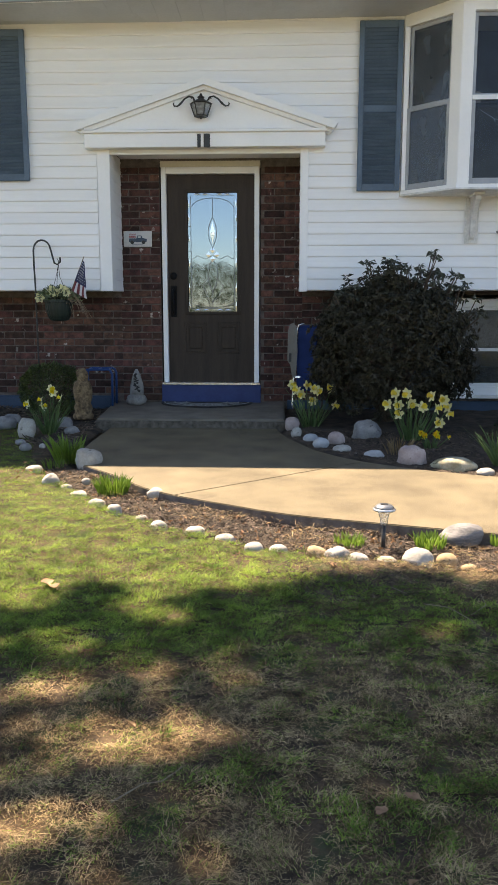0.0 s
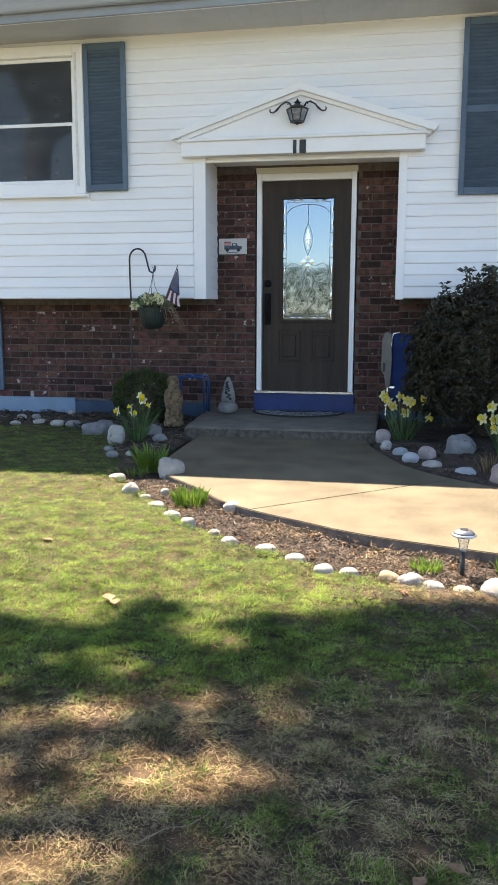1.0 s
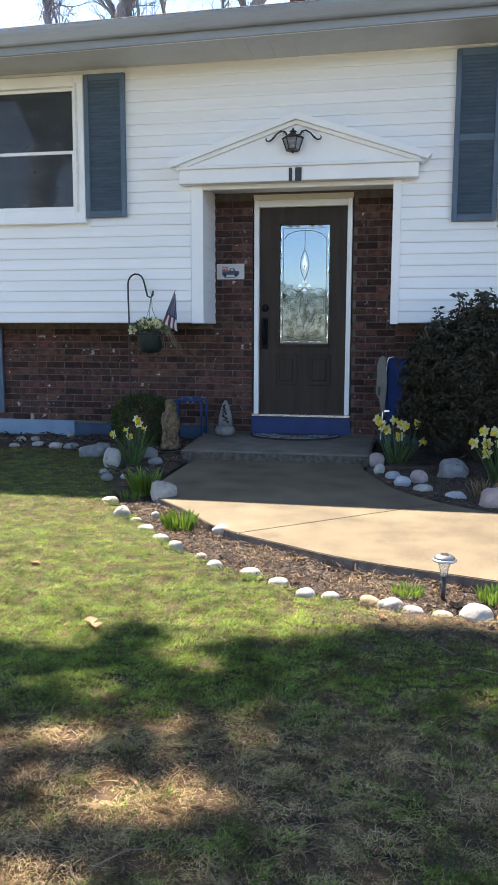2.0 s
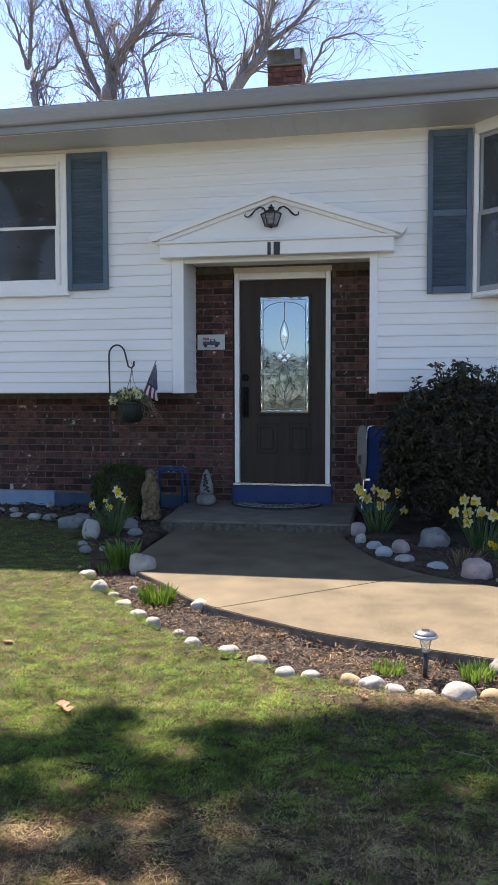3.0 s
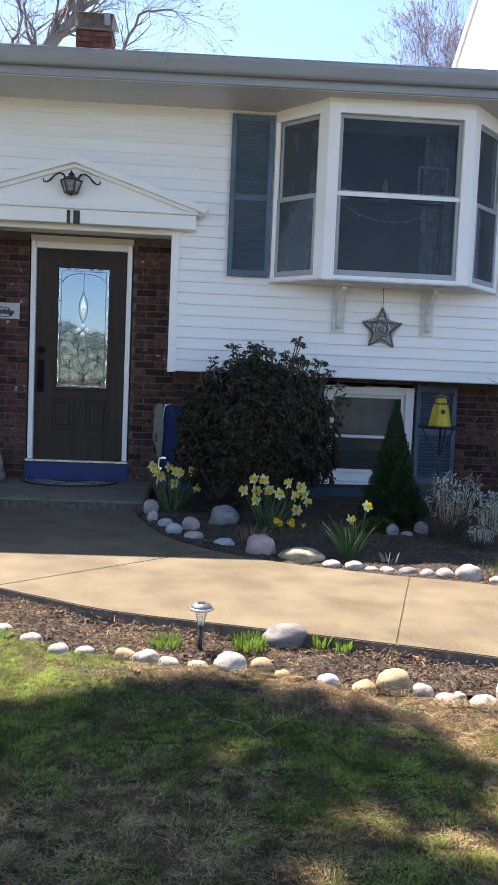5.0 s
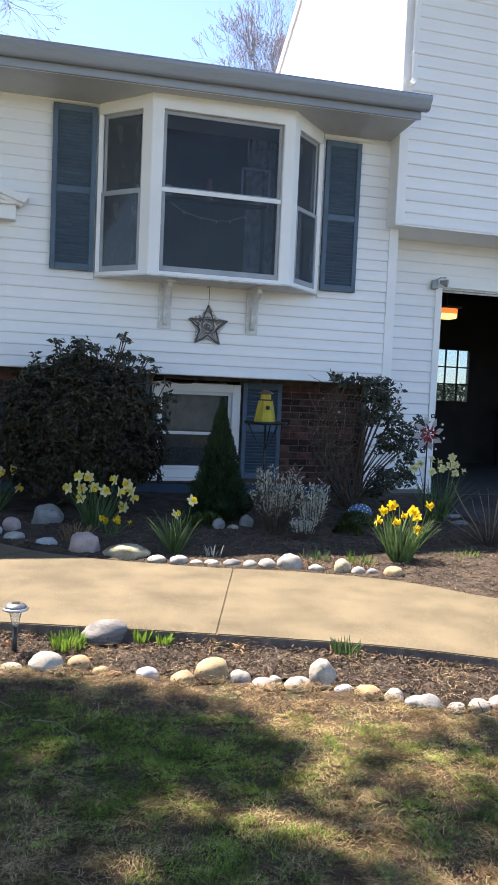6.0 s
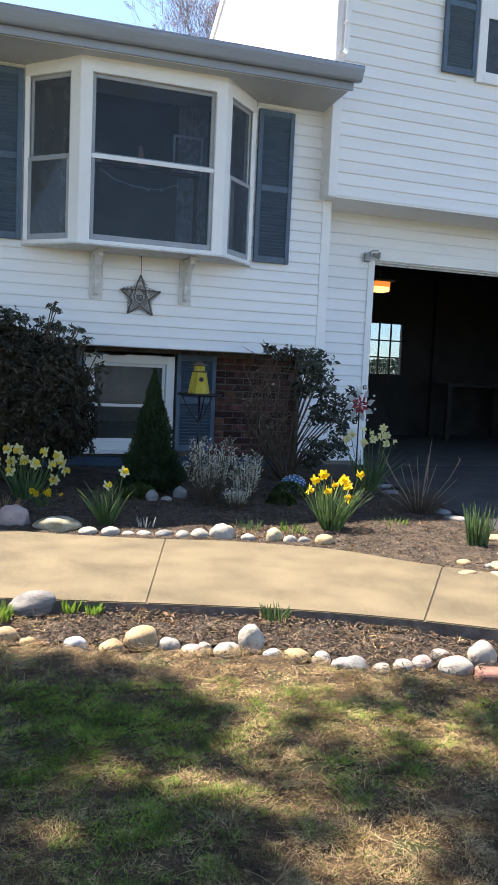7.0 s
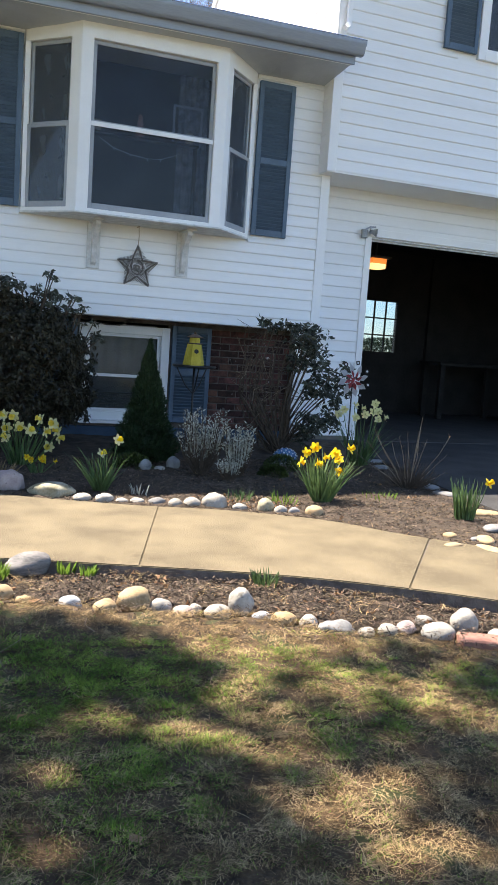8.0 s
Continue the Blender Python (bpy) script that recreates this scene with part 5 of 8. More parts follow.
# ---- garage lamp ----
M_GLOW = bpy.data.materials.new("amber_shade")
M_GLOW.use_nodes = True
gp = M_GLOW.node_tree.nodes["Principled BSDF"]
gp.inputs["Base Color"].default_value = (0.7, 0.35, 0.12, 1)
gp.inputs["Emission Color"].default_value = (1.0, 0.25, 0.04, 1)
gp.inputs["Emission Strength"].default_value = 0.30
lamp_g = thing("ceiling_lamp", (5.0, 9.5, 2.765), "lit amber glass ceiling lamp in the dark garage", "ceiling lamp")
part("shade", bx(-0.105, 0.105, -0.105, 0.105, 0.0, 0.13, bev=0.014), M_GLOW, lamp_g, "glowing amber shade")
M_BULB = bpy.data.materials.new("warm_bulb_glow")
M_BULB.use_nodes = True
gb = M_BULB.node_tree.nodes["Principled BSDF"]
gb.inputs["Emission Color"].default_value = (1.0, 0.62, 0.22, 1)
gb.inputs["Emission Strength"].default_value = 0.5
part("diffuser", bx(-0.107, 0.100, -0.1065, 0.098, -0.004, 0.070, bev=0.014), M_BULB, lamp_g, "warm glowing lower glass")
part("canopy", bx(-0.15, 0.15, -0.15, 0.15, 0.121, 0.15, bev=0.01), M_BLACK, lamp_g)
part("stem", tube(bmesh.new(), [(0, 0, 0.14), (0, 0, 0.635)], 0.012, 8), M_BLACK, lamp_g)

# ---- behind the bay's panes ----
M_CREAM = surf("cream_wax", (0.5, 0.42, 0.32), (0.6, 0.52, 0.42), 8, 0.6, 0.03, 50)
M_PINK = surf("dusty_pink_glaze", (0.45, 0.22, 0.18), (0.55, 0.3, 0.25), 8, 0.5, 0.03, 50)
M_CLOTH = surf("grey_patterned_curtain", (0.14, 0.14, 0.15), (0.34, 0.34, 0.36), 16, 0.9, 0.2, 60)
table = thing("plant_shelf", (1.6, 7.74, 2.735), "narrow dark shelf standing inside the bay window", "shelf")
part("shelf_board", bx(-0.5, 0.5, -0.05, 0.05, 0.715, 0.735, bev=0.003), M_DOOR, table)
for sx in (-0.48, 0.48):
    part("leg", bx(sx - 0.012, sx + 0.012, -0.03, 0.03, 0, 0.715), M_DOOR, table)
fig1 = thing("figurine", (1.56, 7.74, 3.47), "dusty pink figurine on the table in the window", "figurine")
part("figure", lathe(bmesh.new(), [(0.035, 0), (0.04, 0.02), (0.025, 0.08), (0.03, 0.12), (0.018, 0.15), (0.022, 0.18), (0.004, 0.2)], 12), M_PINK, fig1, smooth=True)
cand = thing("candle_jar", (1.18, 7.74, 3.47), "cream candle jar on the table in the window", "candle")
part("jar", lathe(bmesh.new(), [(0.035, 0), (0.037, 0.005), (0.037, 0.09), (0.03, 0.1)], 14), M_CREAM, cand, smooth=True)
copy_thing(cand, pose(2.02, 7.74, 3.47))
lights_wire = thing("string_lights", (1.6, 7.56, 3.36), "thin unlit string of fairy lights across the window", "string lights")
wire_pts = [(-0.42, 0, 0.02), (-0.30, 0, -0.05), (-0.15, 0, -0.085), (0.0, 0, -0.10), (0.12, 0, -0.09), (0.26, 0, -0.035)]
part("wire", tube(bmesh.new(), wire_pts, 0.003, 4), M_SIGN, lights_wire)
for p in wire_pts[1:]:
    part("bulb", tube(bmesh.new(), [p, (p[0] + 0.003, p[1], p[2] - 0.022)], [0.007, 0.004], 5), M_SIGN, lights_wire)


def build_curtain(x, w, z0, z1, y):
    bm = bmesh.new()
    n = 24
    a = [bm.verts.new((w * i / n, 0.018 * math.sin(i * 1.3), 0)) for i in range(n + 1)]
    b = [bm.verts.new((w * i / n, 0.014 * math.sin(i * 1.3 + 0.3), z1 - z0)) for i in range(n + 1)]
    for i in range(n):
        bm.faces.new((a[i], a[i + 1], b[i + 1], b[i]))
    solo("curtain", bm, M_CLOTH, (x, y, z0), "grey patterned curtain beside the bay window", "curtain", smooth=True)


build_curtain(1.93, 0.28, 2.737, 4.10, 7.84)
frame_t = thing("picture_frame", (1.86, 7.745, 3.47), "thin pale empty frame on the table in the window", "picture frame")
part("frame_bar", bx(0, 0.018, 0, 0.012, 0, 0.34), M_SASH, frame_t)
part("frame_bar", bx(0.018, 0.26, 0, 0.012, 0.322, 0.34), M_SASH, frame_t)
part("frame_bar", bx(0.26, 0.278, 0, 0.012, 0, 0.34), M_SASH, frame_t)
# This half curtain also stands in for the whitish reflection in the glass.
M_VEIL = surf("white_sheer_curtain", (0.6, 0.61, 0.63), (0.8, 0.81, 0.83), 5, 0.9, 0.2, 40)
bm = bmesh.new()
n_ = 30
va = [bm.verts.new((0.72 * i / n_, 0.02 * math.sin(i * 1.1), 0.0 if i % 30 else 0.0)) for i in range(n_ + 1)]
vb = [bm.verts.new((0.72 * i / n_, 0.02 * math.sin(i * 1.1 + 0.4), 0.46 + 0.03 * math.sin(i * 0.5))) for i in range(n_ + 1)]
for i in range(n_):
    bm.faces.new((va[i], va[i + 1], vb[i + 1], vb[i]))
solo("valance_curtain", bm, M_VEIL, (1.28, 8.52, 1.34), "white half curtain that doubles as the lower window's pale reflection", "curtain", smooth=True)

wire_c = thing("cable", (1.2, BRICK_Y - 0.07, 1.80), "thin dark cable sagging under the overhang", "cable")
part("wire", tube(bmesh.new(), [(0.02, 0, 0.075), (0.12, 0, 0.04), (0.25, 0, 0.008), (0.38, 0, 0.012), (0.46, 0, 0.05), (0.50, 0.0, 0.078)], 0.006, 6), M_BLACK, wire_c, smooth=True)

# ---- loose things by the door ----
M_TERRA = surf("brown_stone_figure", (0.05, 0.032, 0.018), (0.26, 0.18, 0.10), 26, 0.9, 0.7, 70)
M_BLUEMETAL = surf("blue_enamel", (0.008, 0.04, 0.13), (0.014, 0.06, 0.19), 10, 0.35, 0.05, 60)
M_MATRUBBER = surf("door_mat_fibre", (0.018, 0.016, 0.016), (0.065, 0.06, 0.06), 35, 0.95, 0.8, 160)
M_CANVAS = surf("navy_canvas", (0.008, 0.026, 0.11), (0.015, 0.042, 0.17), 8, 0.85, 0.25, 200)
M_ARM = surf("grey_plastic_armrest", (0.13, 0.12, 0.10), (0.18, 0.165, 0.14), 8, 0.5, 0.08, 60)
M_CAIRN = surf("pale_carved_stone", (0.15, 0.147, 0.14), (0.29, 0.285, 0.275), 12, 0.85, 0.4, 90)
M_DARKMARK = surf("dark_carved_marks", (0.02, 0.02, 0.02), (0.04, 0.04, 0.04), 30, 0.9, 0.1, 90)


def build_statue():
    """A worn carved garden figure as one plain turned and dented mesh."""
    bm = bmesh.new()
    prof = [(0.085, 0.0), (0.092, 0.03), (0.08, 0.06), (0.072, 0.14), (0.082, 0.22), (0.085, 0.28), (0.07, 0.33), (0.048, 0.355), (0.052, 0.39), (0.048, 0.43), (0.02, 0.46)]
    lathe(bm, prof, 20, sy=0.8)
    bmesh.ops.subdivide_edges(bm, edges=[e for e in bm.edges if abs(e.verts[0].co.z - e.verts[1].co.z) > 0.01], cuts=2)
    for v in bm.verts:
        k = 0.014 * noise.noise(v.co * 22) + 0.007 * noise.noise(v.co * 55)
        d = Vector((v.co.x, v.co.y, 0))
        if d.length > 0.01:
            v.co += d.normalized() * k
    solo("garden_statue", bm, M_TERRA, (-2.295, 7.45, 0.725), "worn brown carved stone garden figure beside the stoop", "statue", smooth=True, rz=12)


build_statue()


def build_stool():
    st = thing("metal_stool", (-2.30, 8.16, 0.70), "bright blue tubular metal stand against the brick", "stand")
    for y in (-0.10, 0.10):
        part("leg_frame", tube(bmesh.new(), [(-0.14, y, 0), (-0.145, y, 0.38), (-0.13, y, 0.415), (-0.11, y, 0.425), (0.11, y, 0.425), (0.13, y, 0.415), (0.145, y, 0.38), (0.14, y, 0)], 0.012, 8), M_BLUEMETAL, st, smooth=True)
    for x in (-0.1, 0, 0.1):
        part("cross_bar", tube(bmesh.new(), [(x, -0.1, 0.425), (x, 0.1, 0.425)], 0.007, 6), M_BLUEMETAL, st)


build_stool()

cairn = thing("carved_stone", (-1.935, 8.12, 0.772), "pale carved cone stone standing on a rough block", "garden stone")
base_b = blob(0.21, 0.17, 0.125, 3, 0.15, 2, 0.75)
part("block", base_b, M_CAIRN, cairn, smooth=True)
bm = bmesh.new()
lathe(bm, [(0.066, 0), (0.072, 0.03), (0.066, 0.09), (0.045, 0.17), (0.025, 0.225), (0.01, 0.25)], 14, (0.01, 0, 0.105), sy=0.6)
part("cone", bm, M_CAIRN, cairn, smooth=True)
for i in range(26):
    bm = bmesh.new()
    f = i / 25
    rr = 0.066 - 0.045 * f
    x = (brick_rng.random() - 0.5) * rr * 1.2
    z = 0.14 + 0.17 * f
    box(bm, 0.01 + x - 0.009, 0.01 + x + 0.009, -0.046 + 0.022 * f - 0.008, -0.03 + 0.022 * f, z - 0.007, z + 0.006, bev=0.002)
    part("mark", bm, M_DARKMARK, cairn)

bm = bmesh.new()
outl = [(0.46 * math.cos(a), -0.40 * math.sin(a)) for a in np.linspace(0, math.pi, 25)]
slab(bm, outl, 0, 0.014)
mat_t = thing("door_mat", (-1.25, 8.31, 0.773), "dark half-round patterned door mat on the stoop", "door mat")
part("mat_base", bm, M_MATRUBBER, mat_t)
bm = bmesh.new()
for rr in (0.92, 0.7, 0.45):
    tube(bm, [(0.46 * rr * math.cos(a), -0.015 - 0.40 * rr * math.sin(a) * 0.95, 0.014) for a in np.linspace(0.05, math.pi - 0.05, 25)], 0.006, 5)
for k in range(14):
    a = 0.2 + k * 0.21
    tube(bm, [(0.2 * math.cos(a), -0.02 - 0.17 * math.sin(a), 0.014), (0.40 * math.cos(a + 0.08), -0.02 - 0.34 * math.sin(a + 0.08), 0.014)], 0.004, 4)
part("mat_pattern", bm, M_LEAD, mat_t, "worn grey scroll pattern")


def build_lounger():
    lo = thing("folded_chair", (-0.32, 7.80, 0.773), "folded navy canvas camp chair leaning in the corner", "folding chair", rz=-4)
    lean = pose(0, 0, 0, -5)

    def p_(name, bm, m, label="", smooth=False):
        bmesh.ops.transform(bm, matrix=lean, verts=bm.verts)
        return part(name, bm, m, lo, label, smooth)
    p_("canvas", bx(-0.03, 0.15, -0.02, 0.03, 0.22, 0.79, bev=0.008), M_CANVAS)
    p_("canvas", bx(-0.04, 0.20, 0.04, 0.08, 0.18, 0.70, bev=0.008), M_CANVAS)
    p_("tube_frame", tube(bmesh.new(), [(-0.05, -0.025, 0.0), (-0.075, -0.025, 0.05), (-0.06, -0.025, 0.3), (-0.035, -0.025, 0.76), (-0.02, -0.025, 0.795), (0.03, -0.025, 0.80)], 0.010, 8), M_CHROME, "bright aluminium tube", True)
    p_("tube_frame", tube(bmesh.new(), [(0.2, -0.02, 0.0), (0.22, -0.02, 0.4), (0.22, -0.02, 0.79)], 0.010, 8), M_CHROME, "", True)
    arm = bmesh.new()
    prism(arm, [(-0.075, 0.30), (-0.045, 0.32), (-0.03, 0.55), (-0.045, 0.78), (-0.07, 0.81), (-0.10, 0.80), (-0.12, 0.74), (-0.125, 0.46), (-0.095, 0.42)], -0.06, -0.03)
    p_("armrest", arm, M_ARM, "grey plastic armrest")
    # A black patch on the face stands for the shaded cup hole.
    p_("cup_patch", bx(-0.108, -0.085, -0.064, -0.059, 0.45, 0.53, bev=0.004), M_BLACK)
    p_("clip", bx(-0.05, 0.0, -0.035, -0.02, 0.30, 0.32, bev=0.002), M_CHROME)
    p_("clip", bx(-0.06, -0.035, -0.038, -0.022, 0.20, 0.225, bev=0.002), M_CHROME)


build_lounger()


# ---- hanging basket on its hook ----
M_GREENPOT = surf("dark_green_plastic_pot", (0.006, 0.013, 0.010), (0.013, 0.023, 0.018), 10, 0.5, 0.1, 60)


def build_hook():
    hk = thing("shepherd_hook", (-2.78, 7.75, 0.69), "slim black iron shepherd's hook in the bed", "plant hook")
    pts = [(0, 0, -0.05), (0, 0, 0.6), (0, 0, 1.22), (-0.005, 0, 1.42)] + [(0.075 + 0.08 * math.cos(a), 0, 1.55 + 0.095 * math.sin(a)) for a in np.linspace(math.pi, 0.15, 9)] + [(0.17, 0, 1.50), (0.185, 0, 1.44), (0.215, 0, 1.425), (0.24, 0, 1.45), (0.24, 0, 1.49)]
    part("rod", tube(bmesh.new(), pts, 0.0085, 7), M_BLACK, hk, smooth=True)
    part("foot", tube(bmesh.new(), [(-0.07, 0, 0.03), (0, 0, 0.045), (0.07, 0, 0.03)], 0.006, 5), M_BLACK, hk)


build_hook()


# ---- stones ----
TONES = [((0.27, 0.25, 0.22), (0.43, 0.405, 0.36)), ((0.15, 0.15, 0.15), (0.27, 0.265, 0.26)), ((0.31, 0.215, 0.115), (0.46, 0.345, 0.205)), ((0.29, 0.22, 0.205), (0.42, 0.345, 0.32)), ((0.30, 0.32, 0.33), (0.46, 0.47, 0.48)), ((0.24, 0.21, 0.12), (0.46, 0.43, 0.33))]
M_STONE = [surf("field_stone", a, b, 14, 0.85, 0.45, 90, rnd=0.08, spots=(tuple(0.55 * c for c in a), 18, 0.64)) for a, b in TONES]
M_GRANITE = surf("banded_grey_rock", (0.095, 0.092, 0.095), (0.24, 0.225, 0.215), 9, 0.85, 0.4, 80, stretch=(1, 1, 4))
STONE_WORDS = ["rounded white field stone", "weathered grey field stone", "rounded tan field stone", "smooth pinkish field stone", "pale bluish field stone", "mossy yellowish field stone"]
EDGE_LEFT = [(-2.11, 5.4, 0.112, 0.05, 0), (-1.89, 5.02, 0.11, 0.076, 0), (-1.77, 4.93, 0.074, 0.035, 0), (-1.65, 4.76, 0.104, 0.036, 0), (-1.49, 4.54, 0.098, 0.046, 0), (-1.36, 4.37, 0.088, 0.059, 0), (-1.2, 4.28, 0.063, 0.028, 0), (-1.08, 4.09, 0.093, 0.055, 0), (-0.89, 4.03, 0.107, 0.045, 0), (-0.74, 3.93, 0.098, 0.04, 0), (-0.6, 3.79, 0.089, 0.047, 0), (-0.49, 3.78, 0.094, 0.04, 0), (-0.32, 3.74, 0.092, 0.05, 2), (-0.23, 3.7, 0.105, 0.062, 0), (-0.14, 3.66, 0.094, 0.047, 0), (-0.02, 3.65, 0.089, 0.037, 0), (0.11, 3.63, 0.129, 0.083, 0), (-1.79, 5.53, 0.172, 0.148, 0), (-1.2, 4.74, 0.102, 0.064, 0)]
EDGE_RIGHT = [(0.24, 3.66, 0.096, 0.05, 2), (0.32, 3.59, 0.063, 0.03, 2), (0.49, 3.5, 0.092, 0.052, 4), (0.62, 3.44, 0.099, 0.052, 2), (0.74, 3.47, 0.134, 0.087, 2), (0.84, 3.43, 0.088, 0.048, 0), (0.92, 3.37, 0.087, 0.037, 3), (0.98, 3.40, 0.053, 0.031, 0), (1.05, 3.33, 0.109, 0.048, 0), (1.16, 3.36, 0.102, 0.102, 0), (1.21, 3.25, 0.078, 0.043, 4), (1.29, 3.21, 0.099, 0.052, 2), (1.385, 3.18, 0.082, 0.043, 0), (1.47, 3.10, 0.153, 0.047, 1), (1.58, 3.06, 0.068, 0.03, 0), (1.67, 3.05, 0.082, 0.043, 0), (1.76, 3.06, 0.091, 0.044, 3)]
EDGE_FAR_END = [(1.88, 3.12, 0.08, 0.04, 0), (1.86, 2.98, 0.141, 0.06, 0), (2.01, 3.02, 0.114, 0.097, 0), (1.95, 2.86, 0.084, 0.038, 3), (2.1, 2.9, 0.11, 0.05, 0), (2.22, 2.82, 0.1, 0.05, 0)]
EDGE_BED = [(0.39, 5.62, 0.197, 0.135, 3), (0.64, 5.47, 0.25, 0.104, 5), (0.81, 5.33, 0.124, 0.045, 0), (0.94, 5.27, 0.117, 0.055, 0), (1.04, 5.23, 0.082, 0.035, 0), (1.13, 5.21, 0.09, 0.038, 0), (1.25, 5.18, 0.11, 0.045, 1), (1.35, 5.12, 0.096, 0.05, 0), (1.46, 5.12, 0.111, 0.06, 0), (1.6, 5.09, 0.159, 0.104, 0), (1.74, 5.01, 0.09, 0.045, 0), (1.9, 4.98, 0.111, 0.083, 5), (1.97, 4.9, 0.083, 0.055, 0), (2.05, 4.87, 0.076, 0.048, 1), (2.16, 4.81, 0.123, 0.075, 2), (2.79, 4.27, 0.09, 0.03, 2), (2.90, 4.17, 0.08, 0.03, 1)]
BED_LEFT = [(-3.85, 7.45, 0.107, 0.035, 0), (-3.96, 7.81, 0.101, 0.045, 0), (-3.82, 7.84, 0.101, 0.045, 0), (-3.64, 7.53, 0.129, 0.043, 0), (-3.42, 7.44, 0.137, 0.053, 0), (-3.25, 7.41, 0.147, 0.063, 1), (-2.92, 7.1, 0.273, 0.109, 1), (-2.93, 7.38, 0.166, 0.083, 1), (-2.54, 6.59, 0.147, 0.156, 0), (-3.6, 8.2, 0.082, 0.047, 0), (-2.5, 6.3, 0.088, 0.035, 1), (-2.38, 6.05, 0.093, 0.05, 1), (-2.35, 7.0, 0.149, 0.1, 1), (-2.21, 6.72, 0.123, 0.066, 1), (-2.28, 6.14, 0.051, 0.03, 0), (-1.66, 4.98, 0.054, 0.034, 0)]
BED_STOOP = [(-0.40, 7.02, 0.132, 0.113, 3), (-0.37, 6.69, 0.088, 0.079, 0), (-0.26, 6.46, 0.127, 0.068, 4), (-0.19, 6.24, 0.122, 0.073, 4), (-0.07, 6.36, 0.133, 0.1, 3), (-0.05, 6.04, 0.142, 0.055, 0), (0.04, 5.88, 0.054, 0.028, 0), (0.16, 5.82, 0.144, 0.06, 4), (0.18, 6.61, 0.234, 0.156, 1), (1.39, 6.71, 0.108, 0.07, 1), (1.44, 6.35, 0.102, 0.094, 1), (1.56, 6.36, 0.086, 0.043, 0), (1.69, 6.45, 0.105, 0.097, 1)]
stone_k = 0
for rows, where, grp in ((EDGE_LEFT, "in the lawn edging", "stones edging the lawn"), (EDGE_RIGHT, "in the lawn edging", "stones edging the lawn"), (EDGE_FAR_END, "in the lawn edging", "stones edging the lawn"), (EDGE_BED, "edging the flower bed", "stones edging the beds"), (BED_LEFT, "edging the shaded bed", "stones edging the beds"), (BED_STOOP, "in the bed beside the stoop", "stones edging the beds")):
    for x, y, w, h, tone in rows:
        stone_k += 1
        big = w > 0.15
        hh = h * 1.02 + 0.006
        solo("rock" if big else "stone", blob(w, w * (0.72 + 0.25 * ((stone_k * 37) % 10) / 10), hh, stone_k, 0.34 if big else 0.18, 3, 0.72), M_STONE[tone], (x, y, ground_z(x, y) + (-0.026 if grp == "stones edging the lawn" else -0.012 if big else 0.002)), ("large " if big else "") + STONE_WORDS[tone] + " " + where, "rock" if big else "stone", grp, smooth=True, rz=(stone_k * 71) % 40 - 20)
solo("rock", blob(0.20, 0.15, 0.095, 77, 0.26, 3, 0.7), M_GRANITE, (0.37, 3.965, ground_z(0, 3.99) - 0.026), "large banded grey rock beside the walkway", "rock", "stones edging the lawn", smooth=True)


# ---- leaves, blades and litter ----
def leaves(name, base, way, length, width, material, fold=0.15, curl=0.0):
    """Many small folded leaves: base points, directions, lengths, widths."""
    base, way = np.asarray(base, float), np.asarray(way, float)
    n = len(base)
    way /= np.linalg.norm(way, axis=1, keepdims=True) + 1e-9
    ref = np.random.normal(size=(n, 3))
    side = np.cross(way, ref)
    side /= np.linalg.norm(side, axis=1, keepdims=True) + 1e-9
    nor = np.cross(side, way)
    L, W = np.broadcast_to(length, n)[:, None], np.broadcast_to(width, n)[:, None]
    tip = base + way * L - nor * L * curl
    mid = base + way * L * 0.5 + nor * L * curl * 0.3
    v = np.stack([base, mid + side * W / 2 + nor * W * fold, tip, mid - side * W / 2 + nor * W * fold, mid], 1).reshape(-1, 3)
    k = np.arange(n)[:, None] * 5
    f = np.concatenate([k + np.array([[0, 1, 2, 4]]), k + np.array([[0, 4, 2, 3]])])
    return quick(name, v.tolist(), f.tolist(), material)


def blades(name, base, way, length, width, material, bend=0.5, seg=2):
    """Narrow tapering blades that bend over."""
    base, way = np.asarray(base, float), np.asarray(way, float)
    n = len(base)
    way /= np.linalg.norm(way, axis=1, keepdims=True) + 1e-9
    a = np.random.uniform(0, 2 * np.pi, n)
    side = np.stack([np.cos(a), np.sin(a), np.zeros(n)], 1)
    out = np.stack([-np.sin(a), np.cos(a), np.zeros(n)], 1)
    L, W = np.broadcast_to(length, n)[:, None], np.broadcast_to(width, n)[:, None]
    rows = []
    for s in range(seg + 1):
        t = s / seg
        c = base + way * L * t + out * L * bend * t * t - np.array([0, 0, 1.0]) * L * bend * 0.35 * t ** 3
        w = W * (1 - 0.85 * t) / 2
        rows += [c - side * w, c + side * w]
    v = np.stack(rows, 1).reshape(-1, 3)
    m = 2 * (seg + 1)
    k = np.arange(n)[:, None] * m
    f = np.concatenate([k + np.array([[2 * s, 2 * s + 1, 2 * s + 3, 2 * s + 2]]) for s in range(seg)])
    return quick(name, v.tolist(), f.tolist(), material)


def ball_dirs(n, up=0.0):
    d = np.random.normal(size=(n, 3))
    d /= np.linalg.norm(d, axis=1, keepdims=True)
    d[:, 2] += up
    return d


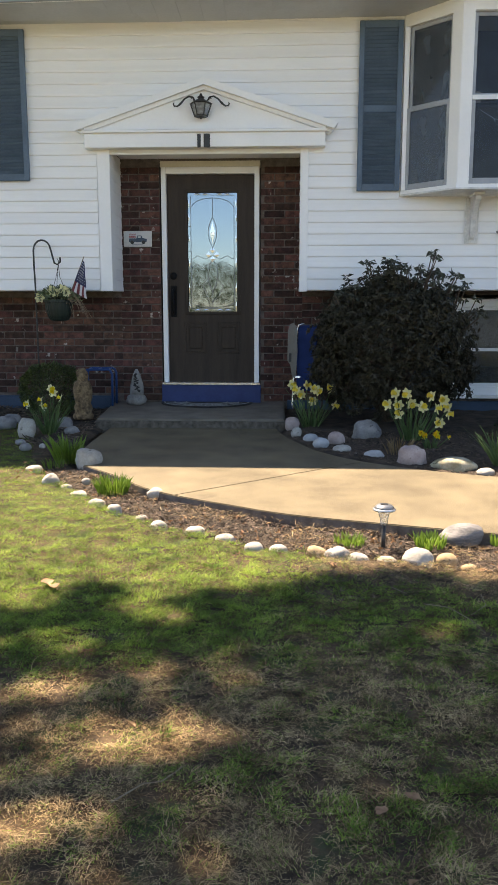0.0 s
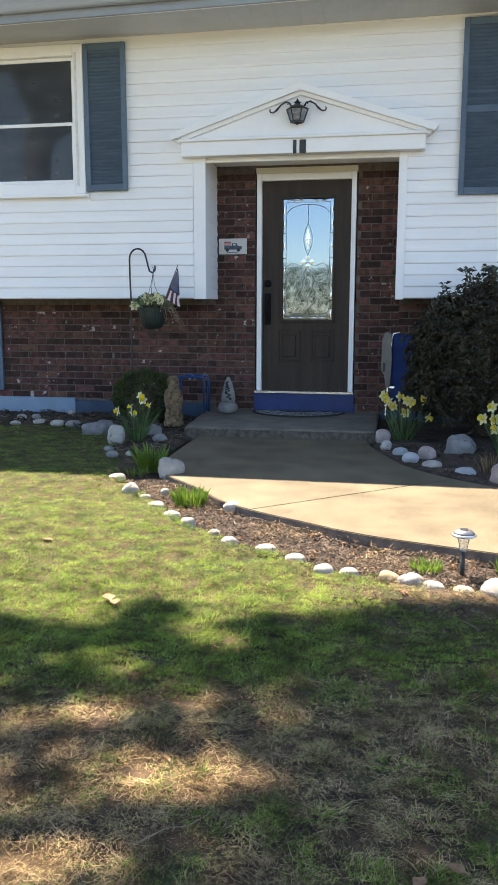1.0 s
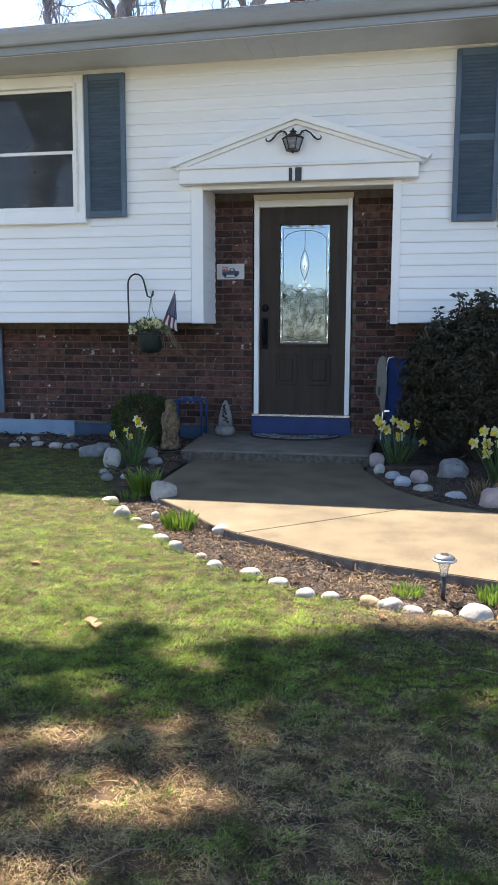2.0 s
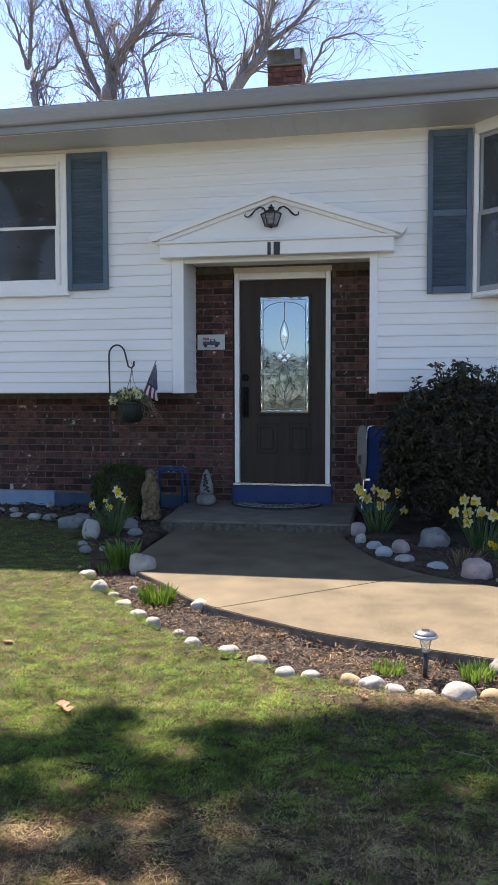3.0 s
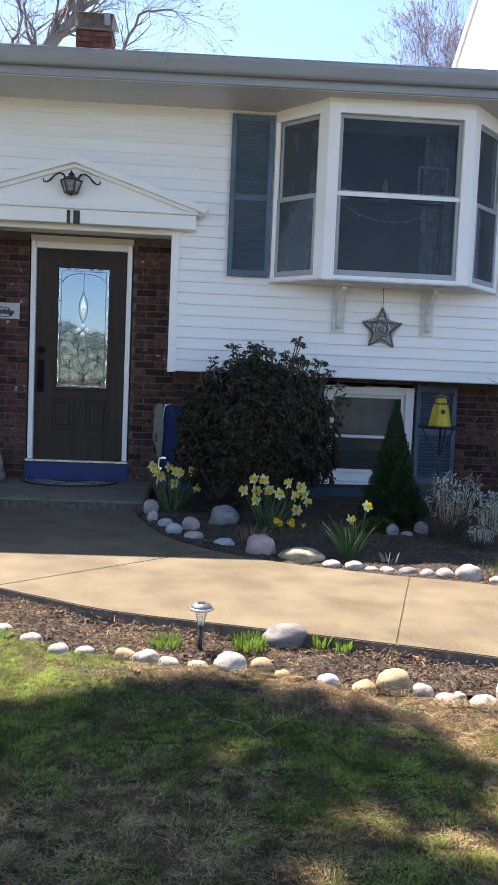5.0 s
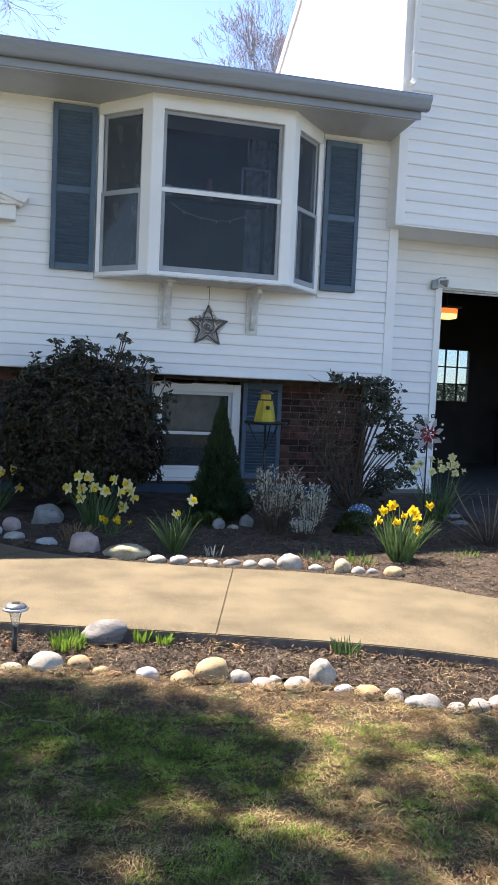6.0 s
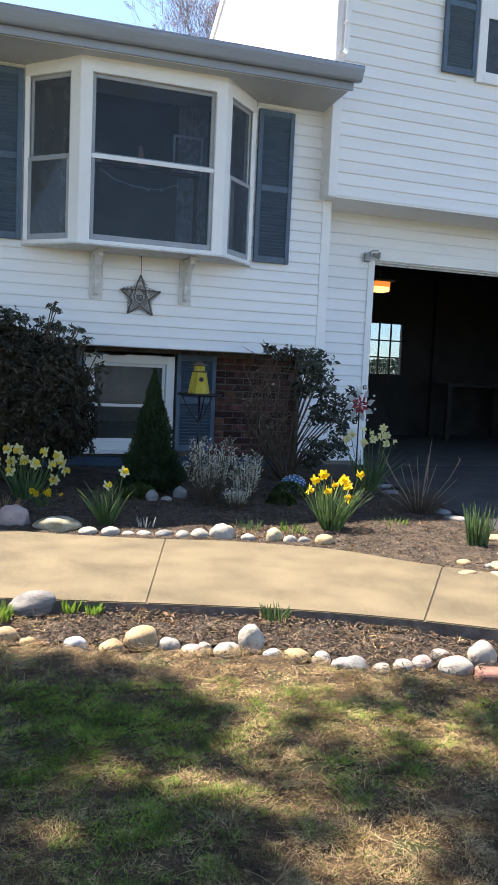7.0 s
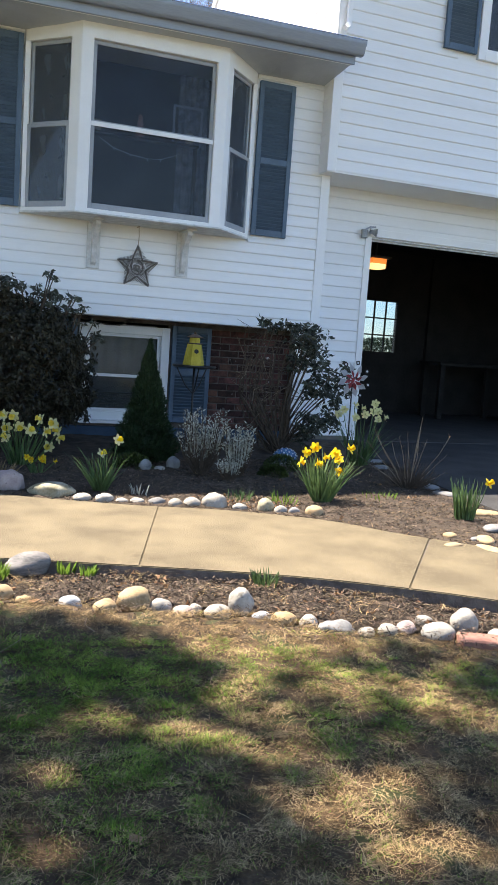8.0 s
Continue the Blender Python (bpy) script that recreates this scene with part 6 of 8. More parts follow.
M_GRASS = leafy("fresh_grass", (0.056, 0.106, 0.020), (0.280, 0.405, 0.066), 0.5, 0.6, 0.4)
M_STRAW = leafy("dead_straw_grass", (0.115, 0.075, 0.037), (0.46, 0.34, 0.185), 0.8, 0.75, 0.15)
M_CHIP = surf("bark_chips", (0.026, 0.019, 0.014), (0.165, 0.122, 0.088), 20, 0.9, 0.4, 90, island=0.85)
M_DRYLEAF = leafy("dry_oak_leaf", (0.17, 0.085, 0.04), (0.33, 0.20, 0.11), 0.7, 0.4, 0.25)
M_RHODO = leafy("dark_rhododendron_leaf", (0.017, 0.018, 0.009), (0.052, 0.043, 0.022), 0.42, 0.6, 0.12)
# Paler than M_RHODO: grey highlights are put into this leaf colour.
M_RHODOTOP = leafy("highlit_rhododendron_leaf", (0.024, 0.030, 0.018), (0.085, 0.092, 0.066), 0.28, 0.5, 0.12)
M_BOX = leafy("boxwood_leaf", (0.018, 0.032, 0.008), (0.085, 0.115, 0.03), 0.35, 0.6, 0.15)
M_SPRUCE = leafy("dwarf_spruce_needles", (0.010, 0.026, 0.009), (0.03, 0.058, 0.020), 0.6, 0.4, 0.15)
M_DAFLEAF = leafy("daffodil_leaf", (0.062, 0.118, 0.042), (0.14, 0.215, 0.085), 0.45, 0.3, 0.35)
M_TUFT = leafy("bright_green_blade", (0.11, 0.21, 0.025), (0.24, 0.36, 0.06), 0.5, 0.3, 0.4)
M_SAGE = leafy("silver_grey_foliage", (0.36, 0.37, 0.31), (0.58, 0.58, 0.50), 0.8, 0.3, 0.2)
M_STEM = surf("brown_stem", (0.05, 0.035, 0.025), (0.12, 0.09, 0.065), 20, 0.9, 0.3, 90)
M_YELLOW = leafy("yellow_petal", (0.80, 0.62, 0.02), (0.88, 0.70, 0.04), 0.5, 0.12, 0.35)
M_DEEPYELLOW = leafy("deep_yellow_trumpet", (0.80, 0.50, 0.01), (0.86, 0.58, 0.02), 0.5, 0.12, 0.35)
M_LEMON = leafy("lemon_trumpet", (0.80, 0.62, 0.07), (0.86, 0.70, 0.14), 0.5, 0.1, 0.35)
M_PALE = leafy("pale_lemon_petal", (0.78, 0.72, 0.34), (0.86, 0.80, 0.48), 0.5, 0.1, 0.35)
M_WHITEPETAL = leafy("cream_white_petal", (0.80, 0.76, 0.42), (0.86, 0.83, 0.58), 0.5, 0.1, 0.35)


def stuff(name, me, label, category, parent=None):
    ob = new(name, me)
    return tagged(ob, label, category, kind="stuff")


def ramp(v, a, b):
    return max(0.0, min(1.0, (v - a) / (b - a)))


def greenness(x, y):
    """Where the turf is alive: lush in the sun by the stones' bend, thin and brown in the deep shade and along the edging."""
    g = 0.8 * noise.noise(Vector((x * 1.3, y * 1.7, 4.0))) + 0.6 * noise.noise(Vector((x * 3.7, y * 4.1, 1.0))) + 0.6 * noise.noise(Vector((x * 9.0, y * 10.0, 2.0)))
    left = ramp(0.7 - x, 0.0, 1.6) * ramp(y, 2.5, 3.3)
    edge = line_at(STONE_LINE, x) - y
    band = 0.22 * max(0.0, 1 - abs(y - 2.9) / 0.42)
    bare = 0.75 * ramp(0.40 - edge, 0.0, 0.15) if x > -0.8 else 0.12 * ramp(0.2 - edge, 0.0, 0.1)
    return g * 0.85 - 0.20 + 0.15 * ramp(x, 0.3, 1.0) + 1.6 * left + band - bare - 0.30 * ramp(2.5 - y, 0.0, 0.4) * ramp(abs(x + 0.05), 0.15, 0.6)


def build_lawn():
    rng = np.random.RandomState(3)
    # patchiness, tussocks and lie of the grass, looked up on a fine grid
    step = 0.03
    gx, gy = np.arange(-4.6, 3.6, step), np.arange(0.8, 7.8, step)
    grid = np.array([[greenness(x, y) for x in gx] for y in gy])
    tuss = np.array([[1.1 * noise.noise(Vector((x * 11, y * 13, 6.0))) + 0.6 * noise.noise(Vector((x * 27, y * 30, 1.0))) for x in gx] for y in gy])
    comb = np.array([[3.0 * noise.noise(Vector((x * 2.5, y * 2.5, 8.0))) + 3.5 * noise.noise(Vector((x * 9, y * 9, 3.0))) for x in gx] for y in gy])
    lim = np.array([line_at(STONE_LINE, x) - 0.02 if x > -2.5 else 7.35 for x in gx])
    hz = np.array([[ground_z(x, y) + 0.018 * noise.noise(Vector((x * 1.6, y * 1.6, 0))) for x in gx] for y in gy])
    n = 4600000
    x, y = rng.uniform(-4.4, 3.3, n), rng.uniform(1.0, 7.5, n)
    ix, iy = ((x + 4.6) / step).astype(int), ((y - 0.8) / step).astype(int)
    ok = (np.abs(x + 0.2) < 0.62 * (y - 0.4) + 0.75) & (rng.uniform(size=n) < np.minimum(1.0, 6.5 / (y * y))) & (y < lim[ix])
    x, y, ix, iy = x[ok], y[ok], ix[ok], iy[ok]
    n = len(x)
    g, z, tu, an = grid[iy, ix], hz[iy, ix], tuss[iy, ix], comb[iy, ix]
    green = rng.uniform(size=n) < 0.93 / (1 + np.exp(-5.5 * (g - 0.06 + 0.34 * tu)))
    thin = rng.uniform(size=n)
    base = np.stack([x, y, z + 0.004 + 0.012 * np.clip(tu, -0.3, 0.8)], 1)
    pick = green & (thin < 0.95 + 0.7 * tu)
    k = int(pick.sum())
    d = rng.normal(scale=0.5, size=(k, 3))
    d[:, 0] += 0.45 * np.cos(an[pick])
    d[:, 1] += 0.45 * np.sin(an[pick])
    d[:, 2] = 0.85
    stuff("lawn_grass", blades("lawn_grass", base[pick], d, rng.uniform(0.006, 0.018, k) * (0.85 + 0.6 * np.clip(g[pick], 0, 0.8) + 1.1 * np.clip(tu[pick], 0, 0.8)), rng.uniform(0.0014, 0.0026, k), M_GRASS, 0.7, 1), "short fresh green spring grass in uneven tussocks", "grass")
    # matted dead blades, curled and tangled in tufts
    pick = ~green & (thin < 0.62 + 0.9 * tu)
    k = int(pick.sum())
    d = rng.normal(scale=0.75, size=(k, 3))
    d[:, 0] += 0.7 * np.cos(an[pick])
    d[:, 1] += 0.7 * np.sin(an[pick])
    d[:, 2] = np.abs(d[:, 2]) * 0.6 + 0.05
    stuff("dead_grass", blades("dead_grass", base[pick] + np.array([0, 0, 0.003]), d, rng.uniform(0.005, 0.021, k) * (1 + 0.5 * np.clip(tu[pick], 0, 0.8)), rng.uniform(0.0012, 0.0024, k), M_STRAW, 0.9, 2), "matted dry straw-coloured dead grass", "dead grass")
    # loose straws lying in wisps
    pick = (thin > 0.994) & (g < 0.35) & (tu > 0.05)
    k = int(pick.sum())
    d = rng.normal(size=(k, 3))
    d[:, 2] = np.abs(d[:, 2]) * 0.3 + 0.02
    stuff("loose_straw", blades("loose_straw", base[pick] + np.array([0, 0, 0.008]), d, rng.uniform(0.02, 0.055, k), rng.uniform(0.0014, 0.0026, k), M_PALESTRAW, 0.8, 4), "pale loose straws curling over the turf", "straw")


for m_ in (M_GRASS, M_STRAW):
    m_.node_tree.nodes["Principled BSDF"].inputs["Specular IOR Level"].default_value = 0.1
M_PALESTRAW = leafy("pale_loose_straw", (0.30, 0.225, 0.12), (0.50, 0.39, 0.23), 0.8, 0.3, 0.2)
build_lawn()


STONE_AT = np.array([(x, y, w * 0.5) for rows in (EDGE_LEFT, EDGE_RIGHT, EDGE_FAR_END, EDGE_BED, BED_LEFT, BED_STOOP) for x, y, w, h, tone in rows])


def scatter_chips(name, inside, box_, n, size, label, seed, low=0.0, rise=lambda x: 0.0):
    rng = np.random.RandomState(seed)
    v, f = [], []
    k = 0
    while k < n:
        x, y = rng.uniform(box_[0], box_[1]), rng.uniform(box_[2], box_[3])
        if not inside(x, y):
            continue
        if np.any((STONE_AT[:, 0] - x) ** 2 + (STONE_AT[:, 1] - y) ** 2 < STONE_AT[:, 2] ** 2):
            k += 1
            continue
        if -2.1 < x < 4 and line_at(NEAR_EDGE, x) - 0.02 < y < (line_at(FAR_EDGE, x) if x > -0.5 else 7.1):
            k += 1
            continue
        L, W, H = rng.uniform(0.3, 1.0) ** 2 * 2.2 * size, rng.uniform(0.08, 0.38) * size, rng.uniform(0.04, 0.12) * size
        m = Euler((rng.normal() * 0.35, rng.normal() * 0.35, rng.uniform(0, 6.3))).to_matrix()
        c = Vector((x, y, ground_z(x, y) + 0.018 - low + rise(x) + 0.02 * noise.noise(Vector((x * 3, y * 3, 7))) + rng.uniform(0, 0.012)))
        i0 = len(v)
        for sx in (-1, 1):
            for sy in (-1, 1):
                for sz in (-1, 1):
                    v.append(tuple(c + m @ Vector((sx * L / 2 * (0.75 if sy > 0 else 1), sy * W / 2, sz * H / 2))))
        f += [tuple(i0 + i for i in q) for q in ((0, 1, 3, 2), (4, 6, 7, 5), (0, 4, 5, 1), (2, 3, 7, 6), (0, 2, 6, 4), (1, 5, 7, 3))]
        k += 1
    stuff(name, quick(name, v, f, M_CHIP), label, "mulch")


scatter_chips("mulch_chips", in_near, (-2.6, 3.0, 2.2, 7.0), 26000, 0.017, "shredded brown bark mulch chips", 1, 0.034, near_rise)
scatter_chips("mulch_chips", in_far, (-0.4, 4.0, 3.8, 6.9), 42000, 0.0155, "shredded brown bark mulch chips", 2)
def bare_rim(x, y):
    """The strip of bare crumbly soil between the edging stones and the turf."""
    e = line_at(STONE_LINE, x) - y
    return -0.04 < e < 0.45 * (0.6 + noise.noise(Vector((x * 2, y * 2, 6)))) and x > -1.2


scatter_chips("soil_crumbs", bare_rim, (-1.2, 2.4, 2.0, 4.6), 5200, 0.011, "crumbly bare brown soil and bark bits", 6)
scatter_chips("mulch_chips", in_left, (-5.0, -2.0, 6.0, 8.3), 1200, 0.05, "shredded brown bark mulch chips", 4)


def build_leaf_litter():
    """Curled dry leaves, in the beds and here and there on the grass."""
    rng = np.random.RandomState(9)
    pts = []
    for k in range(90):
        x = rng.uniform(1.5, 2.3)
        pts.append((x, line_at(FAR_EDGE, x) + rng.uniform(0.12, 0.42)))
    for k in range(330):
        x = rng.uniform(-1.7, 2.4)
        pts.append((x, line_at(STONE_LINE, x) + rng.uniform(0.03, 0.5)))
    for k in range(26):
        pts.append((rng.uniform(-2.5, 2.2), rng.uniform(1.4, 4.2)))
    for k in range(40):
        pts.append((rng.uniform(2.2, 3.6), rng.uniform(4.9, 6.3)))
    for k in range(30):
        pts.append((-2.0 + rng.uniform(-0.2, 0.25), rng.uniform(5.0, 5.5)))
    pts = [p for p in pts if in_near(*p) or not (line_at(STONE_LINE, p[0]) < p[1] < line_at(FAR_EDGE, p[0]) + 0.06)]
    b = [(x, y, ground_z(x, y) + (-0.010 + near_rise(x) if in_near(x, y) else 0.026)) for x, y in pts]
    d = np.random.normal(size=(len(b), 3))
    d[:, 2] = np.abs(d[:, 2]) * 0.3
    stuff("leaf_litter", leaves("leaf_litter", b, d, np.random.uniform(0.014, 0.040, len(b)), np.random.uniform(0.008, 0.022, len(b)), M_DRYLEAF, 0.45, 0.3), "curled dry brown leaves lying about", "dead leaves")


build_leaf_litter()


def build_bed_straw():
    """Dry stalks, shreds and wisps of dead grass caught in the mulch strips."""
    rng = np.random.RandomState(14)
    pts = []
    while len(pts) < 3400:
        x = rng.uniform(-2.0, 2.6)
        y = line_at(STONE_LINE, x) + rng.uniform(-0.03, 0.62)
        if in_near(x, y) and noise.noise(Vector((x * 4.0, y * 4.0, 11.0))) + 0.5 * noise.noise(Vector((x * 13.0, y * 13.0, 5.0))) > -0.05 + 0.4 * rng.uniform():
            pts.append((x, y, ground_z(x, y) + near_rise(x) + rng.uniform(-0.012, 0.008)))
    while len(pts) < 6200:
        x, y = rng.uniform(1.0, 3.5), rng.uniform(3.9, 6.4)
        if in_far(x, y) and noise.noise(Vector((x * 3.0, y * 3.0, 21.0))) > 0.0:
            pts.append((x, y, ground_z(x, y) + rng.uniform(0.018, 0.035)))
    d = rng.normal(size=(len(pts), 3))
    d[:, 2] = np.abs(d[:, 2]) * 0.35 + 0.03
    stuff("bed_straw", blades("bed_straw", pts, d, rng.uniform(0.012, 0.06, len(pts)) * rng.uniform(0.4, 1.0, len(pts)), rng.uniform(0.0014, 0.004, len(pts)), M_STRAW, 0.5, 3), "dry stalks and shreds caught in the mulch", "straw")


build_bed_straw()

def oak_leaf(x, y, size, rz):
    bm = bmesh.new()
    n = 14
    outline = [((0.30 + 0.20 * math.cos(4.0 * a) * (0.6 + 0.4 * math.cos(a))) * math.sin(a) * size * 0.9, (-math.cos(a) * 0.5) * size) for a in (2 * math.pi * k / n for k in range(n))]
    c = bm.verts.new((0, 0, 0.004))
    vs = [bm.verts.new((px, py, 0.006 * abs(math.sin(3 * i)) + 0.12 * abs(px))) for i, (px, py) in enumerate(outline)]
    for i in range(n):
        bm.faces.new((c, vs[i], vs[(i + 1) % n]))
    solo("fallen_leaf", bm, M_DRYLEAF, (x, y, ground_z(x, y) + 0.013), "curled brown oak leaf on the grass", "fallen leaf", "fallen leaves on the lawn", smooth=True, rz=rz)


for i, (x, y, s, r) in enumerate(((-1.40, 3.30, 0.075, 30), (-1.36, 3.26, 0.06, 200), (-1.95, 3.95, 0.06, 80), (-0.26, 3.55, 0.05, 10), (0.36, 3.5, 0.07, 100), (-0.16, 2.0, 0.05, 60), (-0.24, 1.95, 0.045, 150), (0.43, 2.0, 0.045, 20))):
    oak_leaf(x, y, s, r)


def fallen_twig(pts, r):
    p0 = pts[0]
    bm = tube(bmesh.new(), [(x - p0[0], y - p0[1], 0.012 + 0.004 * math.sin(i * 2.0)) for i, (x, y) in enumerate(pts)], [r * (1 - 0.6 * i / len(pts)) for i in range(len(pts))], 5)
    solo("fallen_twig", bm, M_STRAWTWIG, (p0[0], p0[1], ground_z(*p0) + 0.012), "thin dry fallen twig on the grass", "twig", "twigs on the lawn", smooth=True)


M_STRAWTWIG = surf("dry_twig", (0.14, 0.10, 0.07), (0.30, 0.24, 0.17), 30, 0.9, 0.2, 90)
fallen_twig([(-0.85, 1.94), (-0.79, 2.01), (-0.75, 2.03), (-0.70, 2.10)], 0.0018)
fallen_twig([(0.05, 3.12), (0.13, 3.08), (0.19, 2.98), (0.21, 2.86)], 0.0018)
fallen_twig([(0.28, 3.22), (0.27, 3.10), (0.20, 3.02)], 0.0018)
fallen_twig([(-0.05, 3.28), (0.0, 3.2)], 0.0018)
fallen_twig([(0.52, 3.28), (0.50, 3.20), (0.53, 3.14)], 0.0018)
fallen_twig([(-1.05, 4.2), (-0.93, 4.26)], 0.0018)
solo("red_brick", bx(-0.1, 0.1, -0.05, 0.05, 0, 0.055, bev=0.006), surf("pale_red_brick", (0.22, 0.10, 0.075), (0.36, 0.19, 0.15), 20, 0.9, 0.4, 90), (1.99, 2.86, ground_z(1.9, 2.8) - 0.03), "single worn pale red brick lying at the edging", "brick", rz=-22)


# ---- shrubs ----
def whorls(centres, outs, n, length, width, droop, rng):
    """Rosettes of leaves round shoot tips, as rhododendrons have them."""
    b, d, L, W = [], [], [], []
    for c, o in zip(centres, outs):
        o = Vector(o).normalized()
        s = o.orthogonal().normalized()
        t = o.cross(s)
        for k in range(n):
            a = 2 * math.pi * (k + rng.uniform(-0.3, 0.3)) / n
            way = (math.cos(a) * s + math.sin(a) * t) * rng.uniform(0.6, 1.1) + o * rng.uniform(0.0, 0.5) + Vector((0, 0, -droop * rng.uniform(0.5, 1.3)))
            b.append(tuple(Vector(c) + way.normalized() * 0.008))
            d.append(tuple(way))
            f = rng.uniform(0.7, 1.2)
            L.append(length * f)
            W.append(width * f)
    return b, d, np.array(L), np.array(W)


def build_big_rhododendron():
    rng = np.random.RandomState(11)
    sh = thing("rhododendron", (0.46, 7.42, 0.69), "large dark rhododendron with drooping leathery leaves", "shrub")
    pts, outs = [], []
    while len(pts) < 3600:
        d = rng.normal(size=3)
        d /= np.linalg.norm(d)
        if d[2] < -0.75:
            continue
        bump = 1 + 0.16 * noise.noise(Vector(d * 2.3)) + 0.12 * noise.noise(Vector(d * 5.0 + 3))
        r = bump * (rng.uniform(0.55, 1.0) ** 0.4)
        p = Vector((d[0] * 0.72 * r, d[1] * 0.60 * r, 0.66 + d[2] * 0.66 * r))
        if p.z < 0.14 or p.y > 0.75 or p.x < -0.70 + 0.14 * noise.noise(p * 4.0):
            continue
        pts.append(p)
        outs.append(Vector((d[0], d[1], d[2] * 0.8 + 0.35)))
    # tall shoots along the top
    tops = [(-0.18, 1.40), (-0.05, 1.50), (0.02, 1.38), (0.16, 1.43), (0.30, 1.48), (0.38, 1.36), (0.48, 1.34), (-0.34, 1.32), (-0.42, 1.22), (0.58, 1.24), (0.10, 1.33), (0.66, 1.12)]
    stems = []
    tips, tip_outs = [], []
    for x, z in tops:
        for q in range(6):
            p = Vector((x + rng.uniform(-0.08, 0.08), rng.uniform(-0.25, 0.05), z + 0.03 - rng.uniform(0, 0.2)))
            tips.append(p)
            tip_outs.append(Vector((rng.uniform(-0.3, 0.3), -0.4, 0.7)))
            stems.append(tube(bmesh.new(), [(x * 0.5, 0, 0.7), (x * 0.85, p.y * 0.7, z - 0.3), tuple(p)], [0.008, 0.006, 0.004], 5))
    for k in range(18):
        a = rng.uniform(0, 6.28)
        e = Vector((math.cos(a) * 0.55, math.sin(a) * 0.42, rng.uniform(0.4, 1.15)))
        stems.append(tube(bmesh.new(), [(rng.uniform(-0.06, 0.06), rng.uniform(-0.06, 0.06), 0.0), tuple(e * 0.45 + Vector((0, 0, 0.05))), tuple(e)], [0.022, 0.014, 0.006], 6))
    for st_ in stems:
        part("stem", st_, M_STEM, sh)
    b, d, L, W = whorls(pts, outs, 7, 0.052, 0.0185, 0.8, rng)
    L *= rng.uniform(0.6, 1.35, len(L))
    part("foliage", leaves("foliage", b, d, L, W, M_RHODO, 0.2, 0.25), None, sh)["kind"] = "stuff"
    b, d, L, W = whorls(tips, tip_outs, 9, 0.058, 0.026, 0.5, rng)
    part("top_foliage", leaves("top_foliage", b, d, L, W, M_RHODOTOP, 0.2, 0.25), None, sh, "top shoot leaves with grey highlights put into their colour")["kind"] = "stuff"


build_big_rhododendron()


def build_leggy_rhododendron():
    rng = np.random.RandomState(5)
    sh = thing("rhododendron", (2.98, 7.35, 0.69), "leggy half-bare rhododendron against brick and white siding", "shrub")
    stems = []
    pts, outs = [], []
    for k in range(26):
        x = rng.uniform(-0.02, 0.56)
        z = rng.uniform(0.25, 1.22)
        y = rng.uniform(-0.35, 0.15)
        p = Vector((x, y, z))
        stems.append(tube(bmesh.new(), [(rng.uniform(-0.05, 0.05), 0, 0), (x * 0.3 - 0.04, y * 0.4, z * 0.45), (x * 0.75, y * 0.8, z * 0.85), tuple(p)], [0.010, 0.007, 0.005, 0.003], 5))
        for q in range(9):
            pts.append(p + Vector((rng.uniform(-0.10, 0.10), rng.uniform(-0.10, 0.10), rng.uniform(-0.12, 0.05))))
            outs.append(Vector((rng.uniform(-0.5, 0.5), -0.4, 0.6)))
    for k in range(9):
        p = Vector((rng.uniform(-0.36, 0.1), rng.uniform(-0.2, 0.1), rng.uniform(1.18, 1.26)))
        stems.append(tube(bmesh.new(), [(rng.uniform(-0.05, 0.05), 0, 0), (p.x * 1.2 - 0.1, 0, 0.55), (p.x - 0.08, p.y, 0.95), tuple(p)], [0.010, 0.007, 0.005, 0.003], 5))
        if k < 7:
            for q in range(3):
                pts.append(p + Vector((rng.uniform(-0.06, 0.06), rng.uniform(-0.06, 0.06), rng.uniform(-0.04, 0.03))))
                outs.append(Vector((rng.uniform(-0.4, 0.4), -0.4, 0.6)))
    for k in range(22):
        a = rng.uniform(-0.52, -0.02)
        z = rng.uniform(0.35, 1.1)
        line = [Vector((rng.uniform(-0.12, 0.05), rng.uniform(-0.05, 0.1), 0.02)), Vector((a * 0.9, rng.uniform(-0.1, 0.15), z * 0.55)), Vector((a * 1.05 + rng.uniform(-0.05, 0.08), rng.uniform(-0.15, 0.15), z)), Vector((a * 0.6 + rng.uniform(-0.1, 0.4), rng.uniform(-0.15, 0.1), z + rng.uniform(-0.08, 0.12)))]
        bent = [line[0]]
        for p, q in zip(line, line[1:]):
            bent += [p.lerp(q, 0.5) + Vector(rng.normal(size=3) * 0.035), q]
        stems.append(tube(bmesh.new(), bent, [0.008 - 0.0009 * i for i in range(7)], 5))
        for q in range(2):
            c = bent[3 + q] + Vector((0, 0, 0.01))
            stems.append(tube(bmesh.new(), [c, c + Vector(rng.normal(size=3) * 0.05) + Vector((0, 0, 0.04)), c + Vector(rng.normal(size=3) * 0.10) + Vector((0, 0, 0.08))], [0.004, 0.003, 0.0015], 4))
    for i, st_ in enumerate(stems):
        part("stem", st_, M_STRAWTWIG if i > 34 and i % 3 == 0 else M_STEM, sh)
    b, d, L, W = whorls(pts, outs, 8, 0.066, 0.029, 0.55, rng)
    L *= rng.uniform(0.65, 1.2, len(L))
    part("foliage", leaves("foliage", b, d, L, W, M_RHODOTOP, 0.2, 0.2), None, sh)["kind"] = "stuff"


build_leggy_rhododendron()


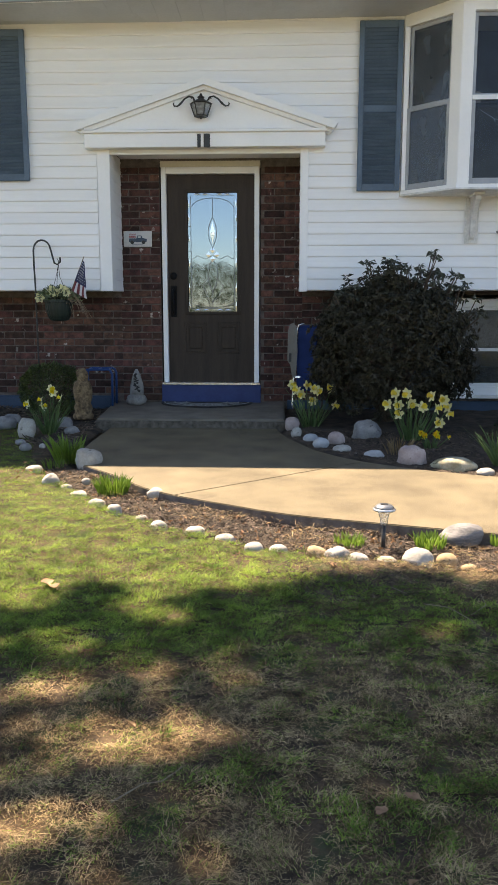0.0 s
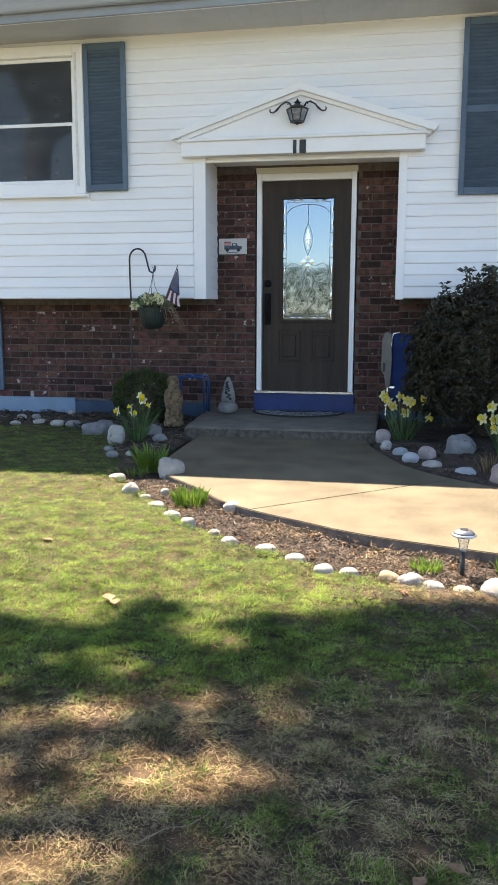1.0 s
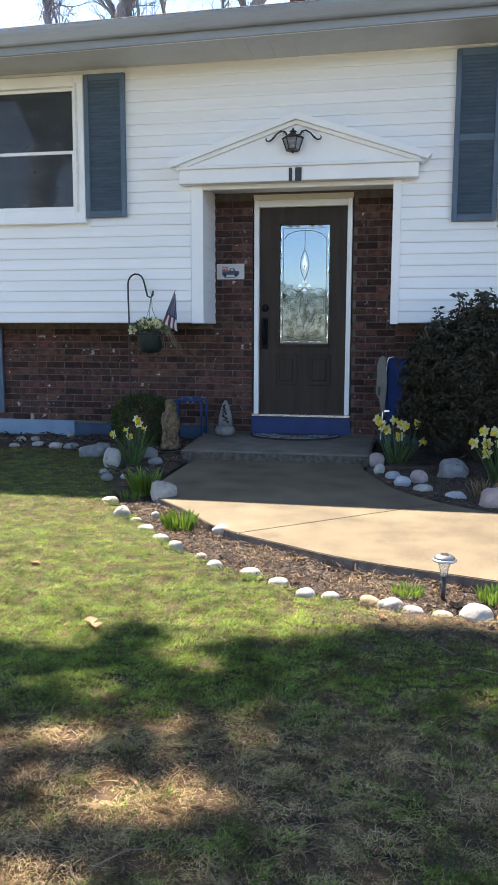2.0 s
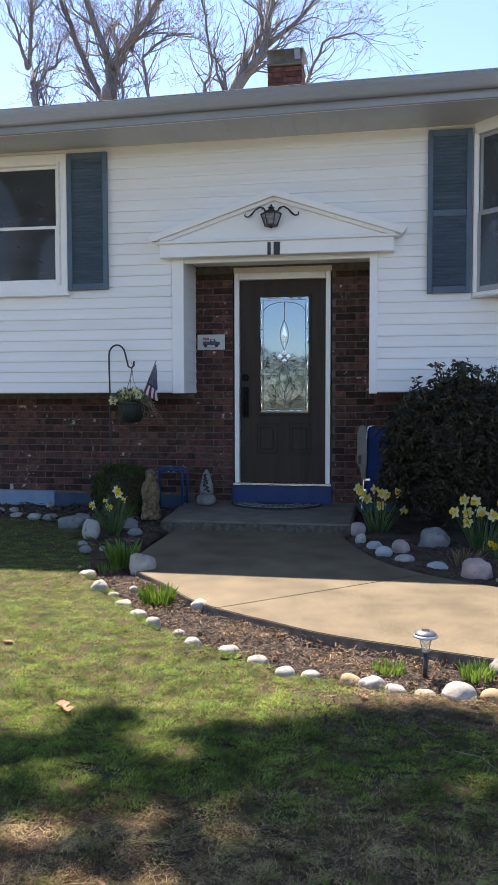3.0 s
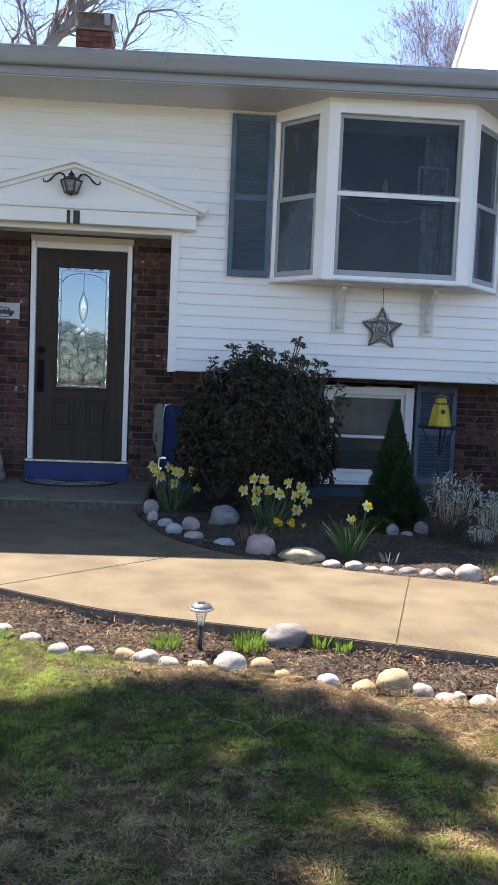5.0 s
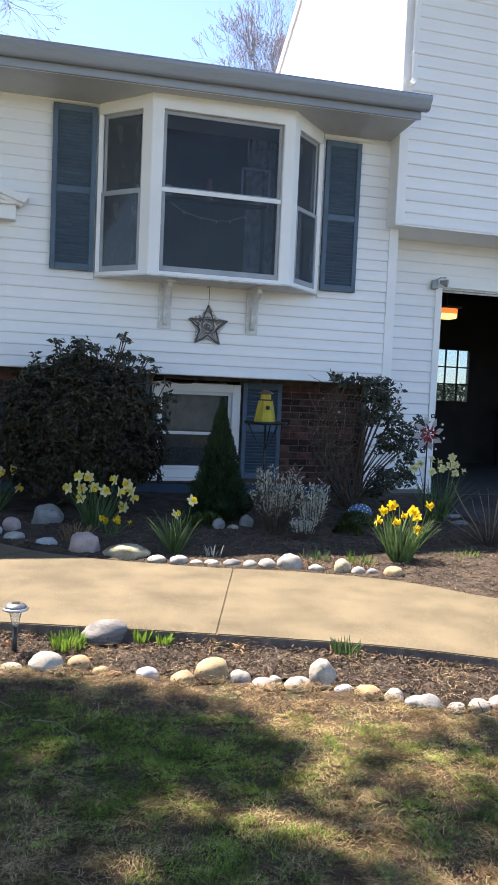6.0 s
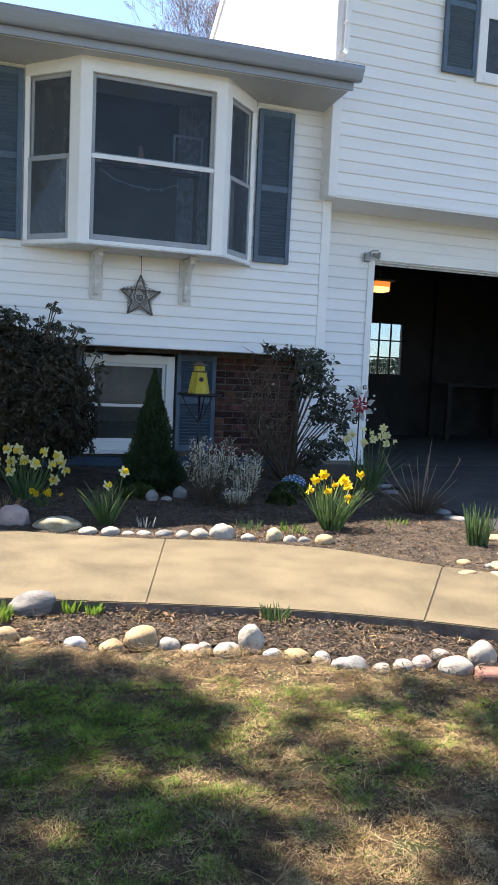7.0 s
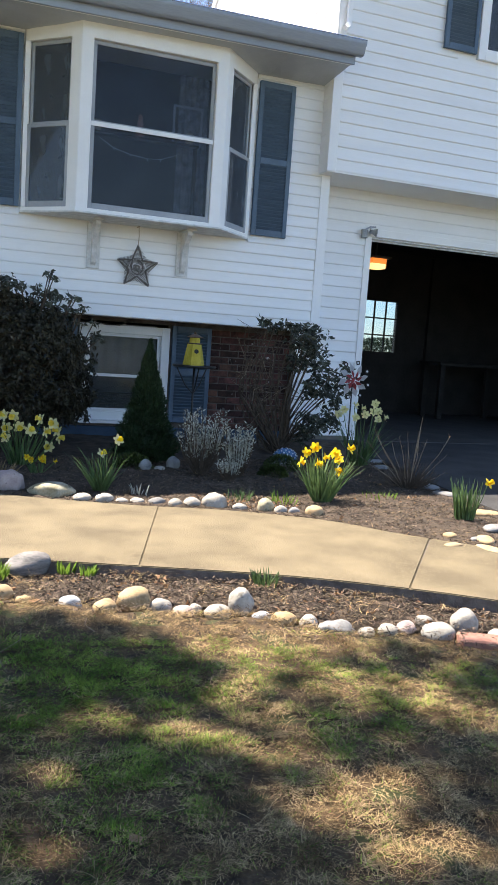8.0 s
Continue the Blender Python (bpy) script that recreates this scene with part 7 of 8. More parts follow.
def build_boxwood():
    rng = np.random.RandomState(2)
    sh = thing("boxwood", (-2.66, 7.72, 0.69), "small rounded boxwood bush against the brick", "shrub")
    b, d = [], []
    while len(b) < 9000:
        q = rng.normal(size=3)
        q /= np.linalg.norm(q)
        r = (1 + 0.14 * noise.noise(Vector(q * 3.0))) * rng.uniform(0.6, 1.0) ** 0.35
        p = (q[0] * 0.30 * r, q[1] * 0.27 * r, 0.27 + q[2] * 0.25 * r)
        if p[2] < 0.02:
            continue
        b.append(p)
        d.append((q[0] + rng.normal() * 0.6, q[1] + rng.normal() * 0.6, q[2] + 0.4 + rng.normal() * 0.6))
    part("foliage", leaves("foliage", b, d, rng.uniform(0.016, 0.027, len(b)), 0.012, M_BOX, 0.15), None, sh)
    st = bmesh.new()
    for k in range(8):
        a = k * 0.8
        tube(st, [(0, 0, 0), (0.08 * math.cos(a), 0.08 * math.sin(a), 0.12), (0.2 * math.cos(a), 0.18 * math.sin(a), 0.34)], [0.01, 0.007, 0.003], 5)
    part("stemwork", st, M_STEM, sh)
    # A solid brown blob, added so that the bush looks dark inside.
    part("core", blob(0.34, 0.30, 0.34, 9, 0.15, 3, 0.5), M_STEM, sh, "solid dark core in place of the shaded inside")


build_boxwood()


def build_spruce():
    rng = np.random.RandomState(8)
    sh = thing("dwarf_spruce", (1.52, 6.72, 0.69), "narrow dark cone-shaped dwarf spruce", "conifer")
    b, d = [], []
    for k in range(22000):
        t = rng.uniform(0, 1) ** 1.5
        z = 0.05 + 0.93 * t
        a = rng.uniform(0, 6.28)
        r = (0.225 * (1 - t) ** 1.2 + 0.008) * min(1.0, 0.75 + t * 3) * (1 + 0.42 * noise.noise(Vector((math.cos(a) * 3, math.sin(a) * 3, z * 9)))) * rng.uniform(0.6, 1.15) + 0.006
        r *= min(1.0, (1.02 - t) * 7)
        b.append((r * math.cos(a), r * math.sin(a), z))
        d.append((math.cos(a) * (1.1 - 0.8 * t) + rng.normal() * 0.4, math.sin(a) * (1.1 - 0.8 * t) + rng.normal() * 0.4, 0.8 + 1.6 * t * t + rng.normal() * 0.4))
    part("needles", leaves("needles", b, d, rng.uniform(0.018, 0.045, len(b)), 0.009, M_SPRUCE, 0.1), None, sh)
    part("trunk", tube(bmesh.new(), [(0, 0, 0), (0, 0, 1.0)], [0.022, 0.004], 6), M_STEM, sh)
    part("core", lathe(bmesh.new(), [(0.10, 0.06), (0.15, 0.14), (0.09, 0.38), (0.04, 0.62), (0.006, 0.85)], 12), M_SPRUCE, sh)


build_spruce()


def build_sage(x, y, n, spread, height, seed, leafy_n):
    rng = np.random.RandomState(seed)
    sh = thing("silver_shrub", (x, y, ground_z(x, y) + 0.01), "silver-grey woody herb with upright dry shoots", "herb", "silver herbs in the bed")
    st = bmesh.new()
    b, d = [], []
    for k in range(n):
        a, r = rng.uniform(0, 6.28), spread * rng.uniform(0.2, 1.0) ** 0.6
        top = Vector((r * math.cos(a), r * math.sin(a) * 0.7, height * rng.uniform(0.55, 1.1)))
        tube(st, [(top.x * 0.2, top.y * 0.2, 0), (top.x * 0.75, top.y * 0.75, top.z * 0.45), tuple(top)], [0.005, 0.0035, 0.002], 4)
        for q in range(rng.randint(leafy_n // 3, leafy_n * 2)):
            t = rng.uniform(0.45, 1.0)
            b.append(tuple(Vector((top.x * (0.2 + 0.8 * t), top.y * (0.2 + 0.8 * t), top.z * t)) + Vector(rng.normal(size=3) * 0.006)))
            d.append((rng.normal() * 0.7, rng.normal() * 0.7, 0.6))
    part("stemwork", st, M_STEM, sh)
    part("foliage", leaves("foliage", b, d, rng.uniform(0.02, 0.042, len(b)), 0.009, M_SAGE, 0.1), None, sh)


build_sage(1.84, 6.20, 80, 0.21, 0.46, 1, 18)
build_sage(2.10, 6.08, 46, 0.15, 0.38, 2, 30)
build_sage(1.98, 5.92, 26, 0.11, 0.18, 3, 12)


def build_twig_shrub():
    rng = np.random.RandomState(21)
    sh = thing("bare_shrub", (3.38, 5.70, ground_z(3, 6) + 0.005), "bare twiggy shrub with upright pale brown stems", "shrub")
    for tx, tz in ((-0.41, 0.45), (-0.36, 0.36), (-0.30, 0.48), (-0.2, 0.42), (-0.14, 0.36), (-0.08, 0.44), (-0.02, 0.38), (0.07, 0.56), (0.13, 0.51), (0.10, 0.40), (0.24, 0.44), (0.33, 0.27), (0.34, 0.13), (-0.44, 0.28), (0.02, 0.46)):
        y1 = rng.uniform(-0.15, 0.15)
        tip = Vector((tx, y1, tz))
        pts = [Vector((tx * 0.12, 0, 0)), Vector((tx * 0.38, y1 * 0.4, tz * 0.33)), Vector((tx * 0.72 + rng.uniform(-0.012, 0.012), y1 * 0.8, tz * 0.66)), tip]
        st = part("stem", tube(bmesh.new(), pts, [0.0042, 0.0035, 0.0026, 0.0012], 5), M_STRAWTWIG, sh)
        nb = bmesh.new()
        for q in range(9):
            f = rng.uniform(0.3, 1.0)
            c = pts[0].lerp(pts[1], f * 3) if f < 0.333 else (pts[1].lerp(pts[2], f * 3 - 1) if f < 0.666 else pts[2].lerp(pts[3], f * 3 - 2))
            tube(nb, [c, c + Vector((rng.normal() * 0.02, rng.normal() * 0.02, 0.024))], [0.0018, 0.0008], 4)
        part("spur_growth", nb, M_STEM, st)["kind"] = "stuff"
    br = bmesh.new()
    for k in range(190):
        a, r = rng.uniform(0, 6.28), rng.uniform(0.03, 0.23)
        h = rng.uniform(0.05, 0.27) * (1.2 - r * 3)
        tube(br, [(r * 0.4 * math.cos(a), r * 0.4 * math.sin(a), 0), (r * math.cos(a + 0.2), r * math.sin(a + 0.2), h * 0.6), (r * 1.2 * math.cos(a), r * 1.2 * math.sin(a), h)], [0.003, 0.0022, 0.001], 4)
    part("twig_thicket", br, M_STEM, sh, "thicket of short brown twigs")["kind"] = "stuff"


build_twig_shrub()


# ---- daffodils ----
def petal_ring(bm, n, length, width, lift, twist=0.0):
    for k in range(n):
        a = 2 * math.pi * k / n + twist
        c, s = math.cos(a), math.sin(a)
        row = [(0.15, 0.25), (0.5, 1.0), (0.8, 0.75), (1.0, 0.05)]
        prev = None
        for t, w in row:
            r, z, h = t * length, lift * t * t * length, w * width / 2
            pts = [bm.verts.new((r * c - q * h * s, r * s + q * h * c, z + 0.12 * h * abs(q))) for q in (-1, 0, 1)]
            if prev:
                bm.faces.new((prev[0], prev[1], pts[1], pts[0]))
                bm.faces.new((prev[1], prev[2], pts[2], pts[1]))
            prev = pts


def flower_meshes(petal_m, cup_m, size):
    bm = bmesh.new()
    petal_ring(bm, 3, 0.034 * size, 0.022 * size, 0.22)
    petal_ring(bm, 3, 0.031 * size, 0.020 * size, -0.12, math.pi / 3)
    pm = to_mesh("petals", bm, petal_m, True)
    bm = bmesh.new()
    rings = [[bm.verts.new(((r + (0.0022 * size if i == 3 and k % 2 else 0)) * math.cos(2 * math.pi * k / 12), (r + (0.0022 * size if i == 3 and k % 2 else 0)) * math.sin(2 * math.pi * k / 12), z)) for k in range(12)] for i, (r, z) in enumerate(((0.006 * size, 0.0), (0.009 * size, 0.008 * size), (0.0105 * size, 0.02 * size), (0.0145 * size, 0.026 * size)))]
    for a, b in zip(rings, rings[1:]):
        for k in range(12):
            bm.faces.new((a[k], a[(k + 1) % 12], b[(k + 1) % 12], b[k]))
    bm.faces.new(rings[0][::-1])
    cm = to_mesh("trumpet", bm, cup_m, True)
    return pm, cm


FLOWERS = {"yellow": flower_meshes(M_YELLOW, M_DEEPYELLOW, 1.25), "pale": flower_meshes(M_PALE, M_LEMON, 1.5), "white": flower_meshes(M_WHITEPETAL, M_YELLOW, 1.25), "small": flower_meshes(M_YELLOW, M_DEEPYELLOW, 0.8), "dim": flower_meshes(M_PALE, M_PALE, 1.3)}


def daffodils(x, y, kind, n, spread, height, leaf_n, label, seed, heads=None, turn=0.0, splay=0.7, bend=0.24):
    """A clump: strap leaves, stems and nodding flowers that face the yard."""
    rng = np.random.RandomState(seed)
    z0 = ground_z(x, y) + 0.012
    cl = thing("daffodil_clump", (x, y, z0), label, "daffodils", "daffodils in the beds")
    b, d = [], []
    for k in range(leaf_n):
        a, r = rng.uniform(0, 6.28), spread * 0.35 * rng.uniform(0, 1) ** 0.5
        b.append((r * math.cos(a), r * math.sin(a), 0))
        d.append((math.cos(a) * rng.uniform(0.05, splay), math.sin(a) * rng.uniform(0.05, splay), 1.0))
    part("leaves", blades("leaves", b, d, rng.uniform(0.65, 1.1, leaf_n) * height, rng.uniform(0.012, 0.018, leaf_n), M_DAFLEAF, bend, 5), None, cl)["kind"] = "stuff"
    pm, cm = FLOWERS[kind]
    for k in range(n):
        if heads:
            hx, hz = heads[k]
        else:
            hx, hz = rng.uniform(-1, 1) * spread, height * rng.uniform(0.8, 1.15)
        hy = rng.uniform(-0.6, 0.5) * spread
        head = Vector((hx, hy, hz))
        st = bmesh.new()
        tube(st, [(hx * 0.3, hy * 0.3, 0), (hx * 0.75, hy * 0.8, hz * 0.6), (hx, hy + 0.012, hz - 0.012), (hx, hy - 0.002, hz + 0.006)], 0.0032, 5)
        fo = part("flower", pm, None, cl)
        fo.matrix_basis = pose(*head, 80 + rng.uniform(-32, 30), rng.uniform(-30, 30), turn + rng.uniform(-75, 75))
        part("trumpet", cm, None, fo)
        part("stem", st, M_DAFLEAF, cl)
    return cl


daffodils(2.41, 5.24, "yellow", 11, 0.18, 0.36, 130, "bright yellow daffodil clump in sun", 1, [(-0.19, 0.28), (-0.13, 0.33), (-0.10, 0.38), (-0.07, 0.27), (-0.02, 0.31), (0.0, 0.24), (0.06, 0.34), (0.14, 0.20), (0.15, 0.28), (0.17, 0.37), (0.10, 0.33)])
daffodils(0.53, 6.52, "pale", 14, 0.22, 0.34, 50, "pale lemon daffodil clump in shade", 2, [(-0.21, 0.30), (-0.12, 0.36), (-0.06, 0.38), (-0.10, 0.27), (-0.02, 0.30), (0.05, 0.28), (-0.11, 0.21), (0.13, 0.36), (0.16, 0.27), (0.22, 0.33), (0.26, 0.27), (0.28, 0.21), (0.20, 0.15), (0.24, 0.30)])
daffodils(0.62, 6.20, "small", 7, 0.12, 0.10, 22, "low clump of small yellow daffodils", 3)
daffodils(0.96, 5.55, "white", 2, 0.10, 0.30, 75, "cream and yellow daffodil pair in sun", 4, [(0.0, 0.25), (0.11, 0.34)])
daffodils(-0.24, 7.14, "pale", 9, 0.2, 0.36, 40, "pale daffodil clump beside the stoop", 5, [(-0.17, 0.38), (-0.12, 0.33), (-0.08, 0.30), (-0.04, 0.36), (0.03, 0.33), (0.06, 0.32), (0.02, 0.22), (0.20, 0.20), (0.17, 0.34)])
daffodils(-2.40, 6.72, "white", 6, 0.14, 0.34, 60, "cream and yellow daffodils beside the boxwood", 6, [(-0.16, 0.25), (-0.05, 0.28), (0.01, 0.37), (0.03, 0.33), (-0.06, 0.22), (0.12, 0.30)])
daffodils(3.43, 6.62, "dim", 11, 0.2, 0.46, 80, "pale daffodil clump before the garage", 7, [(-0.19, 0.46), (-0.14, 0.50), (-0.10, 0.45), (-0.05, 0.54), (-0.02, 0.48), (0.04, 0.52), (0.05, 0.58), (0.10, 0.50), (0.13, 0.44), (0.21, 0.50), (0.23, 0.45)])
daffodils(3.15, 4.65, "yellow", 1, 0.16, 0.27, 90, "daffodil clump in bud with one bloom", 8, [(0.10, 0.26)], splay=0.25, bend=0.1)


BLADES = {}


def tuft(x, y, n, height, spread, label, seed, mat_=None, cat="plant", grp="green tufts in the mulch", name="grass_tuft", w=0.007):
    """A clump of separate bending blades."""
    rng = np.random.RandomState(seed)
    m_ = mat_ or M_TUFT
    if m_.name not in BLADES:
        BLADES[m_.name] = []
        for k in range(5):
            bm = bmesh.new()
            bend, prev = 0.10 + 0.08 * k, None
            for i in range(6):
                t = i / 5
                h = 0.5 * (0.7 + 1.2 * t * (1 - t)) * (1 - t ** 4) + 0.01
                row = [bm.verts.new((q * h, bend * t * t + (0.12 * h if q else 0.0), t - 0.3 * bend * t ** 3)) for q in (-1, 0, 1)]
                if prev:
                    bm.faces.new((prev[0], prev[1], row[1], row[0]))
                    bm.faces.new((prev[1], prev[2], row[2], row[1]))
                prev = row
            BLADES[m_.name].append(to_mesh("blade", bm, m_, True))
    tf = thing(name, (x, y, ground_z(x, y) + (-0.018 + near_rise(x) if in_near(x, y) else 0.012)), label, cat, grp)
    for k in range(n):
        a, r = rng.uniform(0, 6.28), spread * rng.uniform(0, 1) ** 0.5
        h = rng.uniform(0.5, 1.0) * height
        ob = part("blade", BLADES[m_.name][k % 5], None, tf)
        ob.matrix_basis = pose(r * math.cos(a), r * math.sin(a), 0, rng.uniform(-15, 4), rng.uniform(-8, 8), math.degrees(a) - 90 + rng.uniform(-50, 50)) @ Matrix.Diagonal((w * rng.uniform(0.7, 1.1), h, h, 1))


tuft(-1.97, 5.72, 90, 0.24, 0.08, "tuft of long green bulb leaves", 1, w=0.010)
tuft(-1.47, 4.83, 260, 0.135, 0.085, "bright green tuft of fine blades in sun", 2, w=0.0045)
tuft(-2.02, 5.55, 40, 0.08, 0.07, "low bright green tuft", 3)
tuft(-0.16, 3.90, 130, 0.062, 0.065, "low bright green bulb shoots in mulch", 4, w=0.008)
tuft(0.21, 3.90, 110, 0.078, 0.07, "low bright green bulb shoots in mulch", 5, w=0.010)
tuft(0.53, 3.92, 34, 0.07, 0.04, "low bright green bulb shoots in mulch", 6, w=0.012)
tuft(0.62, 3.86, 30, 0.07, 0.035, "low bright green bulb shoots in mulch", 7, w=0.012)
tuft(1.36, 3.60, 40, 0.10, 0.05, "thin dark green blades in mulch", 8, M_DAFLEAF)
tuft(1.20, 5.45, 14, 0.10, 0.05, "sparse pale crocus leaves", 9, M_SAGE)
tuft(1.85, 5.30, 40, 0.08, 0.09, "low green crocus foliage", 10, M_DAFLEAF)
tuft(2.10, 5.16, 30, 0.10, 0.08, "low green blades by the bed edging", 11)
tuft(2.9, 5.3, 30, 0.07, 0.12, "low sparse green weeds in mulch", 12)
tuft(0.35, 5.95, 40, 0.16, 0.09, "dry tan dead foliage by the rock", 13, M_STRAW)


def low_mound(x, y, w, h, label, seed):
    rng = np.random.RandomState(seed)
    n = 900
    q = ball_dirs(n)
    q[:, 2] = np.abs(q[:, 2])
    b = q * np.array([w, w * 0.8, h]) * rng.uniform(0.75, 1.0, (n, 1))
    ob = new("groundcover", leaves("groundcover", b, q + np.array([0, 0, 0.4]), 0.022, 0.014, M_BOX, 0.15))
    ob.matrix_basis = pose(x, y, ground_z(x, y) + 0.005)
    tagged(ob, label, "groundcover", "low mounds in the bed")


low_mound(1.36, 6.45, 0.16, 0.12, "low green creeping mound", 1)
low_mound(2.42, 6.15, 0.12, 0.10, "low dark green mound", 2)
low_mound(2.62, 6.45, 0.16, 0.13, "low dark green mound", 3)


# ---- solar lamp, birdhouse, pinwheel, ornament ----
M_STEEL = surf("brushed_steel_cap", (0.42, 0.43, 0.45), (0.58, 0.59, 0.61), 20, 0.3, 0.05, 90, metal=0.8)
M_CLEAR = pane_mat("clear_lens", 0.06, (0.95, 0.94, 0.9), 0.05, ior=1.2, veil=((0.75, 0.74, 0.70), 0.3))
M_PEWTER = surf("dull_pewter", (0.16, 0.17, 0.18), (0.26, 0.27, 0.29), 20, 0.4, 0.05, 90, metal=0.6)
sl = thing("solar_light", (-0.01, 3.855, 0.655), "small steel solar path light in the mulch", "garden light")
part("stake", tube(bmesh.new(), [(0, 0, -0.05), (0, 0, 0.098)], 0.010, 10), M_BLACK, sl, smooth=True)
part("lens", lathe(bmesh.new(), [(0.016, 0.0), (0.0165, 0.008), (0.019, 0.028), (0.025, 0.052), (0.031, 0.066)], 20, (0, 0, 0.098)), M_CLEAR, sl, "clear funnel lens", smooth=True)
part("rim", lathe(bmesh.new(), [(0.047, 0.0), (0.0525, 0.003), (0.0525, 0.008), (0.047, 0.012), (0.03, 0.013)], 24, (0, 0, 0.164)), M_STEEL, sl, smooth=True)
part("cap", lathe(bmesh.new(), [(0.046, 0.0), (0.042, 0.007), (0.033, 0.014), (0.024, 0.017), (0.006, 0.018)], 24, (0, 0, 0.176)), M_PEWTER, sl, "dull pewter dome", smooth=True)
part("solar_cell", bx(-0.016, 0.016, -0.016, 0.016, 0.191, 0.1955, bev=0.001), M_BLACK, sl)

M_YWOOD = surf("worn_yellow_paint", (0.42, 0.33, 0.03), (0.58, 0.47, 0.07), 10, 0.75, 0.2, 60, spots=((0.10, 0.08, 0.05), 9, 0.62))
M_RUST = surf("brown_roof_tin", (0.07, 0.045, 0.03), (0.14, 0.09, 0.06), 14, 0.7, 0.2, 60)
stand = thing("plant_stand", (2.16, 7.62, 0.695), "tall dark iron stand with a round tray", "plant stand")
bm = bmesh.new()
lathe(bm, [(0.19, 0), (0.205, 0.008), (0.205, 0.022), (0.19, 0.016), (0.02, 0.012)], 24, (0, 0, 0.765))
part("tray", bm, M_BLACK, stand, smooth=True)
part("pole", tube(bmesh.new(), [(0, 0, -0.03), (0, 0, 0.765)], 0.010, 8), M_BLACK, stand, smooth=True)
for k in range(3):
    a = 0.5 + k * 2.094
    part("strut", tube(bmesh.new(), [(0, 0, 0.52), (0.08 * math.cos(a), 0.08 * math.sin(a), 0.60), (0.17 * math.cos(a), 0.17 * math.sin(a), 0.765)], 0.006, 6), M_BLACK, stand)
    part("foot", tube(bmesh.new(), [(0, 0, 0.12), (0.09 * math.cos(a), 0.09 * math.sin(a), 0.03), (0.15 * math.cos(a), 0.15 * math.sin(a), 0.0)], 0.006, 6), M_BLACK, stand)
bh = thing("birdhouse", (2.145, 7.60, 1.482), "yellow lighthouse-shaped wooden birdhouse on the tray", "birdhouse")
bm = bmesh.new()
lathe(bm, [(0.104, 0), (0.104, 0.012), (0.070, 0.19), (0.067, 0.195)], 6)
part("tower", bm, M_YWOOD, bh)
part("gallery", lathe(bmesh.new(), [(0.076, 0.196), (0.078, 0.2), (0.078, 0.206), (0.05, 0.208)], 12), M_RUST, bh)
part("lantern_room", lathe(bmesh.new(), [(0.052, 0.207), (0.05, 0.255)], 8), M_YWOOD, bh)
part("roof", lathe(bmesh.new(), [(0.076, 0.254), (0.078, 0.26), (0.04, 0.28), (0.012, 0.292), (0.014, 0.30), (0.003, 0.312)], 12), M_RUST, bh)
# No hole is cut: a near-black disc carries the entrance's shade.
bm = bmesh.new()
lathe(bm, [(0.021, 0), (0.021, 0.006)], 14)
bmesh.ops.transform(bm, matrix=pose(0.0, -0.071, 0.13, 78), verts=bm.verts)
part("entrance_disc", bm, M_DARKMARK, bh)

pw = thing("pinwheel", (3.27, 6.55, 0.69), "red and white metal pinwheel flower on a stake", "pinwheel")
part("stake", tube(bmesh.new(), [(0, 0.01, -0.03), (0, 0.01, 0.78)], 0.006, 6), M_BLACK, pw)
for k in range(8):
    a = 2 * math.pi * k / 8 + 0.2
    for nm, r0, r1, w, m_, yy in (("white_vane", 0.035, 0.150, 0.056, M_FLAGWHITE, 0.0), ("red_vane", 0.010, 0.088, 0.034, M_RED, -0.012)):
        bm = bmesh.new()
        dx, dz, sx, sz = math.cos(a), math.sin(a), -math.sin(a), math.cos(a)
        rm = (r0 + r1) * 0.55
        q = [bm.verts.new((dx * r + sx * s_, yy + t_, 0.78 + dz * r + sz * s_)) for r, s_, t_ in ((r0, 0, 0), (rm, w / 2, -0.008), (r1, 0.012, 0.004), (rm, -w / 2, 0.01))]
        bm.faces.new(q)
        bmesh.ops.solidify(bm, geom=bm.faces[:], thickness=0.0015)
        part(nm, bm, m_, pw)
    bm = bmesh.new()
    c = (math.cos(a + 0.35) * 0.152, 0.004, 0.78 + math.sin(a + 0.35) * 0.152)
    box(bm, -0.017, 0.017, -0.002, 0.002, -0.017, 0.017, bev=0.001, m=pose(*c, 0, 45 + math.degrees(-a), 0))
    part("outer_tip", bm, M_DARKMARK, pw)
    bm = bmesh.new()
    box(bm, -0.008, 0.008, -0.004, 0.004, -0.008, 0.008, m=pose(*c, 0, 45 + math.degrees(-a), 0))
    part("tip_inset", bm, M_FLAGWHITE, pw)
part("hub", lathe(bmesh.new(), [(0.012, -0.02), (0.014, 0.0), (0.012, 0.012)], 10, (0, 0, 0.78)), M_RED, pw)

M_TILEBLUE = surf("blue_mosaic_glaze", (0.02, 0.06, 0.16), (0.10, 0.22, 0.36), 40, 0.25, 0.1, 120)
orn = thing("mosaic_ornament", (2.76, 6.72, 0.745), "small domed blue mosaic ornament on a flat stone", "garden ornament", rz=15)
part("dome", blob(0.23, 0.19, 0.10, 5, 0.05, 3, 0.2), M_TILEBLUE, orn, smooth=True)
bm = bmesh.new()
for k in range(46):
    a, t = k * 2.4, (k + 0.5) / 46
    el = math.acos(1 - t * 0.95)
    p = Vector((0.112 * math.sin(el) * math.cos(a), 0.092 * math.sin(el) * math.sin(a), 0.02 + 0.078 * math.cos(el)))
    box(bm, -0.006, 0.006, -0.006, 0.006, -0.004, 0.004, bev=0.001, m=Matrix.Translation(p) @ (p - Vector((0, 0, 0.02))).to_track_quat("Z", "Y").to_matrix().to_4x4())
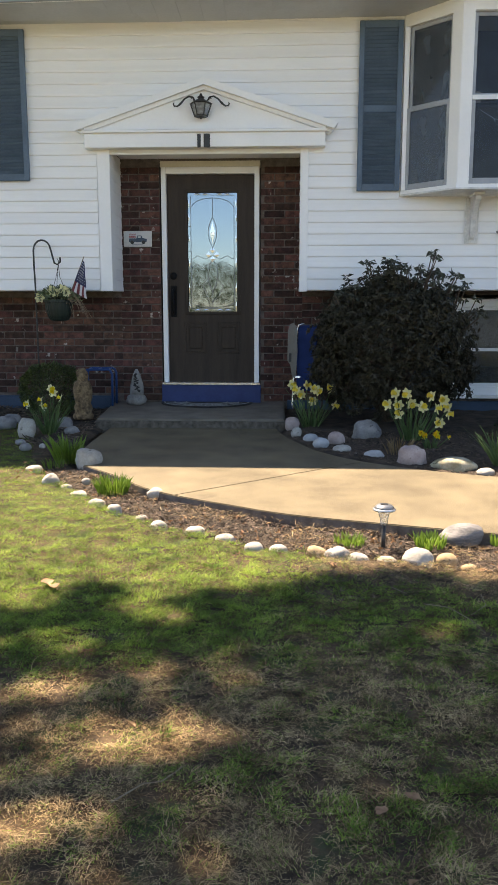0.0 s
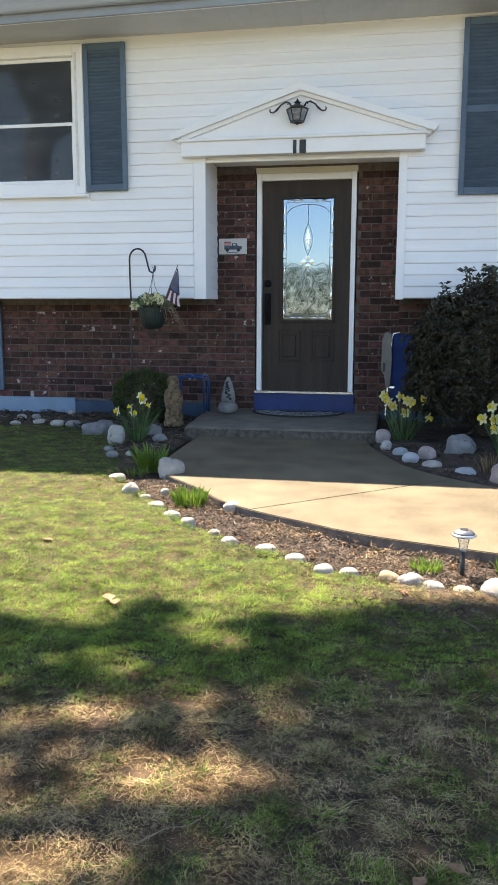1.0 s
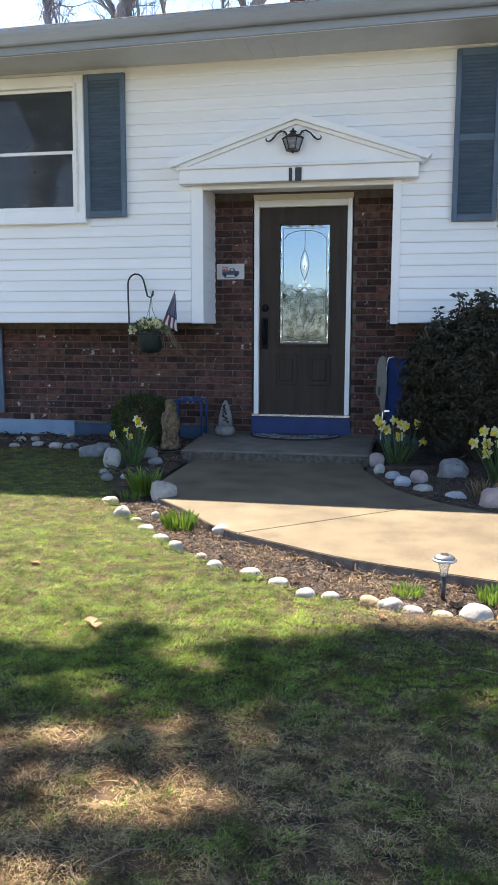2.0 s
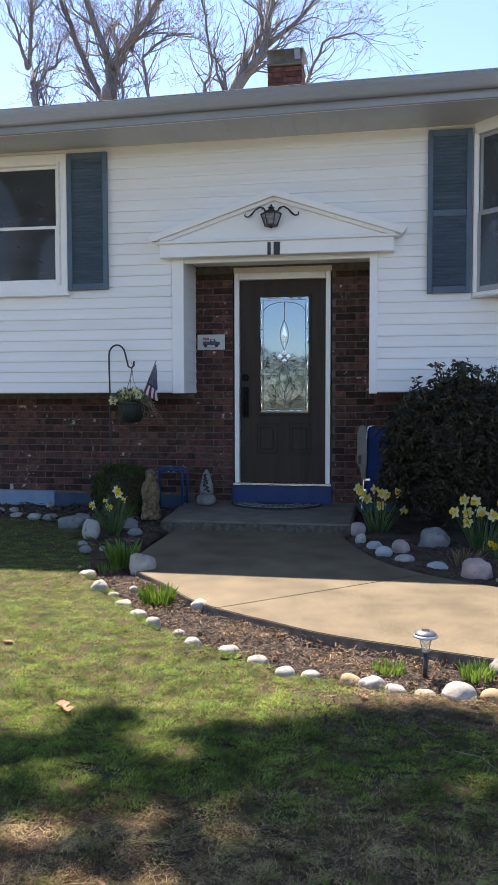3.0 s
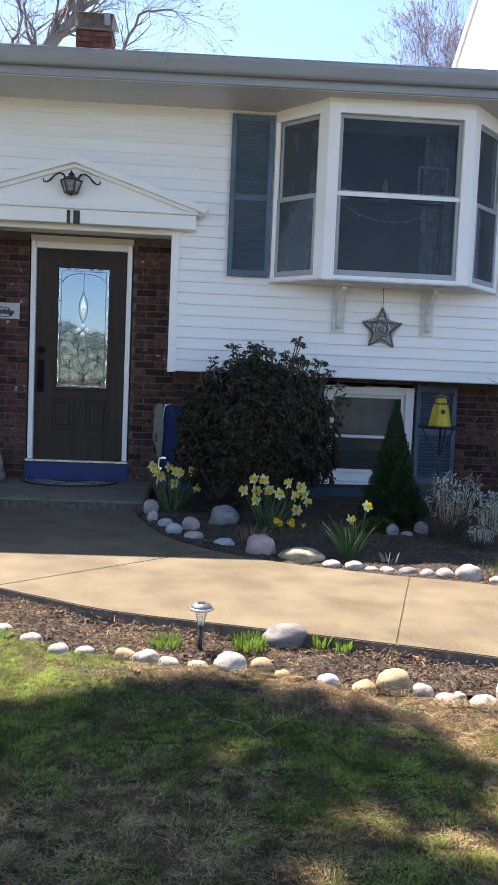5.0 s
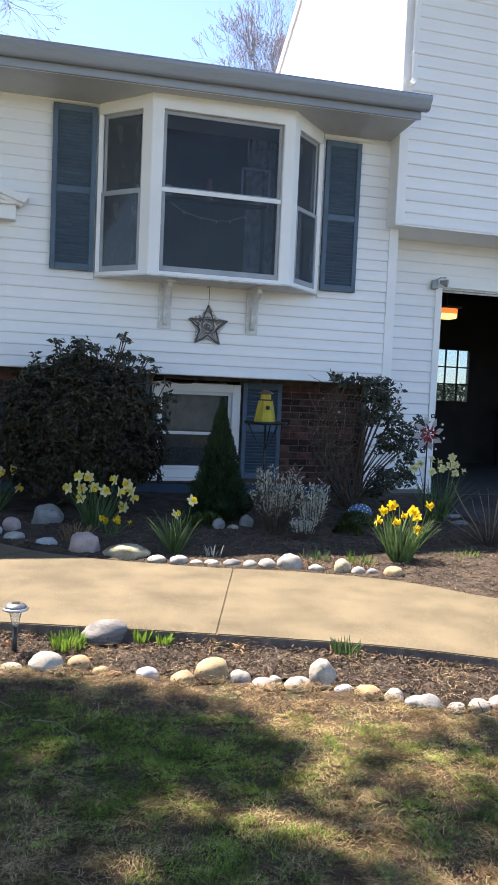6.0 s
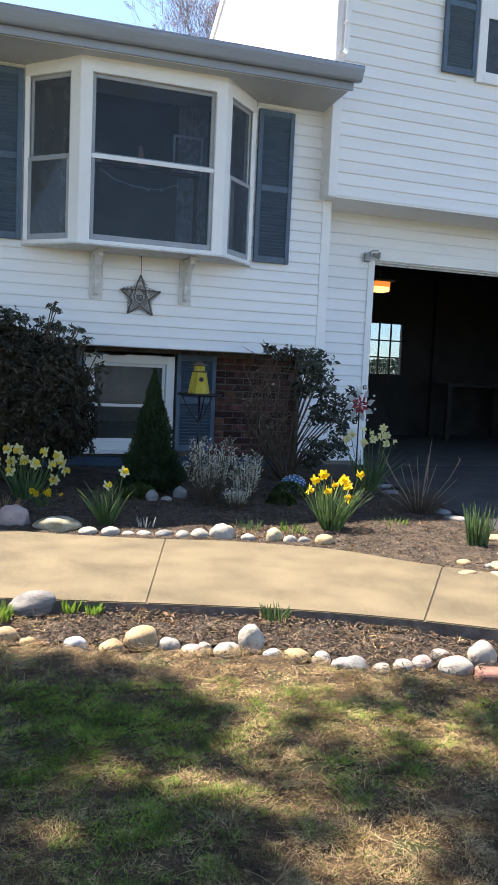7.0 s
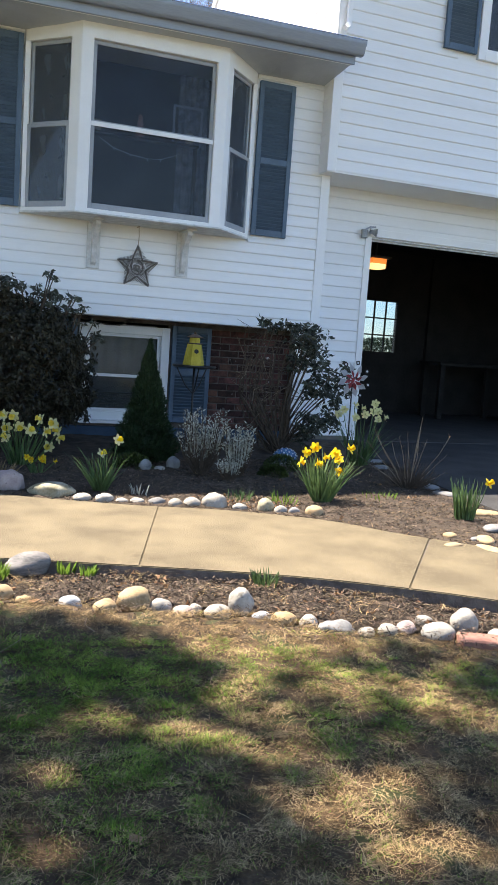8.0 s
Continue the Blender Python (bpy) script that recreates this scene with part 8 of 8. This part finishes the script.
part("tessera", bm, M_FLAGWHITE, orn, "pale mosaic chips")
solo("flat_stone", blob(0.30, 0.22, 0.055, 15, 0.15, 3, 0.8), M_STONE[1], (2.76, 6.68, 0.69), "flat grey stone under the mosaic ornament", "stone", smooth=True)
for i, (x, y, w, tone) in enumerate(((3.69, 6.89, 0.30, 1), (3.60, 6.53, 0.26, 1), (3.56, 5.68, 0.26, 1), (3.52, 5.40, 0.22, 1), (3.40, 4.79, 0.30, 2), (3.22, 4.40, 0.24, 1), (2.94, 4.14, 0.20, 2), (2.82, 3.93, 0.22, 2), (3.44, 4.5, 0.2, 2), (2.64, 4.02, 0.12, 2))):
    solo("flat_stone", blob(w, w * 0.55, 0.045, 40 + i, 0.2, 2, 0.8), M_STONE[tone], (x, y, ground_z(x, y) + 0.004), "flat " + ("grey", "grey", "tan")[tone] + " paving stone half sunk in mulch", "stone", "flat stones in the bed", smooth=True, rz=i * 40)


# ---- hanging basket and flag ----
M_BASKETLEAF = leafy("grey_green_basket_leaf", (0.10, 0.14, 0.07), (0.26, 0.30, 0.19), 0.7, 0.4, 0.25)
def build_basket():
    rng = np.random.RandomState(31)
    hb = thing("hanging_basket", (-2.565, 7.74, 1.62), "dark green hanging basket of small white and yellow flowers", "hanging basket")
    bm = bmesh.new()
    n = 56
    prof = [(0.055, -0.02), (0.085, -0.008), (0.106, 0.03), (0.122, 0.09), (0.128, 0.15), (0.137, 0.155), (0.137, 0.175), (0.125, 0.176)]
    rings = [[bm.verts.new(((r * (1 - 0.03 * (k % 2))) * math.cos(2 * math.pi * k / n), (r * (1 - 0.03 * (k % 2))) * math.sin(2 * math.pi * k / n), z)) for k in range(n)] for r, z in prof]
    for a, b in zip(rings, rings[1:]):
        for k in range(n):
            bm.faces.new((a[k], a[(k + 1) % n], b[(k + 1) % n], b[k]))
    bm.faces.new(rings[0][::-1])
    bm.faces.new(rings[-1])
    part("pot", bm, M_GREENPOT, hb)
    for k in range(3):
        a = 0.6 + k * 2.094
        part("hanger_wire", tube(bmesh.new(), [(0.112 * math.cos(a), 0.112 * math.sin(a), 0.165), (0.02 * math.cos(a), 0.02 * math.sin(a), 0.38), (0.01, 0, 0.5)], 0.0025, 4), M_BLACK, hb)
    d = ball_dirs(700, 0.5)
    d[:, 2] = np.abs(d[:, 2])
    b = d / np.linalg.norm(d, axis=1, keepdims=True) * np.array([0.20, 0.16, 0.12]) * rng.uniform(0.3, 1, (700, 1)) + np.array([0, 0, 0.17])
    part("foliage", leaves("foliage", b, d, 0.045, 0.013, M_BASKETLEAF, 0.15, 0.2), None, hb, "grey-green foliage")
    d2 = ball_dirs(160, 0.6)
    b2 = d2 / np.linalg.norm(d2, axis=1, keepdims=True) * np.array([0.15, 0.12, 0.10]) * rng.uniform(0.7, 1.05, (160, 1)) + np.array([0, 0, 0.19])
    part("foliage", leaves("foliage", b2, d2, 0.04, 0.014, M_BOX, 0.15, 0.2), None, hb, "green leaves")
    pm, cm = FLOWERS["pale"]
    for x, z in ((-0.15, 0.19), (-0.03, 0.26), (0.0, 0.24), (0.07, 0.27), (0.10, 0.24)):
        f = part("flower", pm, None, hb)
        f.matrix_basis = pose(x, -0.09, z, 80 + rng.uniform(-20, 20), 0, rng.uniform(-30, 30))
    st = bmesh.new()
    for k in range(16):
        a = rng.uniform(-0.6, 1.2)
        L = rng.uniform(0.12, 0.3)
        tube(st, [(0.08, -0.05, 0.16), (0.08 + L * 0.6 * math.cos(a), -0.08, 0.2 + 0.06 * rng.uniform(-1, 1)), (0.08 + L * math.cos(a), -0.09, 0.18 - L * rng.uniform(0.1, 0.8))], 0.0022, 4)
    part("trailing_stems", st, M_STRAWTWIG, hb)
    part("hook_ring", tube(bmesh.new(), [(0.01, 0, 0.49), (0.012, 0, 0.53), (0.0, 0, 0.55)], 0.003, 5), M_BLACK, hb)


build_basket()


def build_flag():
    fl = thing("small_flag", (-2.47, 7.66, 1.78), "small striped flag with a starry blue canton in the basket", "flag")
    part("stick", tube(bmesh.new(), [(0, 0, -0.02), (0.175, 0, 0.40)], 0.004, 6), M_STRAWTWIG, fl)
    rows = []
    for i in range(14):
        t = i / 13
        e = Vector((0.165 - 0.115 * t, -0.006, 0.375 - 0.275 * t))
        out = Vector((0.015 + 0.125 * t, 0.012 * math.sin(i), -0.03 - 0.05 * t))
        rows.append([e + out * (j / 6) + Vector((0, 0.008 * math.sin(j * 1.8 + i * 0.7), 0)) for j in range(7)])
    for j in range(6):
        bm = bmesh.new()
        vs = [[bm.verts.new(r[q]) for q in (j, j + 1)] for r in rows[9:]]
        for a, b in zip(vs, vs[1:]):
            bm.faces.new((a[0], a[1], b[1], b[0]))
        part("stripe", bm, M_FLAGRED if j % 2 == 0 else M_FLAGWHITE, fl, smooth=True)
    bm = bmesh.new()
    vs = [[bm.verts.new(p) for p in r] for r in rows[:10]]
    for a, b in zip(vs, vs[1:]):
        for j in range(6):
            bm.faces.new((a[j], a[j + 1], b[j + 1], b[j]))
    part("canton", bm, M_FLAGBLUE, fl, "navy blue field", True)
    bm = bmesh.new()
    for i in range(1, 9):
        for j in range(1, 6):
            p = rows[i][j] + Vector((0, -0.004, 0))
            box(bm, p.x - 0.0035, p.x + 0.0035, p.y - 0.002, p.y + 0.001, p.z - 0.0035, p.z + 0.0035)
    part("star_field", bm, M_FLAGWHITE, fl, "small white stars")


build_flag()


# ---- trees ----
M_BARK = surf("grey_bark", (0.13, 0.122, 0.135), (0.25, 0.24, 0.255), 10, 0.9, 0.5, 60, stretch=(3, 3, 0.6))
M_BUD = leafy("reddish_buds", (0.20, 0.10, 0.11), (0.33, 0.20, 0.18), 0.7, 0.3, 0.3)
M_SPRINGLEAF = leafy("young_spring_leaf", (0.05, 0.08, 0.025), (0.10, 0.13, 0.04), 0.55, 0.3, 0.12)


def bare_tree(name, at, trunk_h, r0, seed, levels, lean, label, spread=0.55, first=(), twigs=True, group="bare trees behind the house", limb=2.8, up=0.1):
    """A leafless tree: forked limbs down to fine twigs with buds."""
    rng = random.Random(seed)
    tr = thing(name, at, label, "tree", group)
    trunk, limbs = bmesh.new(), bmesh.new()
    buds = []

    def grow(p, d, r, L, lev):
        pts, rad = [p], [r]
        n = 4 if lev < 3 else 3
        for i in range(n):
            d = (d + Vector((rng.gauss(0, 0.13), rng.gauss(0, 0.13), rng.gauss(0.02, 0.08) + up * 0.4))).normalized()
            pts.append(pts[-1] + d * L / n)
            rad.append(r * (1 - 0.42 * (i + 1) / n))
        tube(trunk if lev == 0 else limbs, pts, rad, 8 if lev == 0 else (6 if lev < 3 else 3), cap=lev < 2)
        if lev >= levels:
            for q in range(2):
                buds.append((pts[-1] - d * rng.uniform(0, L * 0.6), d + Vector((rng.gauss(0, 0.5), rng.gauss(0, 0.5), rng.gauss(0, 0.5)))))
            return
        k = 3 if lev == 0 else rng.choice((2, 2, 3) if lev < levels - 1 else (2, 3))
        for q in range(k + (1 if 1 <= lev <= 4 else 0)):
            s = pts[-1] if q < k else pts[rng.randint(1, n - 1)]
            t = rng.uniform(0.3, 1.0) * spread
            a = rng.uniform(0, 6.28)
            o = d.orthogonal().normalized()
            o = o * math.cos(a) + d.cross(o) * math.sin(a)
            nd = (d + o * t + Vector((0, 0, up))).normalized()
            grow(s, nd, max(rad[-1] * rng.uniform(0.6, 0.85), 0.0045), (limb if lev == 0 else L) * rng.uniform(0.62, 0.9), lev + 1)
    if not first:
        grow(Vector((0, 0, 0)), Vector(lean).normalized(), r0, trunk_h, 0)
    for rb, rt, line in first:
        pts = [Vector((x, rng.uniform(-0.3, 0.3) * i, z)) for i, (x, z) in enumerate(line)]
        fine = [pts[0]]
        for p, q in zip(pts, pts[1:]):
            fine += [p.lerp(q, t) + Vector((rng.gauss(0, 0.025), rng.gauss(0, 0.05), rng.gauss(0, 0.025))) for t in (0.25, 0.5, 0.75)] + [q]
        rad = [rb + (rt - rb) * i / (len(fine) - 1) for i in range(len(fine))]
        tube(trunk if line[0][1] <= 0 else limbs, fine, rad, 7)
        for i in range(2 if line[0][1] > 0 else 5, len(fine)):
            for q in range(1 + i % 2 if i < len(fine) - 1 else 3):
                d = (fine[i] - fine[i - 1]).normalized()
                a = rng.uniform(0, 6.28)
                o = d.orthogonal().normalized()
                o = o * math.cos(a) + d.cross(o) * math.sin(a)
                grow(fine[i], (d + o * rng.uniform(0.4, 1.0) + Vector((0, 0, up))).normalized(), max(rad[i] * 0.5, 0.012), limb * rng.uniform(0.6, 1.0), levels - 3)
    part("trunk", trunk, M_BARK, tr, smooth=True)
    part("branchwork", limbs, M_BARK, tr, smooth=True)["kind"] = "stuff"
    if twigs:
        b = [tuple(p) for p, d in buds]
        w = [tuple(d) for p, d in buds]
        part("bud", leaves("bud", b, w, 0.055, 0.02, M_BUD, 0.2), None, tr, "reddish spring buds")["kind"] = "stuff"
    return tr, limbs


TREE = "tall bare grey tree with many forks behind the house"
HAZE = "bare tree with a haze of reddish twigs behind the chimney"
bare_tree("bare_tree", (-7.8, 22.0, 0.7), 0, 0, 3, 7, (0, 0, 1), TREE, 0.95, up=0.06, limb=0.75, first=(
    (0.30, 0.15, ((0.0, -0.1), (0.05, 7.0), (0.03, 9.37), (0.14, 10.17))),
    (0.11, 0.05, ((0.02, 8.3), (-0.21, 9.38), (-0.73, 10.28), (-1.34, 11.98), (-1.5, 13.2))),
    (0.12, 0.05, ((0.14, 10.17), (-0.21, 11.01), (-0.61, 12.38), (-0.8, 13.6))),
    (0.12, 0.05, ((0.14, 10.17), (0.83, 10.88), (1.69, 11.95), (2.2, 13.0))),
    (0.07, 0.035, ((0.67, 10.6), (0.71, 11.41), (0.77, 12.3), (0.7, 13.4))),
    (0.05, 0.025, ((0.2, 8.2), (0.51, 9.4), (0.43, 10.38), (0.03, 11.6))),
    (0.06, 0.025, ((0.3, 7.6), (1.1, 9.4), (1.03, 10.35), (1.72, 10.84), (2.16, 11.48)))))
bare_tree("bare_tree", (-5.3, 22.6, 0.7), 0, 0, 12, 7, (0, 0, 1), HAZE, 1.0, up=0.03, limb=0.95, first=(
    (0.30, 0.16, ((0.0, -0.1), (0.2, 6.0), (0.75, 9.4))),
    (0.13, 0.05, ((0.65, 9.0), (1.27, 10.4), (1.58, 11.3), (1.5, 12.6))),
    (0.15, 0.06, ((0.75, 9.3), (1.72, 10.5), (1.95, 11.9), (2.1, 13.0))),
    (0.09, 0.03, ((1.78, 10.7), (2.45, 11.3), (3.45, 11.95))),
    (0.06, 0.02, ((1.6, 8.6), (2.85, 9.65), (3.4, 10.45), (4.25, 10.55))),
    (0.06, 0.025, ((0.05, 8.0), (0.12, 9.5), (0.27, 10.5), (0.1, 11.9)))))
bare_tree("bare_tree", (-9.7, 22.0, 0.7), 0, 0, 8, 6, (0, 0, 1), "bare tree with thin crooked limbs behind the house", 0.9, up=0.05, limb=0.8, first=(
    (0.16, 0.07, ((0.3, -0.1), (0.25, 7.0), (-0.08, 9.4), (-0.47, 10.36))),
    (0.07, 0.03, ((-0.47, 10.36), (-0.4, 11.12), (-0.21, 12.02), (-0.1, 13.0))),
    (0.06, 0.025, ((-0.47, 10.36), (-0.73, 11.14), (-0.84, 11.9))),
    (0.05, 0.02, ((-0.3, 9.85), (0.23, 10.41), (0.39, 11.1)))))
bare_tree("bare_tree", (10.1, 24.0, 0.7), 8.6, 0.12, 5, 7, (0.0, 0, 1), "small bare budding tree beyond the roof", 0.9, limb=1.35)
bare_tree("bare_tree", (9.2, 19.0, 0.7), 1.6, 0.12, 15, 5, (-0.25, 0, 1), "crooked bare tree beyond the garage's back door", 0.7, limb=1.6)


def shade_tree(at, seed):
    """The big yard tree, out of view, whose half-open crown dapples the lawn."""
    rng = np.random.RandomState(seed)
    tr = thing("shade_tree", at, "tall spreading yard tree with young leaves and twigs", "tree")
    trunk, limbs = bmesh.new(), bmesh.new()
    tube(trunk, [(0, 0, -0.1), (0.05, 0.02, 1.5), (0.1, 0, 3.2), (0.3, 0.05, 4.6)], [0.34, 0.26, 0.22, 0.19], 12)
    part("trunk", trunk, M_BARK, tr, smooth=True)
    b, d = [], []
    for k in range(CLUMPS):
        cx = rng.uniform(-1.2, 6.6)
        cy = rng.uniform(-4.2, 4.6)
        cz = 8.2 + rng.uniform(-0.7, 0.7) - 0.04 * (cx - 2.5) ** 2
        c_at = Vector((cx, cy, 0.0))
        # stop the crown along an uneven rim toward the house
        sx_, sy_ = cx + at[0] + 0.4264 * (cz - 0.0), cy + at[1] - 0.4734 * (cz - 0.0)
        if sy_ > line_at(CROWN_RIM, sx_) + 0.1 or ((cx - 2.7) / 4.1) ** 4 + ((cy - 0.2) / 5.0) ** 4 + 0.5 * noise.noise(c_at * 1.1) > 0.95:
            continue
        if noise.noise(Vector((sx_ * 1.05, sy_ * 1.3, 9.0))) + 0.4 * noise.noise(Vector((sx_ * 2.6, sy_ * 2.9, 2.0))) > OPEN:
            continue
        c = Vector((cx, cy, cz))
        if k % 30 == 0:
            tube(limbs, [(0.25, 0.05, 4.3 - 0.8 * rng.uniform()), tuple(Vector((cx * 0.45, cy * 0.45, 6.2 + rng.uniform(-0.5, 0.3)))), tuple(c)], [0.06, 0.035, 0.01], 5)
        for q in range(38):
            o = rng.normal(size=3) * np.array([0.16, 0.16, 0.09])
            gx, gy = sx_ + o[0] + 0.4264 * o[2], sy_ + o[1] - 0.4734 * o[2]
            # leaves are thinned by where their shade is wanted on the lawn
            thick = 0.80 - 0.48 * ramp(-0.42 - gx, 0.0, 0.2) * ramp(2.95 - gy, 0.0, 0.2) - 0.55 * ramp(gx, 0.6, 0.85)
            if gy > line_at(CROWN_RIM, gx) or rng.uniform() > thick or any((gx - u) ** 2 / (a + 0.05) ** 2 + (gy - v) ** 2 / (b_ + 0.05) ** 2 < 1 for u, v, a, b_ in GAPS):
                continue
            if noise.noise(Vector((gx * 4.2, gy * 5.0, 3.0))) > 0.62 - 0.30 * ramp(gx, 0.5, 0.8) - 0.30 * ramp(-0.42 - gx, 0.0, 0.2):
                continue
            b.append((c.x + o[0], c.y + o[1], c.z + o[2]))
            d.append((rng.normal(), rng.normal(), rng.normal() * 0.4))
    # unseen clumps added over the open yard, to block sky light from the lawn
    for k in range(420):
        cx, cy = rng.uniform(2.0, 12.0), rng.uniform(-10.5, 0.6)
        cz = 8.6 + rng.uniform(-0.7, 1.6) - 0.02 * (cx - 5) ** 2
        if ((cx - 6.5) / 5.6) ** 4 + ((cy + 5.0) / 5.8) ** 4 + 0.6 * noise.noise(Vector((cx, cy, 3.0)) * 0.7) > 0.95 or cy + at[1] - 0.4734 * cz > 0.5:
            continue
        if k % 5 == 0:
            tube(limbs, [(0.25, 0.05, 4.5 - 0.8 * rng.uniform()), (cx * 0.45, cy * 0.45, 6.4 + rng.uniform(-0.5, 0.3)), (cx, cy, cz)], [0.09, 0.05, 0.01], 5)
        for q in range(30):
            o = rng.normal(size=3) * np.array([0.3, 0.3, 0.16])
            b.append((cx + o[0], cy + o[1], cz + o[2]))
            d.append((rng.normal(), rng.normal(), rng.normal() * 0.4))
    part("branchwork", limbs, M_BARK, tr, smooth=True)
    part("crown", leaves("crown", b, d, rng.uniform(0.08, 0.13, len(b)), 0.085, M_SPRINGLEAF, 0.1), None, tr, "half-open crown of young leaves, with clumps added to dim the yard")


CLUMPS, OPEN = 5600, 0.6
# the crown's uneven rim and the larger gaps in it, by where their light falls
CROWN_RIM = [(-3.5, 2.9), (-1.73, 3.08), (-1.35, 2.99), (-1.21, 3.33), (-0.97, 3.11), (-0.77, 3.25), (-0.47, 3.31), (-0.26, 3.44), (0.04, 3.48), (0.42, 3.33), (0.62, 3.26), (0.79, 3.09), (0.9, 2.82), (1.04, 2.74), (1.23, 2.78), (1.49, 2.94), (1.7, 2.96), (1.96, 2.74), (5.0, 2.6)]
GAPS = [(-1.22, 2.81, 0.09, 0.06), (-1.09, 2.46, 0.08, 0.05), (-0.75, 2.26, 0.08, 0.07), (-0.94, 2.19, 0.08, 0.05), (-1.03, 1.9, 0.10, 0.07), (-1.1, 1.99, 0.06, 0.05), (-0.91, 3.0, 0.09, 0.05), (0.08, 2.98, 0.07, 0.03), (0.6, 2.51, 0.08, 0.04), (0.96, 2.06, 0.10, 0.05), (0.88, 2.3, 0.07, 0.05), (0.26, 2.32, 0.06, 0.04), (0.22, 2.05, 0.07, 0.05), (1.49, 2.58, 0.12, 0.05), (0.88, 2.62, 0.10, 0.05), (1.25, 2.66, 0.12, 0.04), (1.56, 2.4, 0.10, 0.06), (1.01, 1.87, 0.10, 0.05), (0.69, 2.4, 0.07, 0.04), (0.38, 2.57, 0.06, 0.03)]
shade_tree((-5.9, 3.4, 0.64), 6)


def far_woods():
    """A low belt of woods beyond the street, all round the yard."""
    rng = np.random.RandomState(17)
    b, d = [], []
    for k in range(150000):
        a = rng.uniform(0, 2 * math.pi)
        r = rng.uniform(100, 112)
        h = (8.0 if math.sin(a) < 0.3 else 3.2) * (1 + 0.3 * noise.noise(Vector((math.cos(a) * 7, math.sin(a) * 7, 0))) + 0.2 * noise.noise(Vector((math.cos(a) * 30, math.sin(a) * 30, 5))))
        z = 0.3 + h * rng.uniform(0, 1) ** 0.8
        b.append((r * math.cos(a), 5 + r * math.sin(a), z))
        d.append((rng.normal(), rng.normal(), 0.8 + rng.normal()))
    stuff("far_woods", leaves("far_woods", b, d, rng.uniform(0.3, 0.6, len(b)), 0.3, M_FARLEAF, 0.2), "distant belt of pale green spring woods", "woods")


M_FARLEAF = leafy("far_spring_woods", (0.030, 0.044, 0.020), (0.046, 0.060, 0.028), 0.9, 0.12, 0.05)
far_woods()


# ---- bricks of the walls ----
bricks(wall_brick_left, -4.75, -2.11, 0.862, SILL_Z - 0.005, BRICK_Y, white=0.025)
bricks(wall_brick_entry, -2.11, -0.30, 0.79, 3.125, BRICK_Y, [(-1.712, -0.713, 0.5, 3.3)], white=0.03)
bricks(wall_brick_right, -0.30, 3.46, 0.80, SILL_Z - 0.005, BRICK_Y, [(0.75, 2.55, 0.80, 1.9)], white=0.01)
